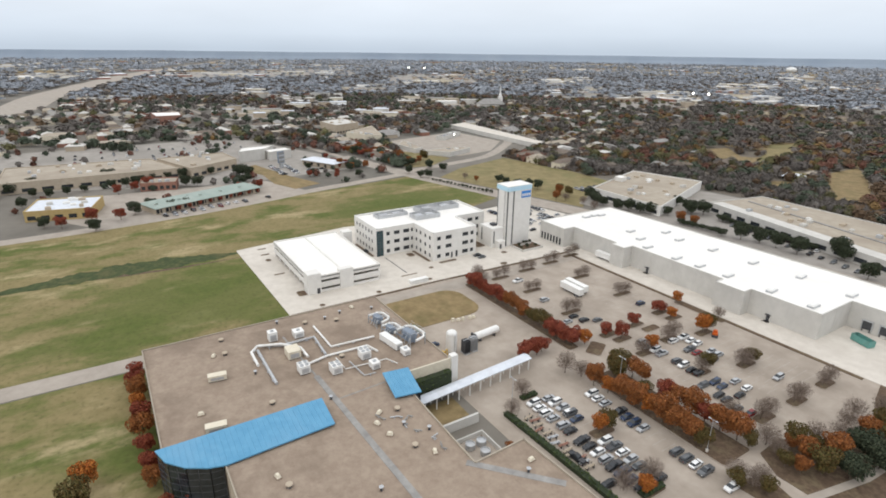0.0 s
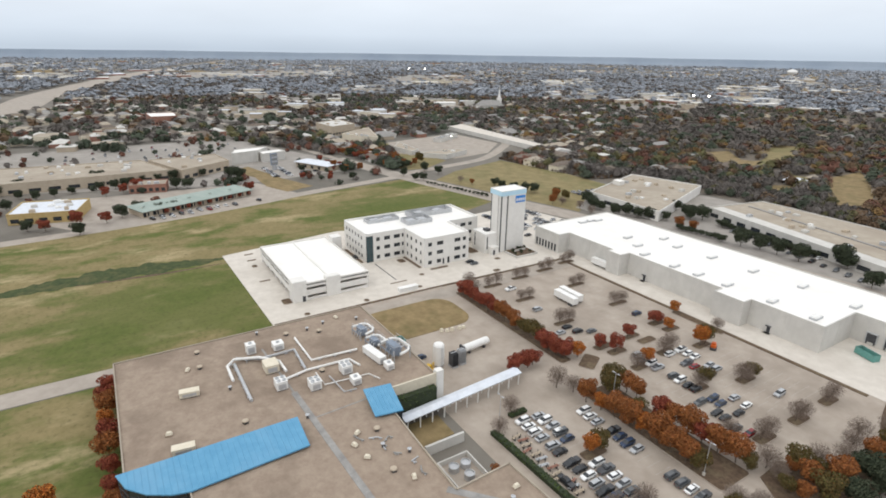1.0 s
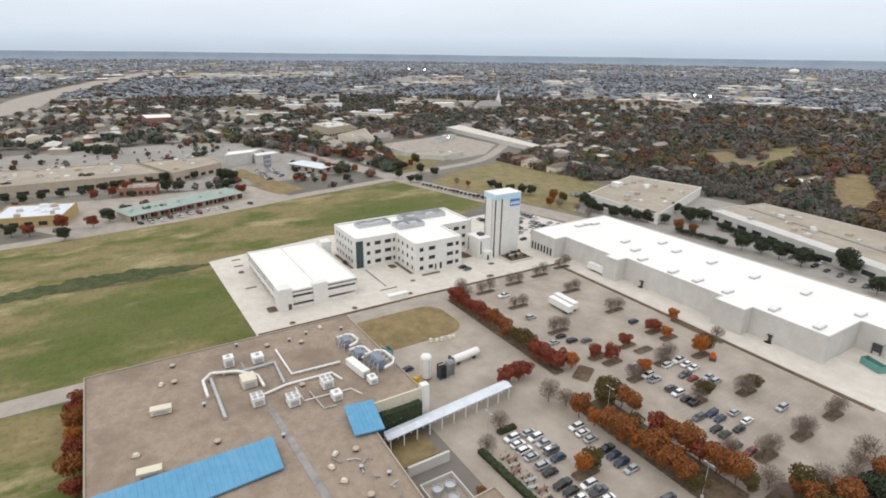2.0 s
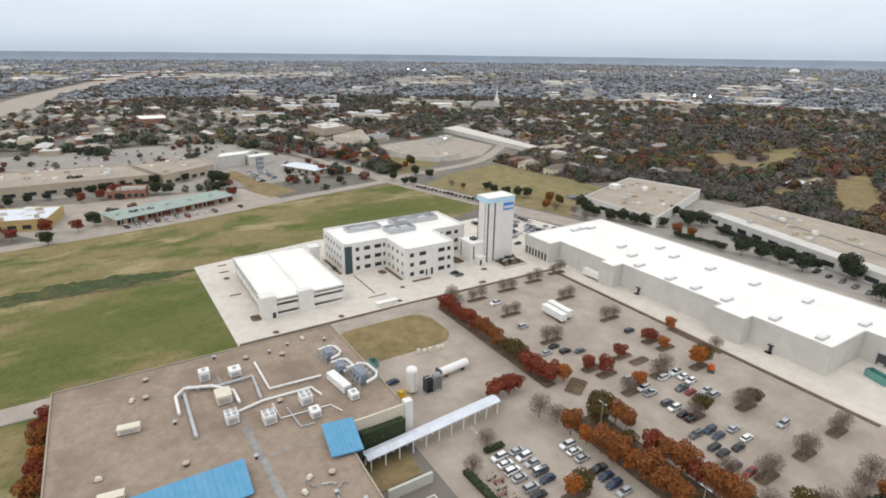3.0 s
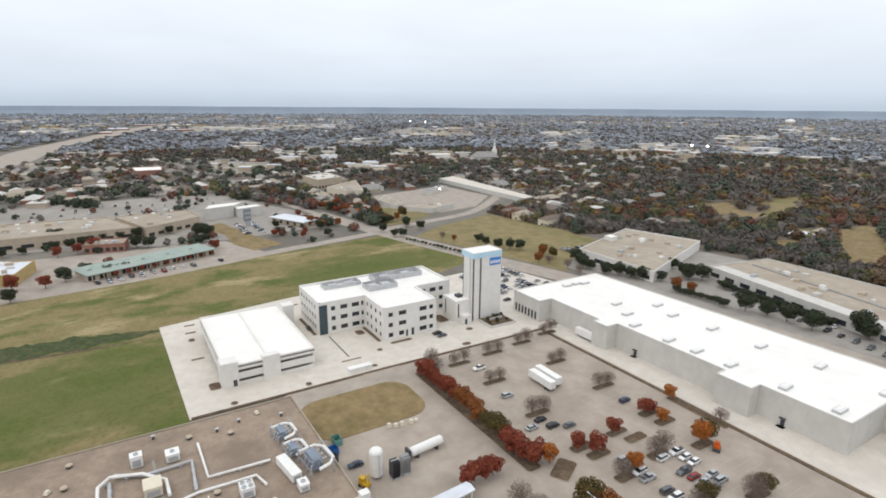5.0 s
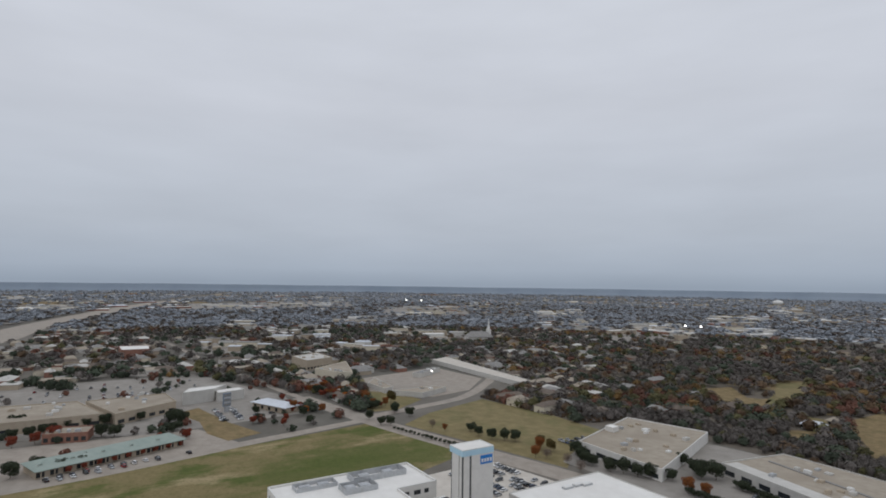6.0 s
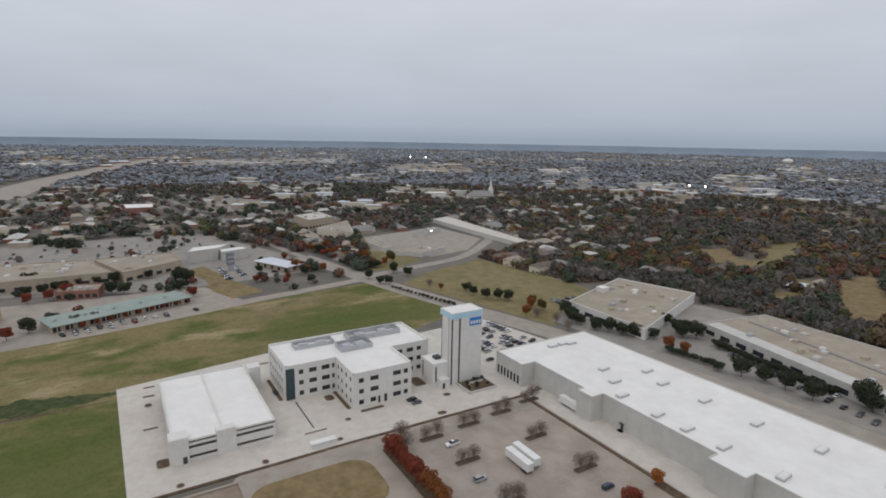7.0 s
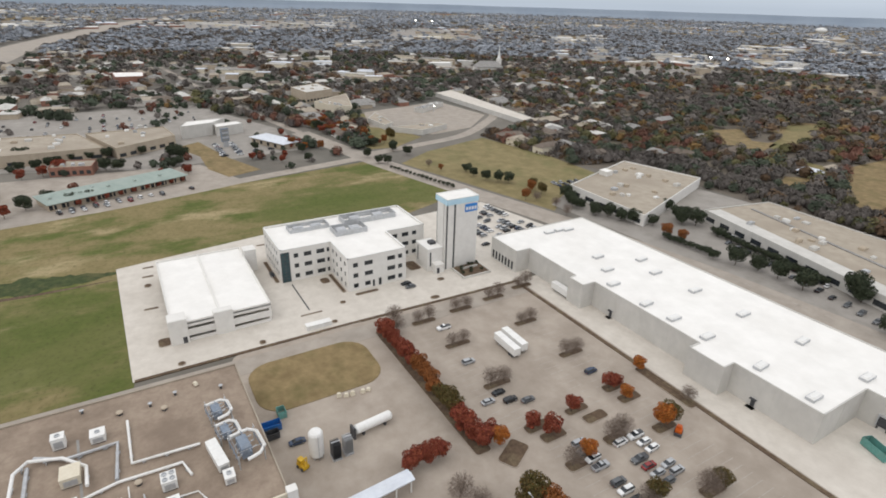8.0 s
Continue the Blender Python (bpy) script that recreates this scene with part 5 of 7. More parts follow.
def tree_proto(kind, k):
    h, sp, n, size, mat, label = SPECIES[kind]
    rng = np.random.default_rng(k * 31 + len(kind) * 7)
    t = thing(kind + "_tree" if kind != "shrub" else "shrub", label, "tree" if kind != "shrub" else "shrub", pose(0, 0, -60), "trees of the site")
    wood, tips = limbs(rng, h, sp * 0.75, 6, 0.16 if kind != "shrub" else 0.06, 0.28)
    part("trunk", wood, M["bark"], t)
    blobs = [(0, 0, h * 0.62, sp * 0.8)]
    for x, y, z in tips[1::2]:
        blobs.append((x, y, min(z, h * 0.85), sp * (0.38 + 0.2 * rng.random())))
    for j in range(4):
        a = rng.random() * 6.28
        blobs.append((sp * 0.55 * math.cos(a), sp * 0.55 * math.sin(a), h * (0.38 + 0.25 * rng.random()), sp * 0.42))
    part("crown", leaf_cloud(rng, blobs, n, size), M[mat], t)
    return t


def bare_proto(k):
    """Leafless tree: limbs with many fine twigs."""
    rng = np.random.default_rng(900 + k)
    h, sp = 5.8, 3.0
    t = thing("bare_tree", "leafless tree with a haze of fine grey twigs", "tree", pose(0, 0, -60), "trees of the site")
    wood, tips = limbs(rng, h, sp * 0.8, 9, 0.13, 0.25)
    part("trunk", wood, M["bark"], t)
    s = Shape()
    for i in range(1350):
        q = rng.normal(size=3)
        q = q / np.linalg.norm(q) * rng.random() ** 0.45
        b = np.array([q[0] * sp * 0.85, q[1] * sp * 0.85, h * 0.56 + q[2] * h * 0.36])
        d = np.array([b[0], b[1], (b[2] - h * 0.3)]) * 0.18 + rng.normal(size=3) * 0.6
        d = d / np.linalg.norm(d) * (0.45 + 0.7 * rng.random())
        q = np.cross(d, rng.normal(size=3))
        q = q / np.linalg.norm(q) * (0.02 + 0.03 * rng.random())
        k_ = len(s.v)
        s.v += [tuple(b - q), tuple(b + q), tuple(b + d)]
        s.f.append((k_, k_ + 1, k_ + 2))
    part("branchwork", s, M["twig"], t)
    return t


planted = random.Random(5)


def plant_tree(kind, x, y, size=1.0, z=0.15):
    k = planted.randrange(3)
    key = (kind, k)
    m = pose(x, y, z, 0, 0, planted.uniform(0, 360)) @ Matrix.Diagonal((size * planted.uniform(0.92, 1.08), size * planted.uniform(0.92, 1.08), size * planted.uniform(0.88, 1.1), 1))
    if key not in TREES:
        TREES[key] = bare_proto(k) if kind == "bare" else tree_proto(kind, k)
        TREES[key].matrix_world = m
        return
    src = TREES[key]
    made = copy_thing(src, m)
    made.matrix_basis = m


# row along the yard
for i in range(18):
    x = 1.5 + i * 3.25
    kind = "red" if i < 7 else ("rust" if i < 11 else ("olive" if i < 14 else "red"))
    plant_tree(kind, x, 66.8 + planted.uniform(-0.4, 0.4), (0.95 if kind == "red" else 0.82) * planted.uniform(0.9, 1.15))
plant_tree("orange", 58.0, 71.5, 0.9)
plant_tree("red", 55.4, 69.5, 0.95)
for y in (48.6, 51.4, 54.0, 56.6):
    plant_tree("red", 54.4 + planted.uniform(-0.6, 0.6), y, 0.9)
# big rust bed
for x, y, k, s in ((76, 57.5, "rust", 0.9), (80.5, 58.2, "orange", 0.8), (84.5, 59.0, "rust", 1.0), (88.5, 59.4, "rust", 1.05), (92.5, 59.8, "orange", 0.95), (96.5, 60.0, "rust", 1.05), (100.5, 60.2, "rust", 1.0), (104.5, 60.2, "rust", 0.9), (107.5, 60.6, "olive", 0.8),
                   (74.5, 66.8, "olive", 1.05), (78.6, 68.6, "rust", 0.95), (76.6, 64.2, "olive", 0.9), (81.5, 69.2, "rust", 0.85), (90.5, 67.2, "red", 1.05), (94.5, 67.4, "rust", 0.95), (98.5, 67.6, "rust", 1.05), (102.4, 67.6, "red", 1.15), (106.5, 67.9, "rust", 1.05), (110.5, 68.6, "rust", 1.0), (113.2, 69.0, "olive", 0.7), (86.0, 64.6, "olive", 0.7)):
    plant_tree(k, x, y - 0.7 if y < 63 else y + 0.9, s)
# islands
for x, y in ((0.5, 79.4), (0.5, 83.6), (-0.7, 94.6), (-0.7, 99.0), (-2.2, 109.6), (-2.2, 113.6), (-4.5, 124.4), (-4.5, 127.8), (16.4, 109.8), (16.4, 113.6), (16.9, 82.8), (16.9, 86.8), (38.6, 82.2), (38.6, 86.4), (37.1, 110.8), (37.1, 115.0)):
    plant_tree("bare", x, y, planted.uniform(0.8, 1.05))
for x, y in ((69.7, 97.0), (69.7, 100.0), (71.4, 82.4), (91.6, 105.3), (91.6, 103.0), (87.4, 89.2), (109.0, 82.6), (109.0, 86), (109.5, 97.6), (109.5, 101), (109.4, 113.6), (109.4, 117), (69.0, 126), (66.8, 54.6), (70.8, 57), (108.2, 40.5), (107.2, 33), (117.9, 56.7), (104.3, 76.5), (74.4, 28.8), (69.5, 36.0), (-3.2, 72.5), (2, 71), (115, 74), (121, 104), (124, 112)):
    plant_tree("bare", x, y, planted.uniform(0.85, 1.15))
for x, y, k, s in ((57.2, 94.9, "red", 0.9), (57.2, 82.0, "red", 0.85), (61.6, 84.2, "red", 0.95), (55.1, 110.8, "red", 0.95), (60.4, 111.6, "orange", 0.75), (55.1, 113.8, "red", 0.6), (71.4, 87.0, "orange", 0.95), (72.8, 111.0, "orange", 1.1), (72.8, 113.6, "olive", 0.95), (53.2, 124.6, "orange", 0.85), (91.2, 42.6, "orange", 0.85), (91.2, 45.6, "olive", 0.8), (87.4, 91.4, "olive", 0.85), (91.8, 107.4, "olive", 0.8), (110.3, 36.2, "orange", 0.8), (85.5, 19.2, "rust", 0.45)):
    plant_tree(k, x, y, s)
for x, y, k, s in ((119, 79, "olive", 0.9), (123, 76, "rust", 0.9), (127, 75, "olive", 1.0), (121, 84, "bare", 1.1), (126, 83, "rust", 1.0), (131, 79, "oak", 0.9), (124, 90, "bare", 1.1), (129, 90, "oak", 1.0), (133, 88, "oak", 1.0), (127, 97, "rust", 0.9), (132, 97, "olive", 1.0), (122, 98, "bare", 1.0), (128, 104, "olive", 1.0), (124, 120, "orange", 0.9), (131, 113, "oak", 1.0), (135, 105, "rust", 1.0), (119, 55, "olive", 0.7), (121, 58, "bare", 0.9)):
    plant_tree(k, x, y, s)
for x, y, k, s in ((118.5, 72.5, "bare", 0.8), (121.5, 70.0, "olive", 0.6), (124.5, 71.0, "rust", 0.6), (119.0, 77.0, "rust", 0.55), (122.5, 80.5, "olive", 0.7), (125.5, 86.0, "bare", 0.9), (127.5, 93.0, "rust", 0.7), (124.0, 58.5, "olive", 0.6), (121.5, 60.5, "bare", 0.8)):
    plant_tree(k, x, y, s)
# along the plant's west wall
for x, y, k, s in ((6.5, -53.4, "red", 1.0), (12.0, -53.8, "red", 1.1), (18.0, -54.0, "rust", 1.1), (24.0, -54.2, "orange", 1.0), (30.0, -54.0, "red", 1.15), (36.0, -54.2, "rust", 1.1), (42.0, -54.0, "red", 1.1), (48.5, -54.0, "red", 1.0), (54.5, -53.6, "rust", 0.9), (48.0, -64.5, "orange", 1.1), (55.0, -66.0, "olive", 1.1), (62.5, -47.5, "red", 0.55), (63.5, -52.0, "red", 0.8), (66.0, -67.0, "rust", 1.0)):
    plant_tree(k, x, y + (1.2 if y > -60 else 0), s * (0.82 if y > -60 else 1.0))
# climbers and shrubs by the covered walk
for k in range(9):
    plant_tree("shrub", -26.8 + planted.uniform(-0.8, 5.5), 111.0 + 1.2 * k, 0.45, 0.8)

# oaks along the street and the depots
for x, y, s in ((-58.6, 205.8, 0.95), (-50, 208, 0.9), (-42.8, 210.1, 1.0), (-36, 212, 0.85), (-31.4, 215.8, 1.0), (-24.4, 221.8, 0.8), (-75.7, 211.4, 1.1), (-110.1, 198.2, 0.95), (-115, 194, 0.9), (-120.5, 189.1, 0.9), (-131, 187, 0.85), (-140.5, 187.9, 0.85), (-210, 170.4, 0.9), (-205, 168, 0.9), (-192.1, 172.5, 0.9), (-196.5, 145.2, 0.9), (-180.8, 146.4, 0.75), (-177, 151, 0.8),
                (-23.8, 239.8, 1.1), (-14.8, 241.0, 1.15), (-19, 236, 1.0), (-0.5, 238.2, 0.7), (22.2, 217.1, 1.1), (29.9, 220.7, 1.05), (38.2, 220.6, 1.15), (48.4, 220.1, 1.25), (60.1, 233.2, 1.3), (64, 230, 1.2), (14, 214, 0.7), (80, 214, 1.1), (92, 216, 1.1), (-26, 248, 0.8), (-36, 246, 0.9), (-62, 204, 0.9), (-68, 207, 1.0), (-47, 206, 0.8)):
    plant_tree("oak", x, y, s)
for x, y, k, s in ((-81.6, 188.5, "rust", 0.9), (-91.8, 200.4, "rust", 1.0), (-86, 203, "olive", 1.0), (-97, 205, "olive", 0.9), (-12, 216, "rust", 0.9), (-5, 218, "rust", 0.8), (-160, 172, "bare", 0.9), (-150, 175, "rust", 0.6), (-235, 180, "olive", 1.4), (-228, 172, "rust", 0.9), (-66, 196, "bare", 1), (-54, 193, "bare", 1), (-78, 193, "bare", 1)):
    plant_tree(k, x, y, s)
for k in range(22):
    plant_tree("shrub", -4 + k * 2.55, 240.2 - k * 0.36, planted.uniform(0.9, 1.3))
for k in range(9):
    plant_tree("shrub", -10 + k * 2.4, 213.3 + k * 0.4, planted.uniform(0.9, 1.2))
for k in range(16):
    plant_tree("shrub", -168 + k * 3.4, 149.5 + k * 0.95, planted.uniform(0.6, 0.9))
# round the shops
for x, y in ((-230.3, -45.7), (-233.3, -36), (-237.3, -27.4), (-167.6, -47.4), (-165.7, -74.2), (-169.2, -60.5), (-200.8, 22.2), (-205.5, 36.2)):
    plant_tree("red", x, y, planted.uniform(1.0, 1.35))
for x, y in ((-151.9, -59.5), (-169.9, -81.6), (-273.3, -92.2), (-281.5, -73.7), (-278, -68), (-284.1, -60.4), (-277.6, -48.7), (-282, -38), (-289.5, -32.1), (-283.7, -21.4), (-276, -83), (-220.1, -94.5), (-262.4, -103.2), (-255, -112), (-246.4, 34.4), (-250, 31), (-254.2, 32.2), (-243, 38), (-181, -13), (-177.5, -22), (-184, -30.7), (-175.9, -40), (-234.2, -5.4), (-230.6, 1.1), (-270, -12), (-262, -4)):
    plant_tree("oak", x, y, planted.uniform(0.85, 1.2))
for x, y in ((-260, -48), (-259, -40), (-264, -34), (-268, -30), (-273, -23), (-272, -13), (-277, -5), (-278, -1), (-276, 4), (-274, 16), (-234, 30), (-238, 34), (-242, 31), (-256, -91), (-251, -82), (-254, -73), (-258, -64)):
    plant_tree("oak", x + 9, y, planted.uniform(0.65, 0.95))
for k in range(9):
    plant_tree("red", -171.5 - 2.6 * k, -18 + 6.2 * k, 0.55)
for k in range(46):
    x, y = planted.uniform(-335, -222), planted.uniform(108, 168)
    if abs((y - 127) - (x + 287) * 0.2) < 11:
        y += 24
    plant_tree(planted.choice(["red", "red", "rust", "oak", "orange"]), x, y, planted.uniform(0.75, 1.15))
for k in range(18):
    plant_tree("oak", -252 + k * 3.0 + planted.uniform(-1, 1), 156 + k * 0.55 + planted.uniform(-1.5, 1.5), planted.uniform(0.7, 0.95)) if k < 10 else plant_tree(planted.choice(["oak", "red"]), planted.uniform(-250, -205), planted.uniform(72, 108), 0.8)

# clipped hedges
def hedge_row(a, b, w, h, label):
    rng = np.random.default_rng(int(abs(a[0] * 10)))
    t = thing("hedge", label, "hedge")
    A, B = Vector(a), Vector(b)
    d = B - A
    n = Vector((-d.y, d.x)).normalized() * (w / 2 - 0.1)
    part("core", Shape().prism([tuple(A - n), tuple(B - n), tuple(B + n), tuple(A + n)], 0.1, h - 0.15), M["oak"], t)
    count = int(d.length * 22 * max(1, h / 2.5))
    s = Shape()
    for i in range(count):
        p = A + d * rng.random() + n * (rng.random() * 2 - 1) * 1.15
        z = h * (0.35 + 0.65 * rng.random() ** 0.5)
        u, v = rng.normal(size=3), rng.normal(size=3)
        u, v = u / np.linalg.norm(u) * 0.3, v / np.linalg.norm(v) * 0.3
        c = np.array([p.x, p.y, z])
        s.quad(c - u, c - v, c + u, c + v)
    part("leaves", s, M["hedge"], t)


hedge_row((73.6, 27.4), (112, 28.9), 1.8, 1.3, "long clipped dark green hedge beside the car park")
hedge_row((57.5, 9.4), (57.5, 20.4), 1.9, 7.2, "tall green creeper and bushes against the service wall")
hedge_row((70.5, 35.0), (70.5, 40.2), 1.8, 1.0, "short clipped green hedge in a kerbed bed")
hedge_row((110.3, 34.8), (110.3, 41.6), 2.2, 0.9, "short clipped green hedge in a kerbed bed")

# ---------------------------------------------------------------- vehicles
PAINT = {"white": (0.72, 0.72, 0.71), "silver": (0.38, 0.39, 0.40), "black": (0.018, 0.019, 0.021), "grey": (0.10, 0.105, 0.11), "blue": (0.028, 0.045, 0.085), "red": (0.22, 0.02, 0.02)}
for k_, c_ in PAINT.items():
    M["paint_" + k_] = material("car_paint_" + k_, c_, tuple(min(1, v * 1.1) for v in c_), 1.0, 0.25, bump=0.0, spec=0.5)
M["tyre"] = material("tyre_rubber", (0.018, 0.018, 0.018), (0.03, 0.03, 0.03), 4.0, 0.9)


def loft(sections):
    """A body through cross-sections of equal corner count."""
    s, n = Shape(), len(sections[0])
    for sec in sections:
        s.v += sec
    for i in range(len(sections) - 1):
        s.f += [(i * n + j, (i + 1) * n + j, (i + 1) * n + (j + 1) % n, i * n + (j + 1) % n) for j in range(n)]
    s.f += [tuple(range(n)), tuple(reversed(range((len(sections) - 1) * n, len(sections) * n)))]
    return s


def car_proto(kind, colour):
    names = {"sedan": "saloon car", "suv": "tall estate car", "pickup": "pickup truck"}
    t = thing("car" if kind != "pickup" else "pickup_truck", "%s %s parked in a marked bay" % ("dark blue" if colour == "blue" else colour, names[kind]), "car" if kind != "pickup" else "truck", pose(0, 0, -70), "parked cars")
    L, W, hood, roof = {"sedan": (4.0, 1.6, 0.86, 1.32), "suv": (4.1, 1.66, 0.98, 1.55), "pickup": (4.8, 1.74, 1.04, 1.66)}[kind]
    hw = W / 2

    def sec(y, z0, z1, w0, w1):
        return [(-w0, y, z0), (w0, y, z0), (w0, y, (z0 + z1) / 2), (w1, y, z1), (-w1, y, z1), (-w0, y, (z0 + z1) / 2)]

    body = loft([sec(-L / 2, 0.4, hood - 0.25, hw * 0.82, hw * 0.75), sec(-L / 2 + 0.3, 0.25, hood - 0.06, hw * 0.97, hw * 0.86), sec(-0.6, 0.22, hood, hw, hw * 0.92), sec(L / 2 - 0.5, 0.25, hood, hw, hw * 0.9), sec(L / 2, 0.4, hood - 0.12, hw * 0.85, hw * 0.8)])
    b = part("body", body, M["paint_" + colour], t)
    y0, y1 = {"sedan": (-1.1, 1.6), "suv": (-1.15, 2.05), "pickup": (-1.2, 0.75)}[kind]
    cab = loft([sec(y0, hood - 0.02, hood + 0.02, hw * 0.86, hw * 0.82), sec(y0 + 0.75, hood - 0.02, roof - 0.06, hw * 0.86, hw * 0.66), sec(y1 - (0.7 if kind == "sedan" else 0.3), hood - 0.02, roof - 0.06, hw * 0.86, hw * 0.66), sec(y1, hood - 0.02, hood + 0.02 if kind == "sedan" else hood + 0.25, hw * 0.84, hw * 0.78)])
    part("glazing", cab, M["glass"], t)
    part("roof_panel", Shape().prism([(-hw * 0.66, y0 + 0.75), (hw * 0.66, y0 + 0.75), (hw * 0.66, y1 - 0.4), (-hw * 0.66, y1 - 0.4)], roof - 0.06, roof, [(-hw * 0.6, y0 + 0.85), (hw * 0.6, y0 + 0.85), (hw * 0.6, y1 - 0.5), (-hw * 0.6, y1 - 0.5)]), M["paint_" + colour], t)
    if kind == "pickup":
        part("load_bed", Shape().box(-hw * 0.8, 0.95, hood, hw * 0.8, L / 2 - 0.15, hood + 0.02), M["darkmetal"], t)
    for i in (-1, 1):
        for y in (-L * 0.31, L * 0.3):
            w = part("wheel", Shape().tube([(i * (hw - 0.2), y, 0.33), (i * (hw + 0.02), y, 0.33)], 0.33, 10), M["tyre"], t)
            part("rim", Shape().tube([(i * (hw + 0.021), y, 0.33), (i * (hw + 0.03), y, 0.33)], 0.19, 8), M["steel"], w)
        part("headlight", Shape().box(i * hw * 0.62 - 0.16, -L / 2 - 0.01, hood - 0.42, i * hw * 0.62 + 0.16, -L / 2 + 0.05, hood - 0.28), M["whitemetal"], t)
        part("tail_light", Shape().box(i * hw * 0.66 - 0.12, L / 2 - 0.05, hood - 0.42, i * hw * 0.66 + 0.12, L / 2 + 0.01, hood - 0.25), M["paint_red"], t)
    return t


CARS = {}
park = random.Random(21)


def park_car(x, y, rz=0.0, kind=None, colour=None, z=0.07):
    kind = kind or park.choice(["sedan", "sedan", "suv", "suv", "pickup"])
    colour = colour or park.choice(["white", "white", "white", "silver", "silver", "black", "black", "grey", "grey", "blue", "red"] if park.random() < 0.6 else ["white", "black", "grey", "silver"])
    m = pose(x + park.uniform(-0.15, 0.15), y + park.uniform(-0.3, 0.3), z, 0, 0, rz + park.uniform(-2, 2) + (180 if park.random() < 0.5 else 0))
    if (kind, colour) not in CARS:
        CARS[(kind, colour)] = car_proto(kind, colour)
        CARS[(kind, colour)].matrix_world = m
    else:
        copy_thing(CARS[(kind, colour)], m)


def row(x0, x1, y, fill, colours=None):
    for x in np.arange(x0, x1, 2.5):
        if park.random() < fill:
            park_car(x + 1.25, y, 0, None, park.choice(colours) if colours else None)


LIGHT, DARK, MIXED = ["white", "white", "white", "silver"], ["black", "black", "grey", "blue", "grey", "silver"], ["white", "black", "grey", "silver", "black", "blue", "black", "grey"]
row(77.5, 84.0, 53.0, 1.0, ["silver", "black", "white"])
row(84.6, 99.5, 53.0, 0.85, MIXED)
row(102, 113, 53.0, 0.95, DARK + ["white"])
row(72.5, 80.5, 36.6, 1.0, ["white", "white", "white", "silver"])
row(73.0, 81.0, 41.6, 0.9, LIGHT)
row(81.0, 86.0, 41.6, 1.0, ["blue", "grey", "white"])
row(83.5, 88.0, 36.6, 0.7, DARK)
row(90.0, 109.0, 36.6, 0.95, MIXED)
row(93.0, 109.0, 41.6, 0.9, DARK + LIGHT)
row(68.5, 74.0, 87.6, 0.8, MIXED)
row(74.0, 84.0, 82.8, 0.4, LIGHT)
row(79.0, 100.0, 87.6, 0.8, DARK + ["white"])
row(86.0, 101.0, 82.8, 0.55, MIXED)
row(70.5, 77.0, 102.8, 1.0, ["white"])
row(70.5, 73.0, 97.6, 1.0, ["white"])
row(76.5, 86.0, 97.8, 0.95, DARK + ["red", "silver"])
row(80.5, 84.0, 102.4, 0.9, ["silver"])
for x, y, k, c in ((26.7, 82.6, "suv", "silver"), (42.2, 82.4, "sedan", "black"), (46.1, 83.3, "suv", "black"), (48.5, 87.6, "sedan", "grey"), (47.3, 111.3, "suv", "blue"), (7.2, 85.3, "pickup", "white"), (99.3, 92.4, "sedan", "white"), (95.5, 93.3, "sedan", "silver"), (103.5, 81.0, "suv", "grey"), (106.5, 82.4, "sedan", "red"), (101.0, 106.0, "suv", "silver"),
                   (95.2, 31.0, "pickup", "black"), (104.8, 31.2, "suv", "black"), (44.0, 77.4, "sedan", "silver"), (119.0, 53.5, "suv", "white"), (34, 29, "sedan", "blue"), (67, 88.5, "suv", "silver")):
    park_car(x, y, 0 if k != "pickup" or x < 50 else 90, k, c)
M["orangepaint"] = material("orange_paint", (0.5, 0.09, 0.015), (0.58, 0.13, 0.02), 1.0, 0.4)
t_ = thing("mini_loader", "small orange loader parked by an island", "machine", pose(76.0, 113.5, 0.07, 0, 0, 30))
part("body", Shape().box(-0.8, -1.2, 0.4, 0.8, 1.0, 1.3).box(-0.6, -0.3, 1.3, 0.6, 0.8, 2.0), M["orangepaint"], t_)
part("bucket", Shape().box(-0.9, -2.0, 0.2, 0.9, -1.4, 0.8), M["darkmetal"], t_)
for i in (-0.85, 0.85):
    for j in (-0.7, 0.6):
        part("wheel", Shape().tube([(i - 0.12, j, 0.4), (i + 0.12, j, 0.4)], 0.4, 10), M["tyre"], t_)
for x, y, r, c in ((-55.2, 46.0, 90, "black"), (-25.2, 87.8, 0, "black"), (-22.4, 88.4, 0, "grey"), (-41.7, 135.3, 0, "black")):
    park_car(x, y, r, "sedan", c, 0.21)
# staff lot behind the tower
for yy in (139, 145, 152, 158, 165):
    for x in np.arange(-84, -44, 2.8):
        if park.random() < 0.62 and x > -88 + (165 - yy) * 0.2:
            park_car(x, yy + (x + 60) * 0.12, 8, None, park.choice(DARK + ["white", "silver"]), 0.21)
# depots and shops
for k in range(26):
    park_car(-100 + park.uniform(0, 3) + k * 0.9, 222 + (k % 4) * 5.2, 80, None, None)
for k in range(20):
    park_car(-2 + k * 2.8, 244.0 - k * 0.62, 0, None, park.choice(MIXED), 0.08)
for k in range(26):
    if k % 2:
        park_car(4 + k * 2.8, 236.0 - k * 0.65, 0, None, park.choice(DARK + ["white"]), 0.08)
for k in range(16):
    park_car(-18 + (k % 8) * 3.0, 256 + (k // 8) * 9, 0, None, None, 0.08)
for yy, n_ in ((-8, 13), (2, 10), (12, 8)):
    for k in range(n_):
        if park.random() < 0.7:
            park_car(-163.5 - 1.25 * k - yy * 0.2, -26 + 5.0 * k, -70, None, None, 0.08)
for k in range(120):
    if park.random() < 0.68:
        continue
    park_car(-345 - (k % 8) * 9.5 + park.uniform(-2, 2), -70 + (k // 8) * 9.4, 80, None, None, 0.09)
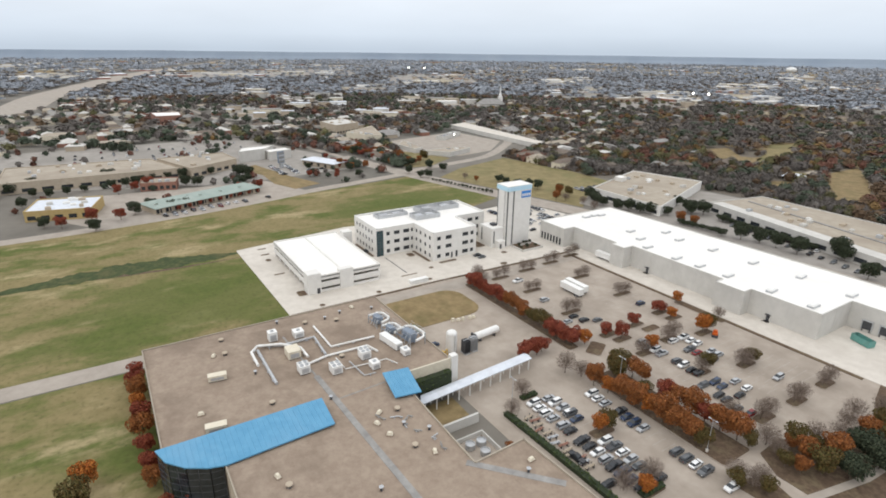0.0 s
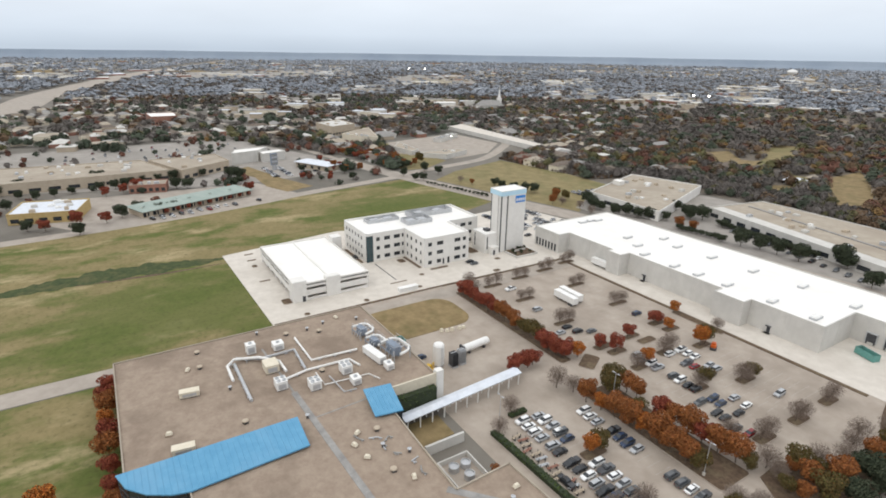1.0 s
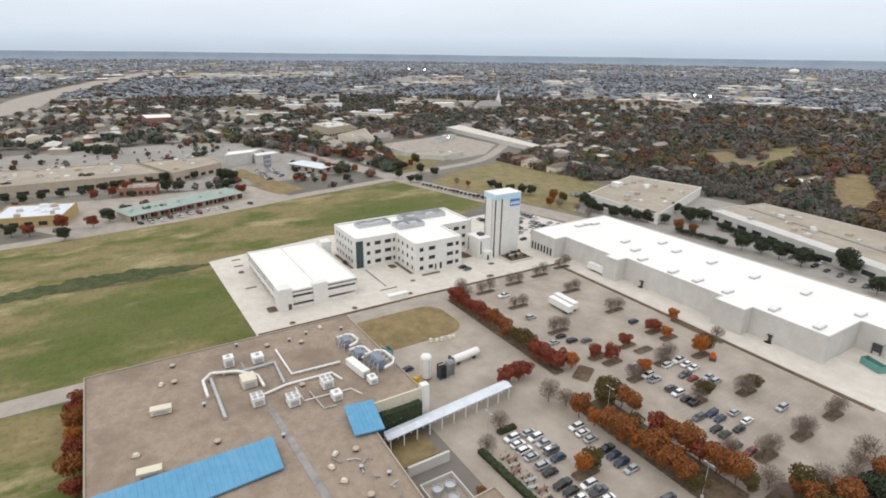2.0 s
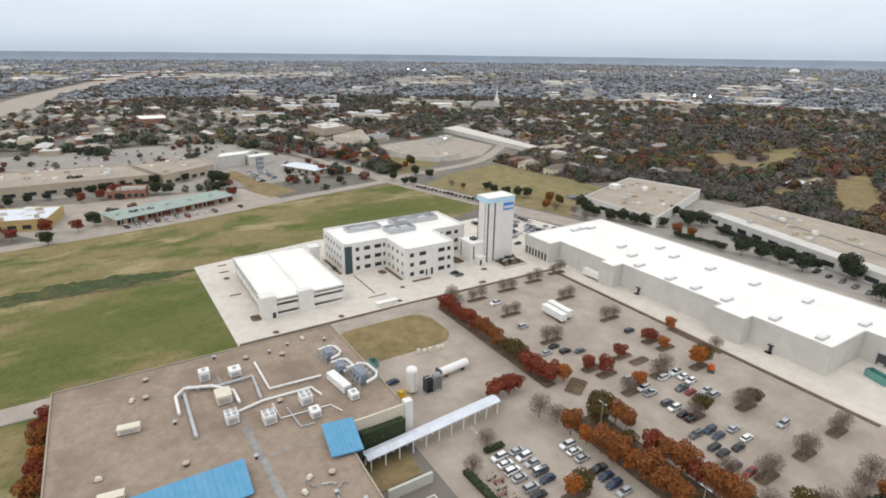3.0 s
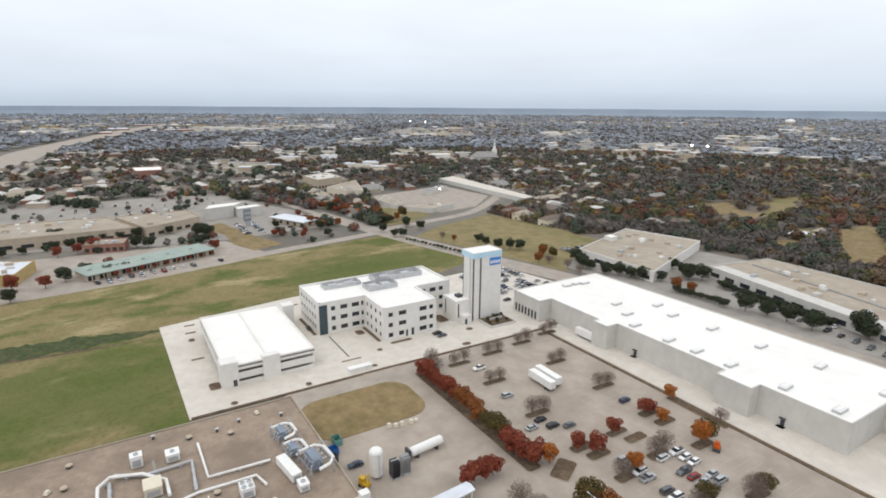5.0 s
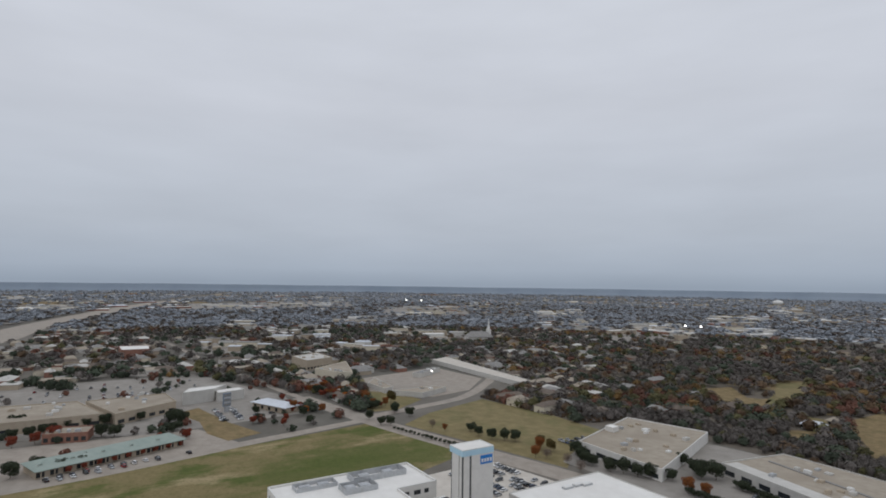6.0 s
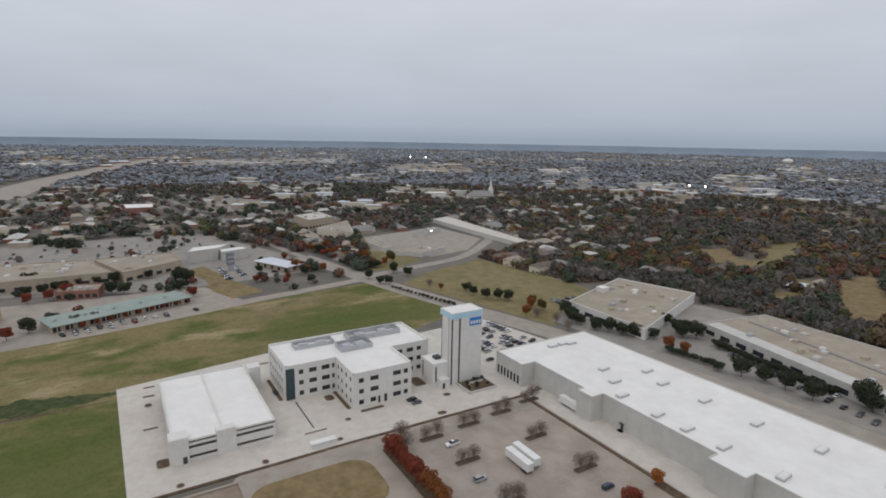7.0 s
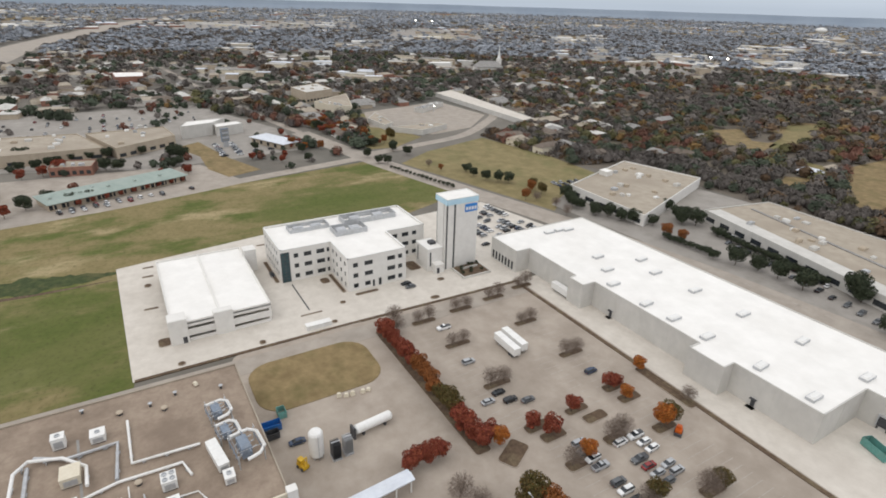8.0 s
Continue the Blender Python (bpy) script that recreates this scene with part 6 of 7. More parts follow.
for k in range(46):
    park_car(-272 + (k % 12) * 3.1, 62 + (k // 12) * 10.5 + park.uniform(-0.5, 0.5), 10, None, None, 0.09) if not (k % 12 < 9 and k // 12 > 1) else None

# ---------------------------------------------------------------- neighbouring buildings
def block(name, label, category, corners, h, wall, roof, parapet=0.5, units=0, windows=0, seed=0, base=0.05, sides=None):
    """Flat-roofed building on four corners (counter-clockwise), with parapet, rooftop units and window bands on chosen sides."""
    rng = random.Random(seed)
    t = thing(name, label, category)
    part("wall", Shape().prism(corners, base, h - 0.3), M[wall], t)
    part("roof", Shape().prism(corners, h - 0.3, h - 0.05), M[roof], t)
    for p, q in zip(corners, corners[1:] + corners[:1]):
        d = (Vector(q) - Vector(p)).normalized()
        nn, m = Vector((d.y, -d.x)) * 0.07, Vector((-d.y, d.x)) * 0.4
        P, Q = Vector(p) + nn, Vector(q) + nn
        part("parapet", Shape().prism([tuple(P), tuple(Q), tuple(Q + m), tuple(P + m)], h - 0.5, h + parapet), M[wall], t)
    c0, c1, c3 = Vector(corners[0]), Vector(corners[1]), Vector(corners[3])
    for k in range(units):
        u, v = rng.uniform(0.08, 0.92), rng.uniform(0.12, 0.88)
        p = c0 + (c1 - c0) * u + (c3 - c0) * v
        a, b, z = rng.uniform(0.8, 1.7), rng.uniform(0.8, 1.9), rng.uniform(0.7, 1.5)
        part("roof_unit", Shape().box(p.x - a, p.y - b, h - 0.05, p.x + a, p.y + b, h + z).box(p.x - a * 0.6, p.y - b * 0.6, h + z, p.x + a * 0.6, p.y + b * 0.6, h + z + 0.2), M[rng.choice(["whwall", "whitemetal", "steel", "tanwall"])], t)
    for i in (sides if sides is not None else range(len(corners))):
        p, q = Vector(corners[i]), Vector(corners[(i + 1) % len(corners)])
        d = q - p
        nn = Vector((d.y, -d.x)).normalized()
        for k in range(windows):
            f0, f1 = (k + 0.2) / windows, (k + 0.8) / windows
            a, b = p + d * f0 + nn * 0.003, p + d * f1 + nn * 0.003
            part("window", Shape().prism([tuple(a), tuple(a + nn * 0.08), tuple(b + nn * 0.08), tuple(b)], 1.0, min(3.2, h - 0.9)), M["glass"], t)
    return t


block("depot_building", "white flat-roofed depot with a dusty tan roof", "depot", [(-78.5, 216.7), (-25.6, 216.2), (-54.5, 297), (-102, 284)], 5.5, "whitewall", "tanroof", 0.6, 16, 5, 1, sides=[0, 3])
block("roof_house", "small white stair house on the depot roof", "depot", [(-88, 248), (-82, 248), (-83, 254), (-89, 254)], 8.0, "whitewall", "whiteroof", 0.2, 0, 0, 1, 5.45)
block("depot_building", "long pale depot with a dusty tan roof", "depot", [(-18, 251), (130, 216.5), (132, 286), (-10.4, 293)], 5.5, "whwall", "tanroof", 0.4, 30, 16, 2, sides=[0])
structure("trim_depot_ridge", strip([(-8, 274.5), (58.5, 258.2), (131, 241)], 1.4, 5.4, 5.85), M["greyroof"], "dark ridge strip along the depot roof", "ridge")
structure("trim_depot_roof_edge", strip([(-16, 255.5), (130, 221.5)], 8, 5.4, 5.52), M["whwall"], "pale roof margin of the depot", "roof")


def gable(name, label, a, b, width, eave, ridge, wall, roof, posts=0, group=""):
    """Long building with a pitched sheet roof between two ridge ends."""
    t = thing(name, label, "building", group=group)
    A, B = Vector(a), Vector(b)
    d = (B - A).normalized()
    n = Vector((-d.y, d.x)) * width / 2
    i = Vector((-d.y, d.x)) * (width / 2 - 1.5)
    part("wall", Shape().prism([tuple(A + d - i), tuple(B - d - i), tuple(B - d + i), tuple(A + d + i)], 0.05, eave), M[wall], t)
    s = Shape()
    h = min(width * 0.35, (B - A).length * 0.2)
    s.v += [(*(A - n), eave), (*(B - n), eave), (*(B + n), eave), (*(A + n), eave), (*(A + d * h), ridge), (*(B - d * h), ridge)]
    s.v += [(*(A - n), eave - 0.3), (*(B - n), eave - 0.3), (*(B + n), eave - 0.3), (*(A + n), eave - 0.3)]
    s.f += [(0, 1, 5, 4), (2, 3, 4, 5), (3, 0, 4), (1, 2, 5), (9, 8, 7, 6), (0, 6, 7, 1), (1, 7, 8, 2), (2, 8, 9, 3), (3, 9, 6, 0)]
    part("roof", s, M[roof], t)
    for k in range(posts):
        p = A - n * 0.94 + (B - A) * (k + 0.5) / posts
        part("post", Shape().box(p.x - 0.2, p.y - 0.2, 0.05, p.x + 0.2, p.y + 0.2, eave - 0.3), M["tanwall"], t)
        f = A - i + (B - A) * (k + 0.5) / posts
        e = d * 1.6
        m = Vector((d.y, -d.x))
        part("shop_window", Shape().prism([tuple(f - e + m * 0.003), tuple(f - e + m * 0.08), tuple(f + e + m * 0.08), tuple(f + e + m * 0.003)], 0.6, 2.9), M["glass"], t)
    return t


# the shops: front faces the field
gable("shop_row", "long shop row with a pale green metal roof", (-176.5, -34), (-201.5, 31), 20, 3.8, 6.6, "tanwall", "greenmetal", 13)
for k in range(5):
    f = 0.12 + 0.19 * k
    x, y = -172 - 25 * f - 1.5, -34 + 65 * f - 3
    t_ = thing("dormer", "small white dormer gable on the shop roof", "dormer", pose(x + 3, y, 4.2, 0, 0, 21))
    part("face", Shape().box(-0.8, -0.9, 0, 0.6, 0.9, 1.2), M["whitewall"], t_)
    part("roof", Shape().prism([(-1.2, -1.1), (0.8, -1.1), (0.8, 1.1), (-1.2, 1.1)], 1.2, 1.7, [(-1.2, -0.1), (0.8, -0.1), (0.8, 0.1), (-1.2, 0.1)]), M["greenmetal"], t_)
block("store", "ochre-walled store with a grey roof", "shop", [(-187, -91), (-180, -60), (-206, -54), (-214, -86)], 5.5, "yellowwall", "canopy", 0.5, 10, 5, 3, sides=[0])
block("restaurant", "red brick restaurant with pale bands", "shop", [(-232, -33), (-227, -12), (-242, -9), (-248, -31)], 5, "brick", "tanroof", 0.5, 4, 6, 4, sides=[0])
block("mall_wing", "wide low mall wing with a dusty tan roof", "shop", [(-262, -110), (-262.8, -4.4), (-311, -20), (-318, -110)], 7, "tanwall", "tanroof", 0.5, 22, 10, 5, sides=[0])
block("mall_wing", "low mall wing with a reddish tan roof", "shop", [(-258, 2), (-281, 38), (-313, 34), (-309, -15)], 7, "tanwall", "tanroof", 0.5, 10, 6, 6, sides=[0])
block("store", "white flat-roofed store beside the mall", "shop", [(-299, 44), (-305, 66), (-320, 78), (-316, 50)], 9, "whwall", "whiteroof", 0.3, 0, 0, 7)
block("store", "lower white store joined to the big one", "shop", [(-298, 68), (-304, 88), (-314, 86), (-310, 68)], 7, "whwall", "whiteroof", 0.3, 0, 0, 8)
gable("petrol_station", "low station building with a pale grey roof", (-273, 92), (-240, 108), 16, 4.4, 6.0, "tanwall", "canopy", 5)
block("school", "tan hall with a pale roof", "school", [(-412, 172), (-426, 204), (-470, 202), (-452, 168)], 10, "tanwall", "whwall", 0.5, 6, 8, 9, sides=[0])
block("school", "cream building with dark windows", "school", [(-345, 176), (-335, 190), (-405, 211), (-372, 167)], 8, "cream", "tanroof", 0.5, 6, 8, 10, sides=[0, 1])
block("storage_wall", "low pale storage building", "storage", [(-262, 193), (-241, 211), (-253, 240), (-262, 236)], 4, "whwall", "tanroof", 0.2, 3, 0, 11)
block("storage_wall", "low pale storage building", "storage", [(-300, 190), (-270, 192), (-276, 202), (-322, 206)], 4, "whwall", "tanroof", 0.2, 3, 0, 12)
block("storage_wall", "low pale storage building", "storage", [(-330, 250), (-322, 255), (-345, 290), (-352, 286)], 4, "whwall", "greyroof", 0.2, 3, 0, 13)
block("trailer_shed", "long low shed with a pale grey roof", "shed", [(-237, 310), (-239, 324), (-412, 340), (-400, 313)], 4.2, "whwall", "concrete", 0.2, 0, 0, 14)
block("brick_hall", "brown brick hall with a bright white roof", "hall", [(-586, 12), (-586, 40), (-625, 42), (-630, 10)], 10, "brick", "whiteroof", 0.4, 0, 7, 15, sides=[0])
gable("church", "church with a grey-green roof", (-590, 488), (-575, 528), 24, 7, 15, "whitewall", "greyroof", 5)
t_ = thing("church_steeple", "thin white church steeple", "steeple", pose(-600, 540, 0))
part("tower", Shape().box(-3, -3, 0, 3, 3, 16), M["whitewall"], t_)
part("spire", Shape().turned([(2.8, 16), (1.4, 22), (0.1, 36)], 8), M["whitemetal"], t_)
t_ = thing("pylon_sign", "tall grey pylon sign by the side street", "sign", pose(-264, 68, 0, 0, 0, 15))
part("post", Shape().box(-1.0, -1.4, 0, 1.0, 1.4, 4), M["steel"], t_)
part("board", Shape().box(-0.9, -2.6, 4, 0.9, 2.6, 13), M["bluesteel"], t_)
for k in range(5):
    part("panel", Shape().box(0.903, -2.3, 4.6 + 1.6 * k, 0.98, 2.3, 5.8 + 1.6 * k), M[("greyroof", "steel")[k % 2]], t_)
t_ = thing("water_tower", "pale water tower with a round tank", "water tower", pose(-1025, 2286, 0))
part("tank", Shape().turned([(3, 22), (16, 27), (19, 33), (15, 39), (4, 42)], 24), M["whitemetal"], t_)
part("stem", Shape().turned([(7, 0), (4.5, 4), (3.2, 22.5)], 16), M["whitemetal"], t_)

glow = bpy.data.materials.new("lit_floodlight")
glow.use_nodes = True
glow.node_tree.nodes["Principled BSDF"].inputs["Emission Color"].default_value = (1, 0.95, 0.85, 1)
glow.node_tree.nodes["Principled BSDF"].inputs["Emission Strength"].default_value = 12
for x, y, z, r in ((-2126, 1190, 12, 5.5), (-2060, 1235, 12, 4.5), (-549, 994.5, 12, 2.2), (-520, 1003, 12, 2.0), (-320.8, 266.1, 6, 0.8)):
    t_ = thing("floodlight", "lit floodlight on a distant mast", "lamp", pose(x, y, 0))
    part("mast", Shape().tube([(0, 0, 0), (0, 0, z)], 0.25, 6), M["steel"], t_)
    part("lamp_head", Shape().turned([(r * 0.3, z - r * 0.6), (r, z), (r * 0.3, z + r * 0.6)], 12), glow, t_)


# ---------------------------------------------------------------- houses and woods to the horizon
def inside(x, y, poly):
    hit, n = np.zeros(len(x), bool), len(poly)
    for i in range(n):
        (x0, y0), (x1, y1) = poly[i], poly[(i + 1) % n]
        with np.errstate(divide="ignore", invalid="ignore"):
            cross = ((y0 > y) != (y1 > y)) & (x < (x1 - x0) * (y - y0) / (y1 - y0 + 1e-12) + x0)
        hit ^= cross
    return hit


def near_line(x, y, pts, w):
    hit = np.zeros(len(x), bool)
    for (x0, y0), (x1, y1) in zip(pts[:-1], pts[1:]):
        dx, dy = x1 - x0, y1 - y0
        t = np.clip(((x - x0) * dx + (y - y0) * dy) / (dx * dx + dy * dy), 0, 1)
        hit |= (x - x0 - t * dx) ** 2 + (y - y0 - t * dy) ** 2 < w * w
    return hit


FREEWAY = [(-560, -330), (-818, -161), (-1194, -107), (-2114, 113), (-3509, 582), (-4800, 1000)]
CLEAR = [
    [(-180, -430), (220, -430), (220, 300), (-20, 305), (-115, 290), (-125, 262), (-215, 252), (-240, 330), (-420, 345), (-410, 300), (-350, 300), (-345, 200), (-300, 186), (-225, 160), (-190, 150), (-215, 118), (-330, 118), (-440, 60), (-425, -140), (-180, -140)],
    [(-345, 205), (-285, 185), (-205, 160), (-228, 262), (-262, 300), (-420, 345), (-380, 298)],
    [(-345, 160), (-330, 195), (-420, 215), (-475, 205), (-455, 165)],
    [(-640, 5), (-580, 5), (-580, 45), (-640, 45)],
    [(-620, 480), (-560, 480), (-560, 560), (-620, 560)],
]


MEADOWS = [(-142, 620, 22, 9), (-312, 632, 40, 14), (55, 400, 20, 9), (-250, 470, 12, 6)]
# outlines of the open grass in the woods
GLADES = [
    [(-106, 402), (-89, 411), (-100, 456), (-116, 447), (-150, 482), (-158, 449)],
    [(-84, 431), (-86, 460), (-107, 520), (-130, 575), (-140, 540), (-112, 480), (-98, 440)],
    [(-37, 350), (-19, 343), (-21, 366), (-33, 382), (-46, 368)],
    [(-8, 362), (12, 346), (24, 350), (0, 420), (-36, 484), (-37, 434)],
    [(-62, 420), (-40, 384), (-26, 384), (-36, 420)],
]


LOTS = [
    [(-630, 685), (-599, 800), (-858, 1061), (-841, 853)],
    [(-443, 650), (-403, 828), (-662, 1170), (-734, 974)],
    [(-539, 1040), (-509, 1245), (-834, 1772), (-838, 1530)],
    [(-1006, 1011), (-950, 1134), (-1259, 1438), (-1301, 1269)],
    [(-1099, 586), (-1105, 860), (-1641, 1178), (-1711, 874)],
    [(-656, 378), (-632, 468), (-768, 544), (-793, 443)],
    [(-573, 405), (-577, 490), (-717, 584), (-706, 485)],
    [(-660, 201), (-665, 292), (-801, 336), (-808, 238)],
    [(-790, 190), (-775, 331), (-917, 383), (-930, 220)],
    [(-911, 183), (-903, 224), (-1069, 260), (-1077, 213)],
    [(-1611, 157), (-1694, 763), (-2445, 1018), (-2213, 270)],
    [(-1704, -206), (-1712, -87), (-2152, -115), (-2131, -253)],
    [(-775, 1750), (-748, 1913), (-1138, 2731), (-1159, 2508)],
    [(-432, 940), (-378, 1011), (-472, 1191), (-530, 1097)],
    [(-944, 393), (-926, 492), (-1139, 590), (-1157, 470)],
    [(-588, 93), (-588, 182), (-703, 211), (-745, 114)],
    [(-513, 244), (-501, 313), (-616, 359), (-625, 285)],
]


def allowed(x, y, gap=6):
    ok = ~near_line(x, y, MAIN[15:], 8 + gap) & ~near_line(x, y, MAIN[:17], gap) & ~near_line(x, y, FREEWAY, 40 + gap)
    for c in CLEAR:
        ok &= ~inside(x, y, c)
    for c in GLADES:
        ok &= ~inside(x, y, c)
    for c in LOTS:
        ok &= ~inside(x, y, c) | (rg.random(len(x)) < 0.22)
    for mx, my, a, b in MEADOWS:
        ok &= ((x - mx) / a) ** 2 + ((y - my) / b) ** 2 > 1
    return ok


rg = np.random.default_rng(77)


def patch(x, y, s, seed):
    """Slowly varying value 0..1 over the plan."""
    a = np.random.default_rng(seed).uniform(0, 6.28, 6)
    return 0.5 + 0.17 * (np.sin(x / s + a[0] + 1.3 * np.sin(y / s * 0.7 + a[1])) + np.sin(y / s * 1.2 + a[2] + 1.1 * np.sin(x / s * 0.6 + a[3])) + np.sin((x - y) / s * 0.8 + a[4]))


def scatter(n, r0, r1, a0=-20, a1=118, power=1.0):
    """Points in a sector of the plan seen from the yard, between two ranges."""
    r = (r0 ** (2 - power) + (r1 ** (2 - power) - r0 ** (2 - power)) * rg.random(n)) ** (1 / (2 - power))
    a = np.radians(rg.uniform(a0, a1, n))
    return 140 - r * np.sin(a), -10 + r * np.cos(a)


def crowns(name, label, x, y, rad, k, clump, mat, z0=0.3, lift=0.0, flat=0.95, bare=False):
    """Many tree crowns, one mesh: a lumpy inner mass each, wrapped in loose leaf clumps; every crown has a brightness of its own."""
    n, sides = len(x), 7
    d = rg.normal(size=(n, k, 3))
    d /= np.linalg.norm(d, axis=2, keepdims=True)
    d[:, :, 2] = np.abs(d[:, :, 2]) * 1.25 - 0.35
    # three to five boughs swell each crown
    bough = rg.normal(size=(n, 4, 3))
    bough /= np.linalg.norm(bough, axis=2, keepdims=True)
    swell = np.max(np.einsum("nki,nbi->nkb", d, bough), axis=2)[:, :, None]
    f = 0.5 + 0.38 * np.clip(swell, 0, 1) ** 2 + 0.3 * rg.random((n, k, 1))
    mid = np.stack([x, y, rad * 0.62 + z0], 1)[:, None, :]
    c = mid + d * f * rad[:, None, None] * np.array([1, 1, flat])
    nn = d + rg.normal(size=d.shape) * 0.4 + np.array([0, 0, lift])
    nn /= np.linalg.norm(nn, axis=2, keepdims=True)
    u = np.cross(nn, rg.normal(size=d.shape))
    u /= np.linalg.norm(u, axis=2, keepdims=True)
    v = np.cross(nn, u)
    a = (rad[:, None, None] * clump * (0.6 + 0.8 * rg.random((n, k, 1))))
    u, v = (u * a * 1.7, v * a * 0.3) if bare else (u * a, v * a * 0.8)
    q = nn * a * 0.3
    P = np.stack([c - u - q, c - 0.2 * u - v, c + u * 0.9 - 0.4 * v - q, c + 0.5 * u + v], 2).reshape(-1, 3)
    Q = np.arange(len(P), dtype=np.int32)
    # the inner mass
    ang = np.arange(sides) * 2 * math.pi / sides
    rings = []
    for r_, z_ in ((0.45, -0.6), (0.58, -0.1), (0.42, 0.34), (0.1, 0.55)):
        w = (0.8 if bare else 1.0) * r_ * (0.85 + 0.3 * rg.random((n, sides)))
        rings.append(np.stack([w * np.cos(ang), w * np.sin(ang), z_ * flat * (0.85 + 0.3 * rg.random((n, sides)))], 2))
    core = (np.concatenate(rings, 1) * rad[:, None, None] + mid).reshape(-1, 3)
    one = np.array([[i * sides + j, i * sides + (j + 1) % sides, (i + 1) * sides + (j + 1) % sides, (i + 1) * sides + j] for i in range(3) for j in range(sides)])
    idx = (one[None] + (np.arange(n) * 4 * sides)[:, None, None]).reshape(-1) + len(P)
    value = rg.uniform(0.7, 1.3, n) if k > 12 else rg.uniform(0.85, 1.15, n)
    value = np.concatenate([np.repeat(value, 4 * k), np.repeat(value, 4 * sides)])
    P, Q = np.concatenate([P, core]), np.concatenate([Q, idx.astype(np.int32)])
    m = len(Q) // 4
    me = bpy.data.meshes.new(name)
    me.vertices.add(len(P))
    me.vertices.foreach_set("co", P.astype(np.float32).ravel())
    me.loops.add(4 * m)
    me.loops.foreach_set("vertex_index", Q)
    me.polygons.add(m)
    me.polygons.foreach_set("loop_start", np.arange(0, 4 * m, 4, dtype=np.int32))
    me.attributes.new("crown_value", "FLOAT", "POINT").data.foreach_set("value", value.astype(np.float32))
    me.materials.append(mat)
    me.update(calc_edges=True)
    return tagged(new(name, me), label, "trees", kind="stuff")


def tint(name, c, spread=0.06):
    """Foliage of nearly one colour, each crown lighter or darker as a whole."""
    m = leaves(name, [tuple(v * f for v in c) for f in (1 - spread, 1 + spread * 0.5, 1 - spread * 0.4, 1 + spread)], vary=0.06)
    n, l = m.node_tree.nodes, m.node_tree.links
    at, hs = n.new("ShaderNodeAttribute"), n.new("ShaderNodeHueSaturation")
    at.attribute_name = "crown_value"
    bs = n["Principled BSDF"]
    l.new(bs.inputs["Base Color"].links[0].from_socket, hs.inputs["Color"])
    l.new(at.outputs["Fac"], hs.inputs["Value"])
    l.new(hs.outputs[0], bs.inputs["Base Color"])
    return m


FAR = {
    "grey": (tint("bare_wood_twigs", (0.155, 0.138, 0.124)), "leafless grey-brown woodland"),
    "ash": (tint("pale_bare_twigs", (0.165, 0.145, 0.124)), "pale leafless woodland"),
    "umber": (tint("dark_bare_twigs", (0.13, 0.115, 0.104)), "dark leafless woodland"),
    "brown": (tint("brown_wood_leaves", (0.118, 0.078, 0.048)), "brown autumn woodland"),
    "rust": (tint("rust_wood_leaves", (0.145, 0.070, 0.050)), "rust-red autumn trees in the woodland"),
    "gold": (tint("gold_wood_leaves", (0.19, 0.118, 0.048)), "yellow-orange autumn trees in the woodland"),
    "olive": (tint("olive_wood_leaves", (0.105, 0.098, 0.046)), "olive half-turned trees in the woodland"),
    "green": (tint("evergreen_wood_leaves", (0.066, 0.08, 0.055)), "dark evergreen trees in the woodland"),
    # blue-grey distance haze is put into these last two base colours
    "hazy": (tint("hazed_blue_twigs", (0.25, 0.268, 0.294)), "distant slate-grey winter woodland"),
    "hazy_pale": (tint("hazed_pale_twigs", (0.31, 0.33, 0.36)), "distant pale grey winter woodland"),
}


def wood(name, n, r0, r1, rad, k, clump, weights, a0, a1, gaps=0.12, power=1.0):
    """Scattered trees of several kinds, thinner where the clearings lie."""
    x, y = scatter(n, r0, r1, a0, a1, power)
    p = patch(x, y, 60 if r1 < 900 else 210, 3)
    ok = allowed(x, y, 3) & (rg.random(n) < np.clip((p - 0.18) * 3.0, gaps, 1))
    x, y = x[ok], y[ok]
    names = list(weights)
    # neighbours tend to be of one kind
    v = 0.5 * patch(x, y, 24 if r1 < 700 else 48, 8) + 0.4 * patch(x, y, 9, 21) + 0.55 * rg.random(len(x))
    rank = np.argsort(np.argsort(v)) / max(1, len(x) - 1)
    w = np.array([weights[s] for s in names], float)
    pick = np.searchsorted(np.cumsum(w / w.sum())[:-1], rank)
    for i, s in enumerate(names):
        sel = pick == i
        if sel.sum():
            crowns(name, FAR[s][1], x[sel], y[sel], rad * rg.uniform(0.55, 1.35, sel.sum()), k, clump, FAR[s][0], lift=0.9 if r1 < 700 else (1.6 if r1 < 1200 else 3.5), flat=0.85 if r1 < 700 else (0.7 if r1 < 1200 else 0.42), z0=0.3 if r1 < 700 else 1.3, bare=s in ("grey", "ash", "umber"))


NORTH, WEST = (-8, 57), (57, 114)
wood("woodland", 3300, 285, 560, 4.6, 100, 0.16, {"umber": 2.6, "grey": 3.4, "green": 2.6, "brown": 2.0, "olive": 1.9, "gold": 0.7, "rust": 1.2}, *NORTH, 0.4, 0.5)
wood("woodland", 7000, 560, 1100, 5.2, 36, 0.25, {"umber": 2.4, "green": 2.4, "grey": 4, "ash": 0.8, "brown": 1.8, "olive": 1.2, "gold": 0.5, "rust": 0.7}, *NORTH, 0.3, 0.6)
# beyond 1100 m most crowns take the haze-tinted colours
wood("woodland", 12000, 1100, 2300, 8.0, 12, 0.34, {"grey": 1.6, "hazy": 6, "umber": 1.6, "hazy_pale": 1.5}, *NORTH, 0.3, 0.7)
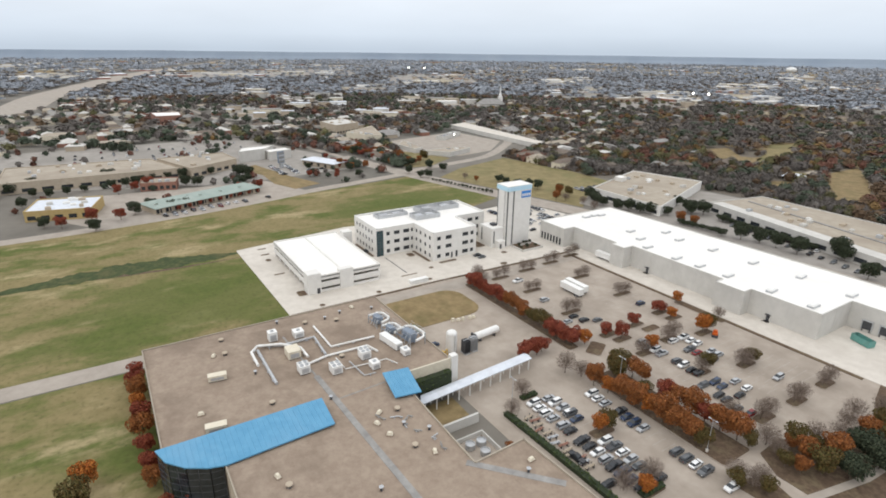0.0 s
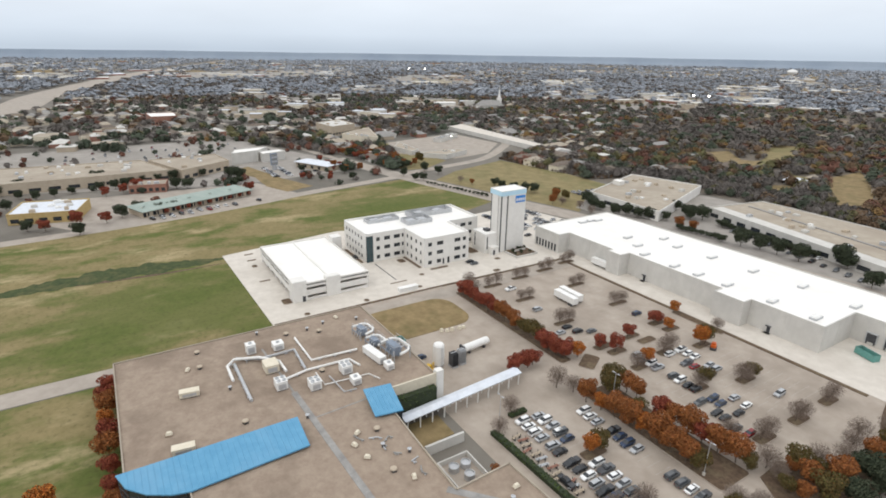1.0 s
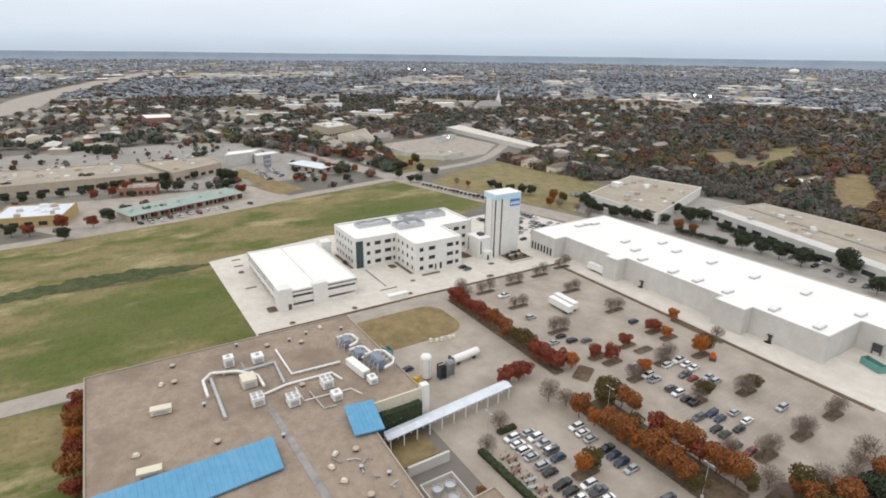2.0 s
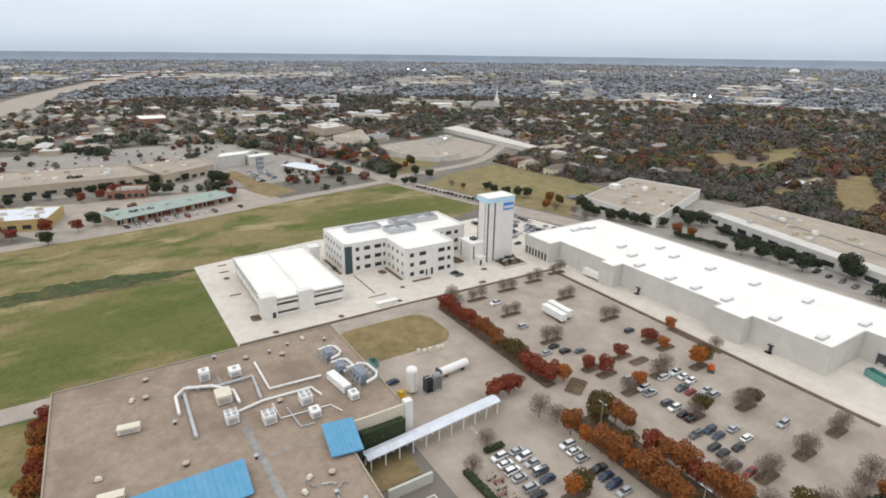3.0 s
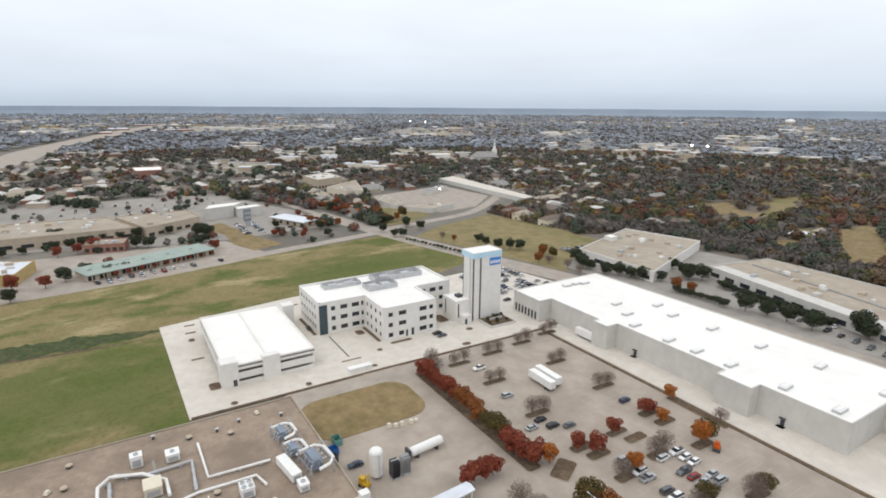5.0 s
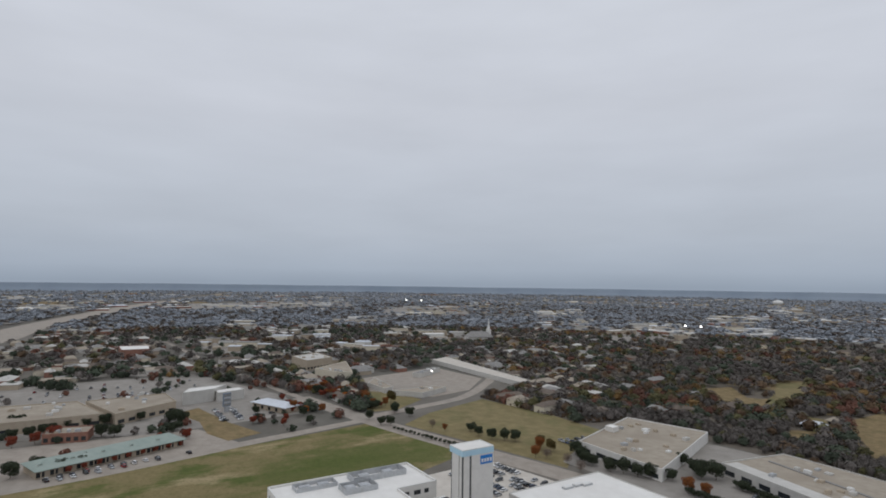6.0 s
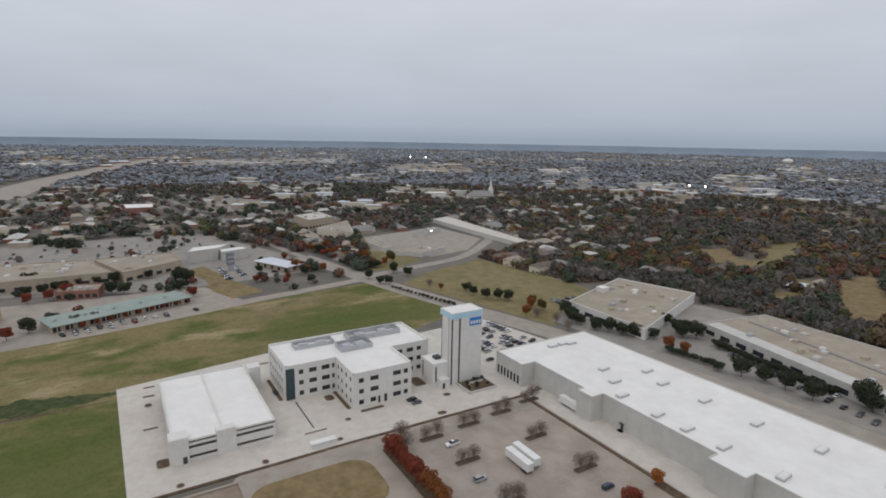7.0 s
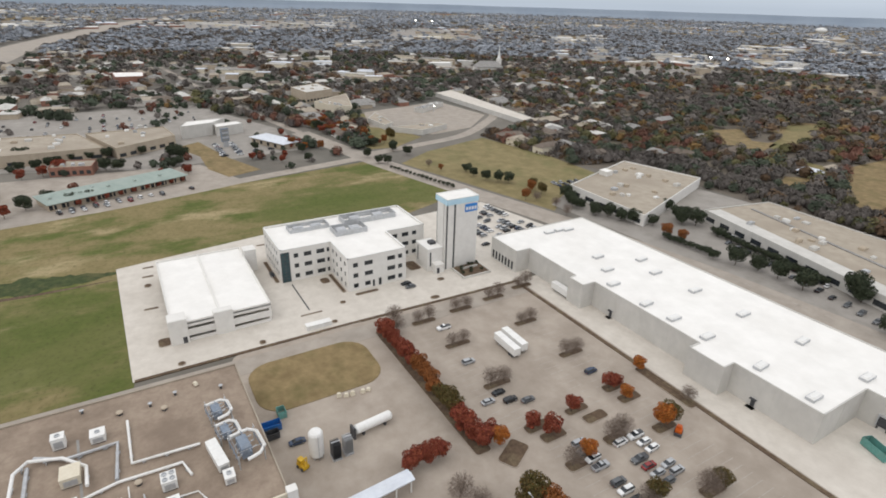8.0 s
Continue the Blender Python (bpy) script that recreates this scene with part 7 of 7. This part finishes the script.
wood("woodland", 1150, 300, 560, 4.8, 90, 0.17, {"green": 4.6, "umber": 1.5, "grey": 2.0, "olive": 1.0, "brown": 1.2, "rust": 1.2}, *WEST, 0.45, 0.5)
wood("woodland", 5200, 560, 1100, 5.8, 34, 0.25, {"green": 3.2, "umber": 2.6, "grey": 4.0, "olive": 0.8, "brown": 1.8, "rust": 0.5}, *WEST, 0.25, 0.6)
wood("woodland", 9000, 1100, 2300, 8.0, 12, 0.34, {"hazy": 6, "umber": 1.8, "grey": 1.8, "hazy_pale": 1.2}, *WEST, 0.25, 0.7)
wood("woodland", 14000, 2300, 4780, 12.0, 6, 0.42, {"hazy": 3, "hazy_pale": 2}, -14, 116, 0.2, 0.8)

# clumps of trees between the far shops
def grove(kind, spots, size, each=3):
    px = np.repeat([p[0] for p in spots], each) + rg.normal(size=each * len(spots)) * size * 0.9
    py = np.repeat([p[1] for p in spots], each) + rg.normal(size=each * len(spots)) * size * 0.9
    crowns("verge_trees", FAR[kind][1].replace("in the woodland", "between the shops"), px, py, size * rg.uniform(0.7, 1.2, len(px)), 90, 0.17, FAR[kind][0])


grove("green", [(-485, -36), (-478, -18), (-492, -11), (-514, 6), (-496, 25), (-450, 13), (-490, 40), (-521, 58), (-438, -62), (-420, -49), (-407, -35), (-485, -76), (-569, 111), (-538, 131), (-552, 159), (-544, 184), (-551, -75), (-524, -51)], 5.2)
grove("rust", [(-435, 35), (-439, 82), (-331, 135), (-325, 148), (-347, 160), (-310, 168), (-318, 158), (-335, 172)], 3.6)
grove("gold", [(-430, 106), (-421, 128), (-397, 149), (-440, 50)], 3.4)
grove("green", [(-270, 146), (-262, 148), (-254, 149), (-246, 151), (-241, 154)], 2.6, 2)

# trees of the shop car parks and verges
tx, ty = rg.uniform(-450, -190, 260), rg.uniform(-140, 170, 260)
free = ~near_line(tx, ty, MAIN, 10)
for foot in ([(-258, -115), (-258, 0), (-312, -16), (-322, -115)], [(-254, 0), (-277, 42), (-317, 38), (-313, -19)], [(-295, 40), (-300, 92), (-324, 92), (-320, 44)], [(-277, 88), (-236, 104), (-240, 120), (-280, 104)], [(-168, -40), (-196, 40), (-214, 34), (-190, -44)], [(-182, -95), (-176, -56), (-210, -50), (-220, -90)], [(-160, -200), (-165, -27), (-186, 62), (-196, 138), (-150, 138), (-140, -200)]):
    free &= ~inside(tx, ty, foot)
free &= rg.random(260) < np.clip((patch(tx, ty, 28, 12) - 0.25) * 3, 0.1, 1)
tx, ty = tx[free], ty[free]
kind = rg.choice(3, len(tx), p=[0.5, 0.28, 0.22])
for i, s_ in enumerate(("green", "rust", "grey")):
    crowns("verge_trees", FAR[s_][1].replace("in the woodland", "on the shop verges").replace("woodland", "trees on the shop verges"), tx[kind == i], ty[kind == i], rg.uniform(1.8, 3.6, (kind == i).sum()), 40, 0.3, FAR[s_][0])

# thicket along the creek behind the depots, and low brush beside the plot
CREEK = np.array([(-222, 262), (-180, 292), (-140, 308), (-100, 322), (-55, 318), (-20, 325), (10, 326), (60, 318), (170, 316)], float)
bx = rg.uniform(-222, 165, 1300)
by = np.interp(bx, CREEK[:, 0], CREEK[:, 1]) + rg.normal(size=1300) * 7.5
keep_ = ~inside(bx, by, [(-118, 282), (-60, 302), (-12, 300), (135, 292), (135, 210), (-118, 210)])
for share, kind_, text in ((0.62, "grey", "dense grey leafless thicket along the creek"), (0.3, "umber", "dark leafless thicket along the creek"), (0.08, "olive", "olive bushes in the creek thicket")):
    sel = keep_ & (rg.random(1300) < share)
    crowns("thicket", text, bx[sel], by[sel], rg.uniform(2.0, 3.8, sel.sum()), 110, 0.13, FAR[kind_][0], bare=kind_ != "olive")
bx = rg.uniform(-220, -118, 1100)
by = np.interp(bx, [-220, -154, -113], [252, 258, 271]) + rg.random(1100) * np.interp(bx, [-220, -190, -118], [4, 28, 34])
for k_, kind_, text in ((0, "brown", "low brown brush beside the plot"), (1, "grey", "low grey brush beside the plot")):
    crowns("thicket", text, bx[k_::2], by[k_::2], rg.uniform(0.8, 1.6, len(bx[k_::2])), 36, 0.2, FAR[kind_][0], bare=True)


def houses(name, label, n, r0, r1, size, flat_share, a0, a1, walls, roofs, keep=0.5, power=1.0, single=0):
    """Scattered far houses and halls with pitched or flat roofs, in one mesh."""
    x, y = scatter(n, r0, r1, a0, a1, power)
    ok = allowed(x, y, 12)
    ok &= rg.random(n) < np.clip((0.82 - patch(x, y, 60 if r1 < 900 else 210, 3)) * 2.2, 0.1, 1) * keep * 2
    v, f, mi = [], [], []
    for cx, cy in zip(x[ok], y[ok]):
        l, w, h = size * rg.uniform(0.7, 1.6), size * rg.uniform(0.5, 0.9), rg.uniform(3, 5)
        a = math.radians(rg.choice([0, 90]) + rg.uniform(-12, 12))
        c, s = math.cos(a), math.sin(a)
        k = len(v)
        flat_top = rg.random() < flat_share
        wall, roof_i = int(rg.integers(walls)), walls + int(rg.integers(roofs))
        pts = [(-l, -w), (l, -w), (l, w), (-l, w)]
        if math.hypot(cx - 140, cy + 10) < single:
            t = thing("house", "low %s with a %s roof among trees" % (("hall" if flat_top else "house"), ("grey", "brown", "tan", "pale", "blue-grey", "white")[roof_i - walls]), "house", pose(cx, cy, 0, 0, 0, math.degrees(a)), "suburban houses")
            part("wall", Shape().prism(pts, 0, h), M[("tanwall", "brick", "whwall", "cream")[wall]], t)
            top = Shape().prism([(-l - 0.4, -w - 0.4), (l + 0.4, -w - 0.4), (l + 0.4, w + 0.4), (-l - 0.4, w + 0.4)], h + 0.002, h + (0.4 if flat_top else 2.6), None if flat_top else [(-l * 0.6, -0.1), (l * 0.6, -0.1), (l * 0.6, 0.1), (-l * 0.6, 0.1)])
            part("roof", top, M[("greyroof", "brownroof", "tanroof", "whwall", "canopy", "whiteroof")[roof_i - walls]], t)
            continue
        for z in (0, h):
            v += [(cx + c * px - s * py, cy + s * px + c * py, z) for px, py in pts]
        f += [(k + i, k + (i + 1) % 4, k + 4 + (i + 1) % 4, k + 4 + i) for i in range(4)]
        mi += [wall] * 4
        if flat_top:
            f.append((k + 4, k + 5, k + 6, k + 7))
            mi.append(roof_i)
        else:
            v += [(cx + c * px - s * py, cy + s * px + c * py, h + 2.4) for px, py in ((-l * 0.6, 0), (l * 0.6, 0))]
            f += [(k + 4, k + 5, k + 9, k + 8), (k + 6, k + 7, k + 8, k + 9), (k + 7, k + 4, k + 8), (k + 5, k + 6, k + 9)]
            mi += [roof_i] * 4
    me = bpy.data.meshes.new(name)
    me.from_pydata(v, [], f)
    for m in ("tanwall", "brick", "whwall", "cream")[:walls]:
        me.materials.append(M[m])
    for m in ("greyroof", "brownroof", "tanroof", "whwall", "canopy", "whiteroof")[:roofs]:
        me.materials.append(M[m])
    me.polygons.foreach_set("material_index", mi)
    me.update()
    tagged(new(name, me), label, "houses", kind="stuff")


houses("far_houses", "scattered brick and tan houses among trees", 200, 400, 1000, 7.5, 0.1, 2, 57, 4, 2, 0.3, single=600)
houses("far_houses", "rows of suburban houses and low shops", 1100, 420, 1500, 8.0, 0.4, 42, 108, 4, 4, 0.6, single=600)
houses("far_houses", "distant pale roofs across the suburb", 1100, 1300, 2600, 12, 0.5, -5, 110, 4, 5, 0.3)
houses("far_halls", "distant pale commercial halls", 300, 1130, 1600, 24, 1.0, 16, 48, 4, 6, 0.6)
houses("far_halls", "distant pale halls near the horizon", 520, 1700, 4400, 34, 1.0, -5, 112, 4, 6, 0.5)


def clearings(name, label, n, r0, r1, size, a0, a1, mat, z):
    x, y = scatter(n, r0, r1, a0, a1)
    ok = allowed(x, y, 30)
    for dx, dy in ((1, 0), (-1, 0), (0, 1), (0, -1)):
        ok &= ~inside(x + dx * size * 2, y + dy * size * 2, CLEAR[0]) & ~inside(x + dx * size * 2, y + dy * size * 2, [(-222, 240), (-60, 260), (160, 290), (160, 340), (-230, 345)])
    s = Shape()
    for i, (cx, cy) in enumerate(zip(x[ok], y[ok])):
        k = 9
        ph = rg.uniform(0, 6.28)
        rr = size * rg.uniform(0.5, 1.4)
        s.quad(*[(cx + rr * rg.uniform(0.7, 1.2) * 1.6 * math.cos(6.283 * j / k), cy + rr * rg.uniform(0.7, 1.2) * math.sin(6.283 * j / k), z + 0.0015 * i) for j in range(k)])
    tagged(new(name, s.data(name, mat)), label, "ground", kind="structure")


clearings("ground_clearings", "dry tan clearings and lawns among the trees", 60, 330, 1000, 20, 2, 70, M["drygrass"], 0.06)
clearings("pavement_far", "pale far car parks and roads", 90, 380, 1500, 26, 42, 108, M["greypave"], 0.17)
clearings("pavement_far_halls", "pale paved lots round the distant halls", 60, 1050, 2300, 60, 0, 50, M["greypave"], 0.32)
clearings("ground_far_fields", "pale distant fields", 90, 1800, 4700, 130, -10, 112, M["drygrass"], 0.42)


for i, c_ in enumerate(GLADES):
    flat("ground_glade", c_, 0.2, M["plot"] if i in (1, 4) else M["drygrass"], "rough tan grass glade in the woods", "field")
structure("road_glade", strip(smooth([(-146, 740), (-132, 688), (-113, 591), (-104, 540), (-84, 470)], 4), 5, 0.0, 0.26), M["road"], "pale dirt track among the trees", "road")
for i, (mx, my, a_, b_) in enumerate(MEADOWS):
    flat("ground_meadow", [(mx + a_ * rg.uniform(0.9, 1.1) * math.cos(2 * math.pi * j / 18), my + b_ * rg.uniform(0.88, 1.12) * math.sin(2 * math.pi * j / 18)) for j in range(18)], 0.6 + 0.01 * i, M["drygrass"], "tan grassy clearing in the woods", "field")
for c_ in LOTS:
    flat("pavement_far_lot", c_, 0.2, M["greypave"], "pale paved lots round distant halls", "car park")
    P_ = [Vector(p) for p in c_]
    reach = (sum(P_, Vector((0, 0))) / 4 - Vector((140, -10))).length
    for j in range(9 if reach < 1400 else 12):
        u_, v_ = rg.uniform(0.06, 0.94), rg.uniform(0.1, 0.9)
        h_c = (P_[0] * (1 - u_) + P_[1] * u_) * (1 - v_) + (P_[3] * (1 - u_) + P_[2] * u_) * v_
        l_, w_, h_ = rg.uniform(0.006, 0.018) * reach, rg.uniform(0.005, 0.01) * reach, rg.uniform(5, 9)
        t_ = thing("far_hall", "distant flat-roofed commercial hall with pale walls", "hall", pose(h_c.x, h_c.y, 0.1, 0, 0, rg.uniform(45, 75)), "distant halls")
        part("wall", Shape().box(-l_, -w_, 0, l_, w_, h_), M[("whwall", "tanwall", "cream", "whitewall")[int(rg.integers(4))]], t_)
        part("roof", Shape().box(-l_ - 0.3, -w_ - 0.3, h_, l_ + 0.3, w_ + 0.3, h_ + 0.4), M[("whwall", "tanroof", "whiteroof", "canopy", "greyroof")[int(rg.integers(5))]], t_)
gable("farm_house", "low white house in a woodland clearing", (-46, 386), (-32, 389), 11, 3, 5.2, "whitewall", "canopy", 3)
gable("farm_house", "low tan house in a woodland clearing", (-40, 412), (-28, 408), 10, 3, 5.2, "tanwall", "tanroof", 3)


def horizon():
    """Added blue-grey ring at the ground's end, raised to close the camera's view."""
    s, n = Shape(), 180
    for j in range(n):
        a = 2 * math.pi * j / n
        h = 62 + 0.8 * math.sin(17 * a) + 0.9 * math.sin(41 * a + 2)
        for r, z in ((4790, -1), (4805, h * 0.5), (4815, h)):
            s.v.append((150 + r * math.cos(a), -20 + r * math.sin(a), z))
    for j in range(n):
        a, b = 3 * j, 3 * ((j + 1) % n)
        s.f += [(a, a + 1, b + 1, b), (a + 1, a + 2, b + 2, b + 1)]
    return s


# distance haze painted as the backdrop's own blue-grey colour
M["hazy_band"] = material("painted_distance_haze", (0.29, 0.345, 0.415), (0.34, 0.395, 0.465), 0.004, 1.0, bump=0.0, spec=0.0)
structure("backdrop", horizon(), M["hazy_band"], "low blue-grey wooded rise on the horizon", "backdrop")
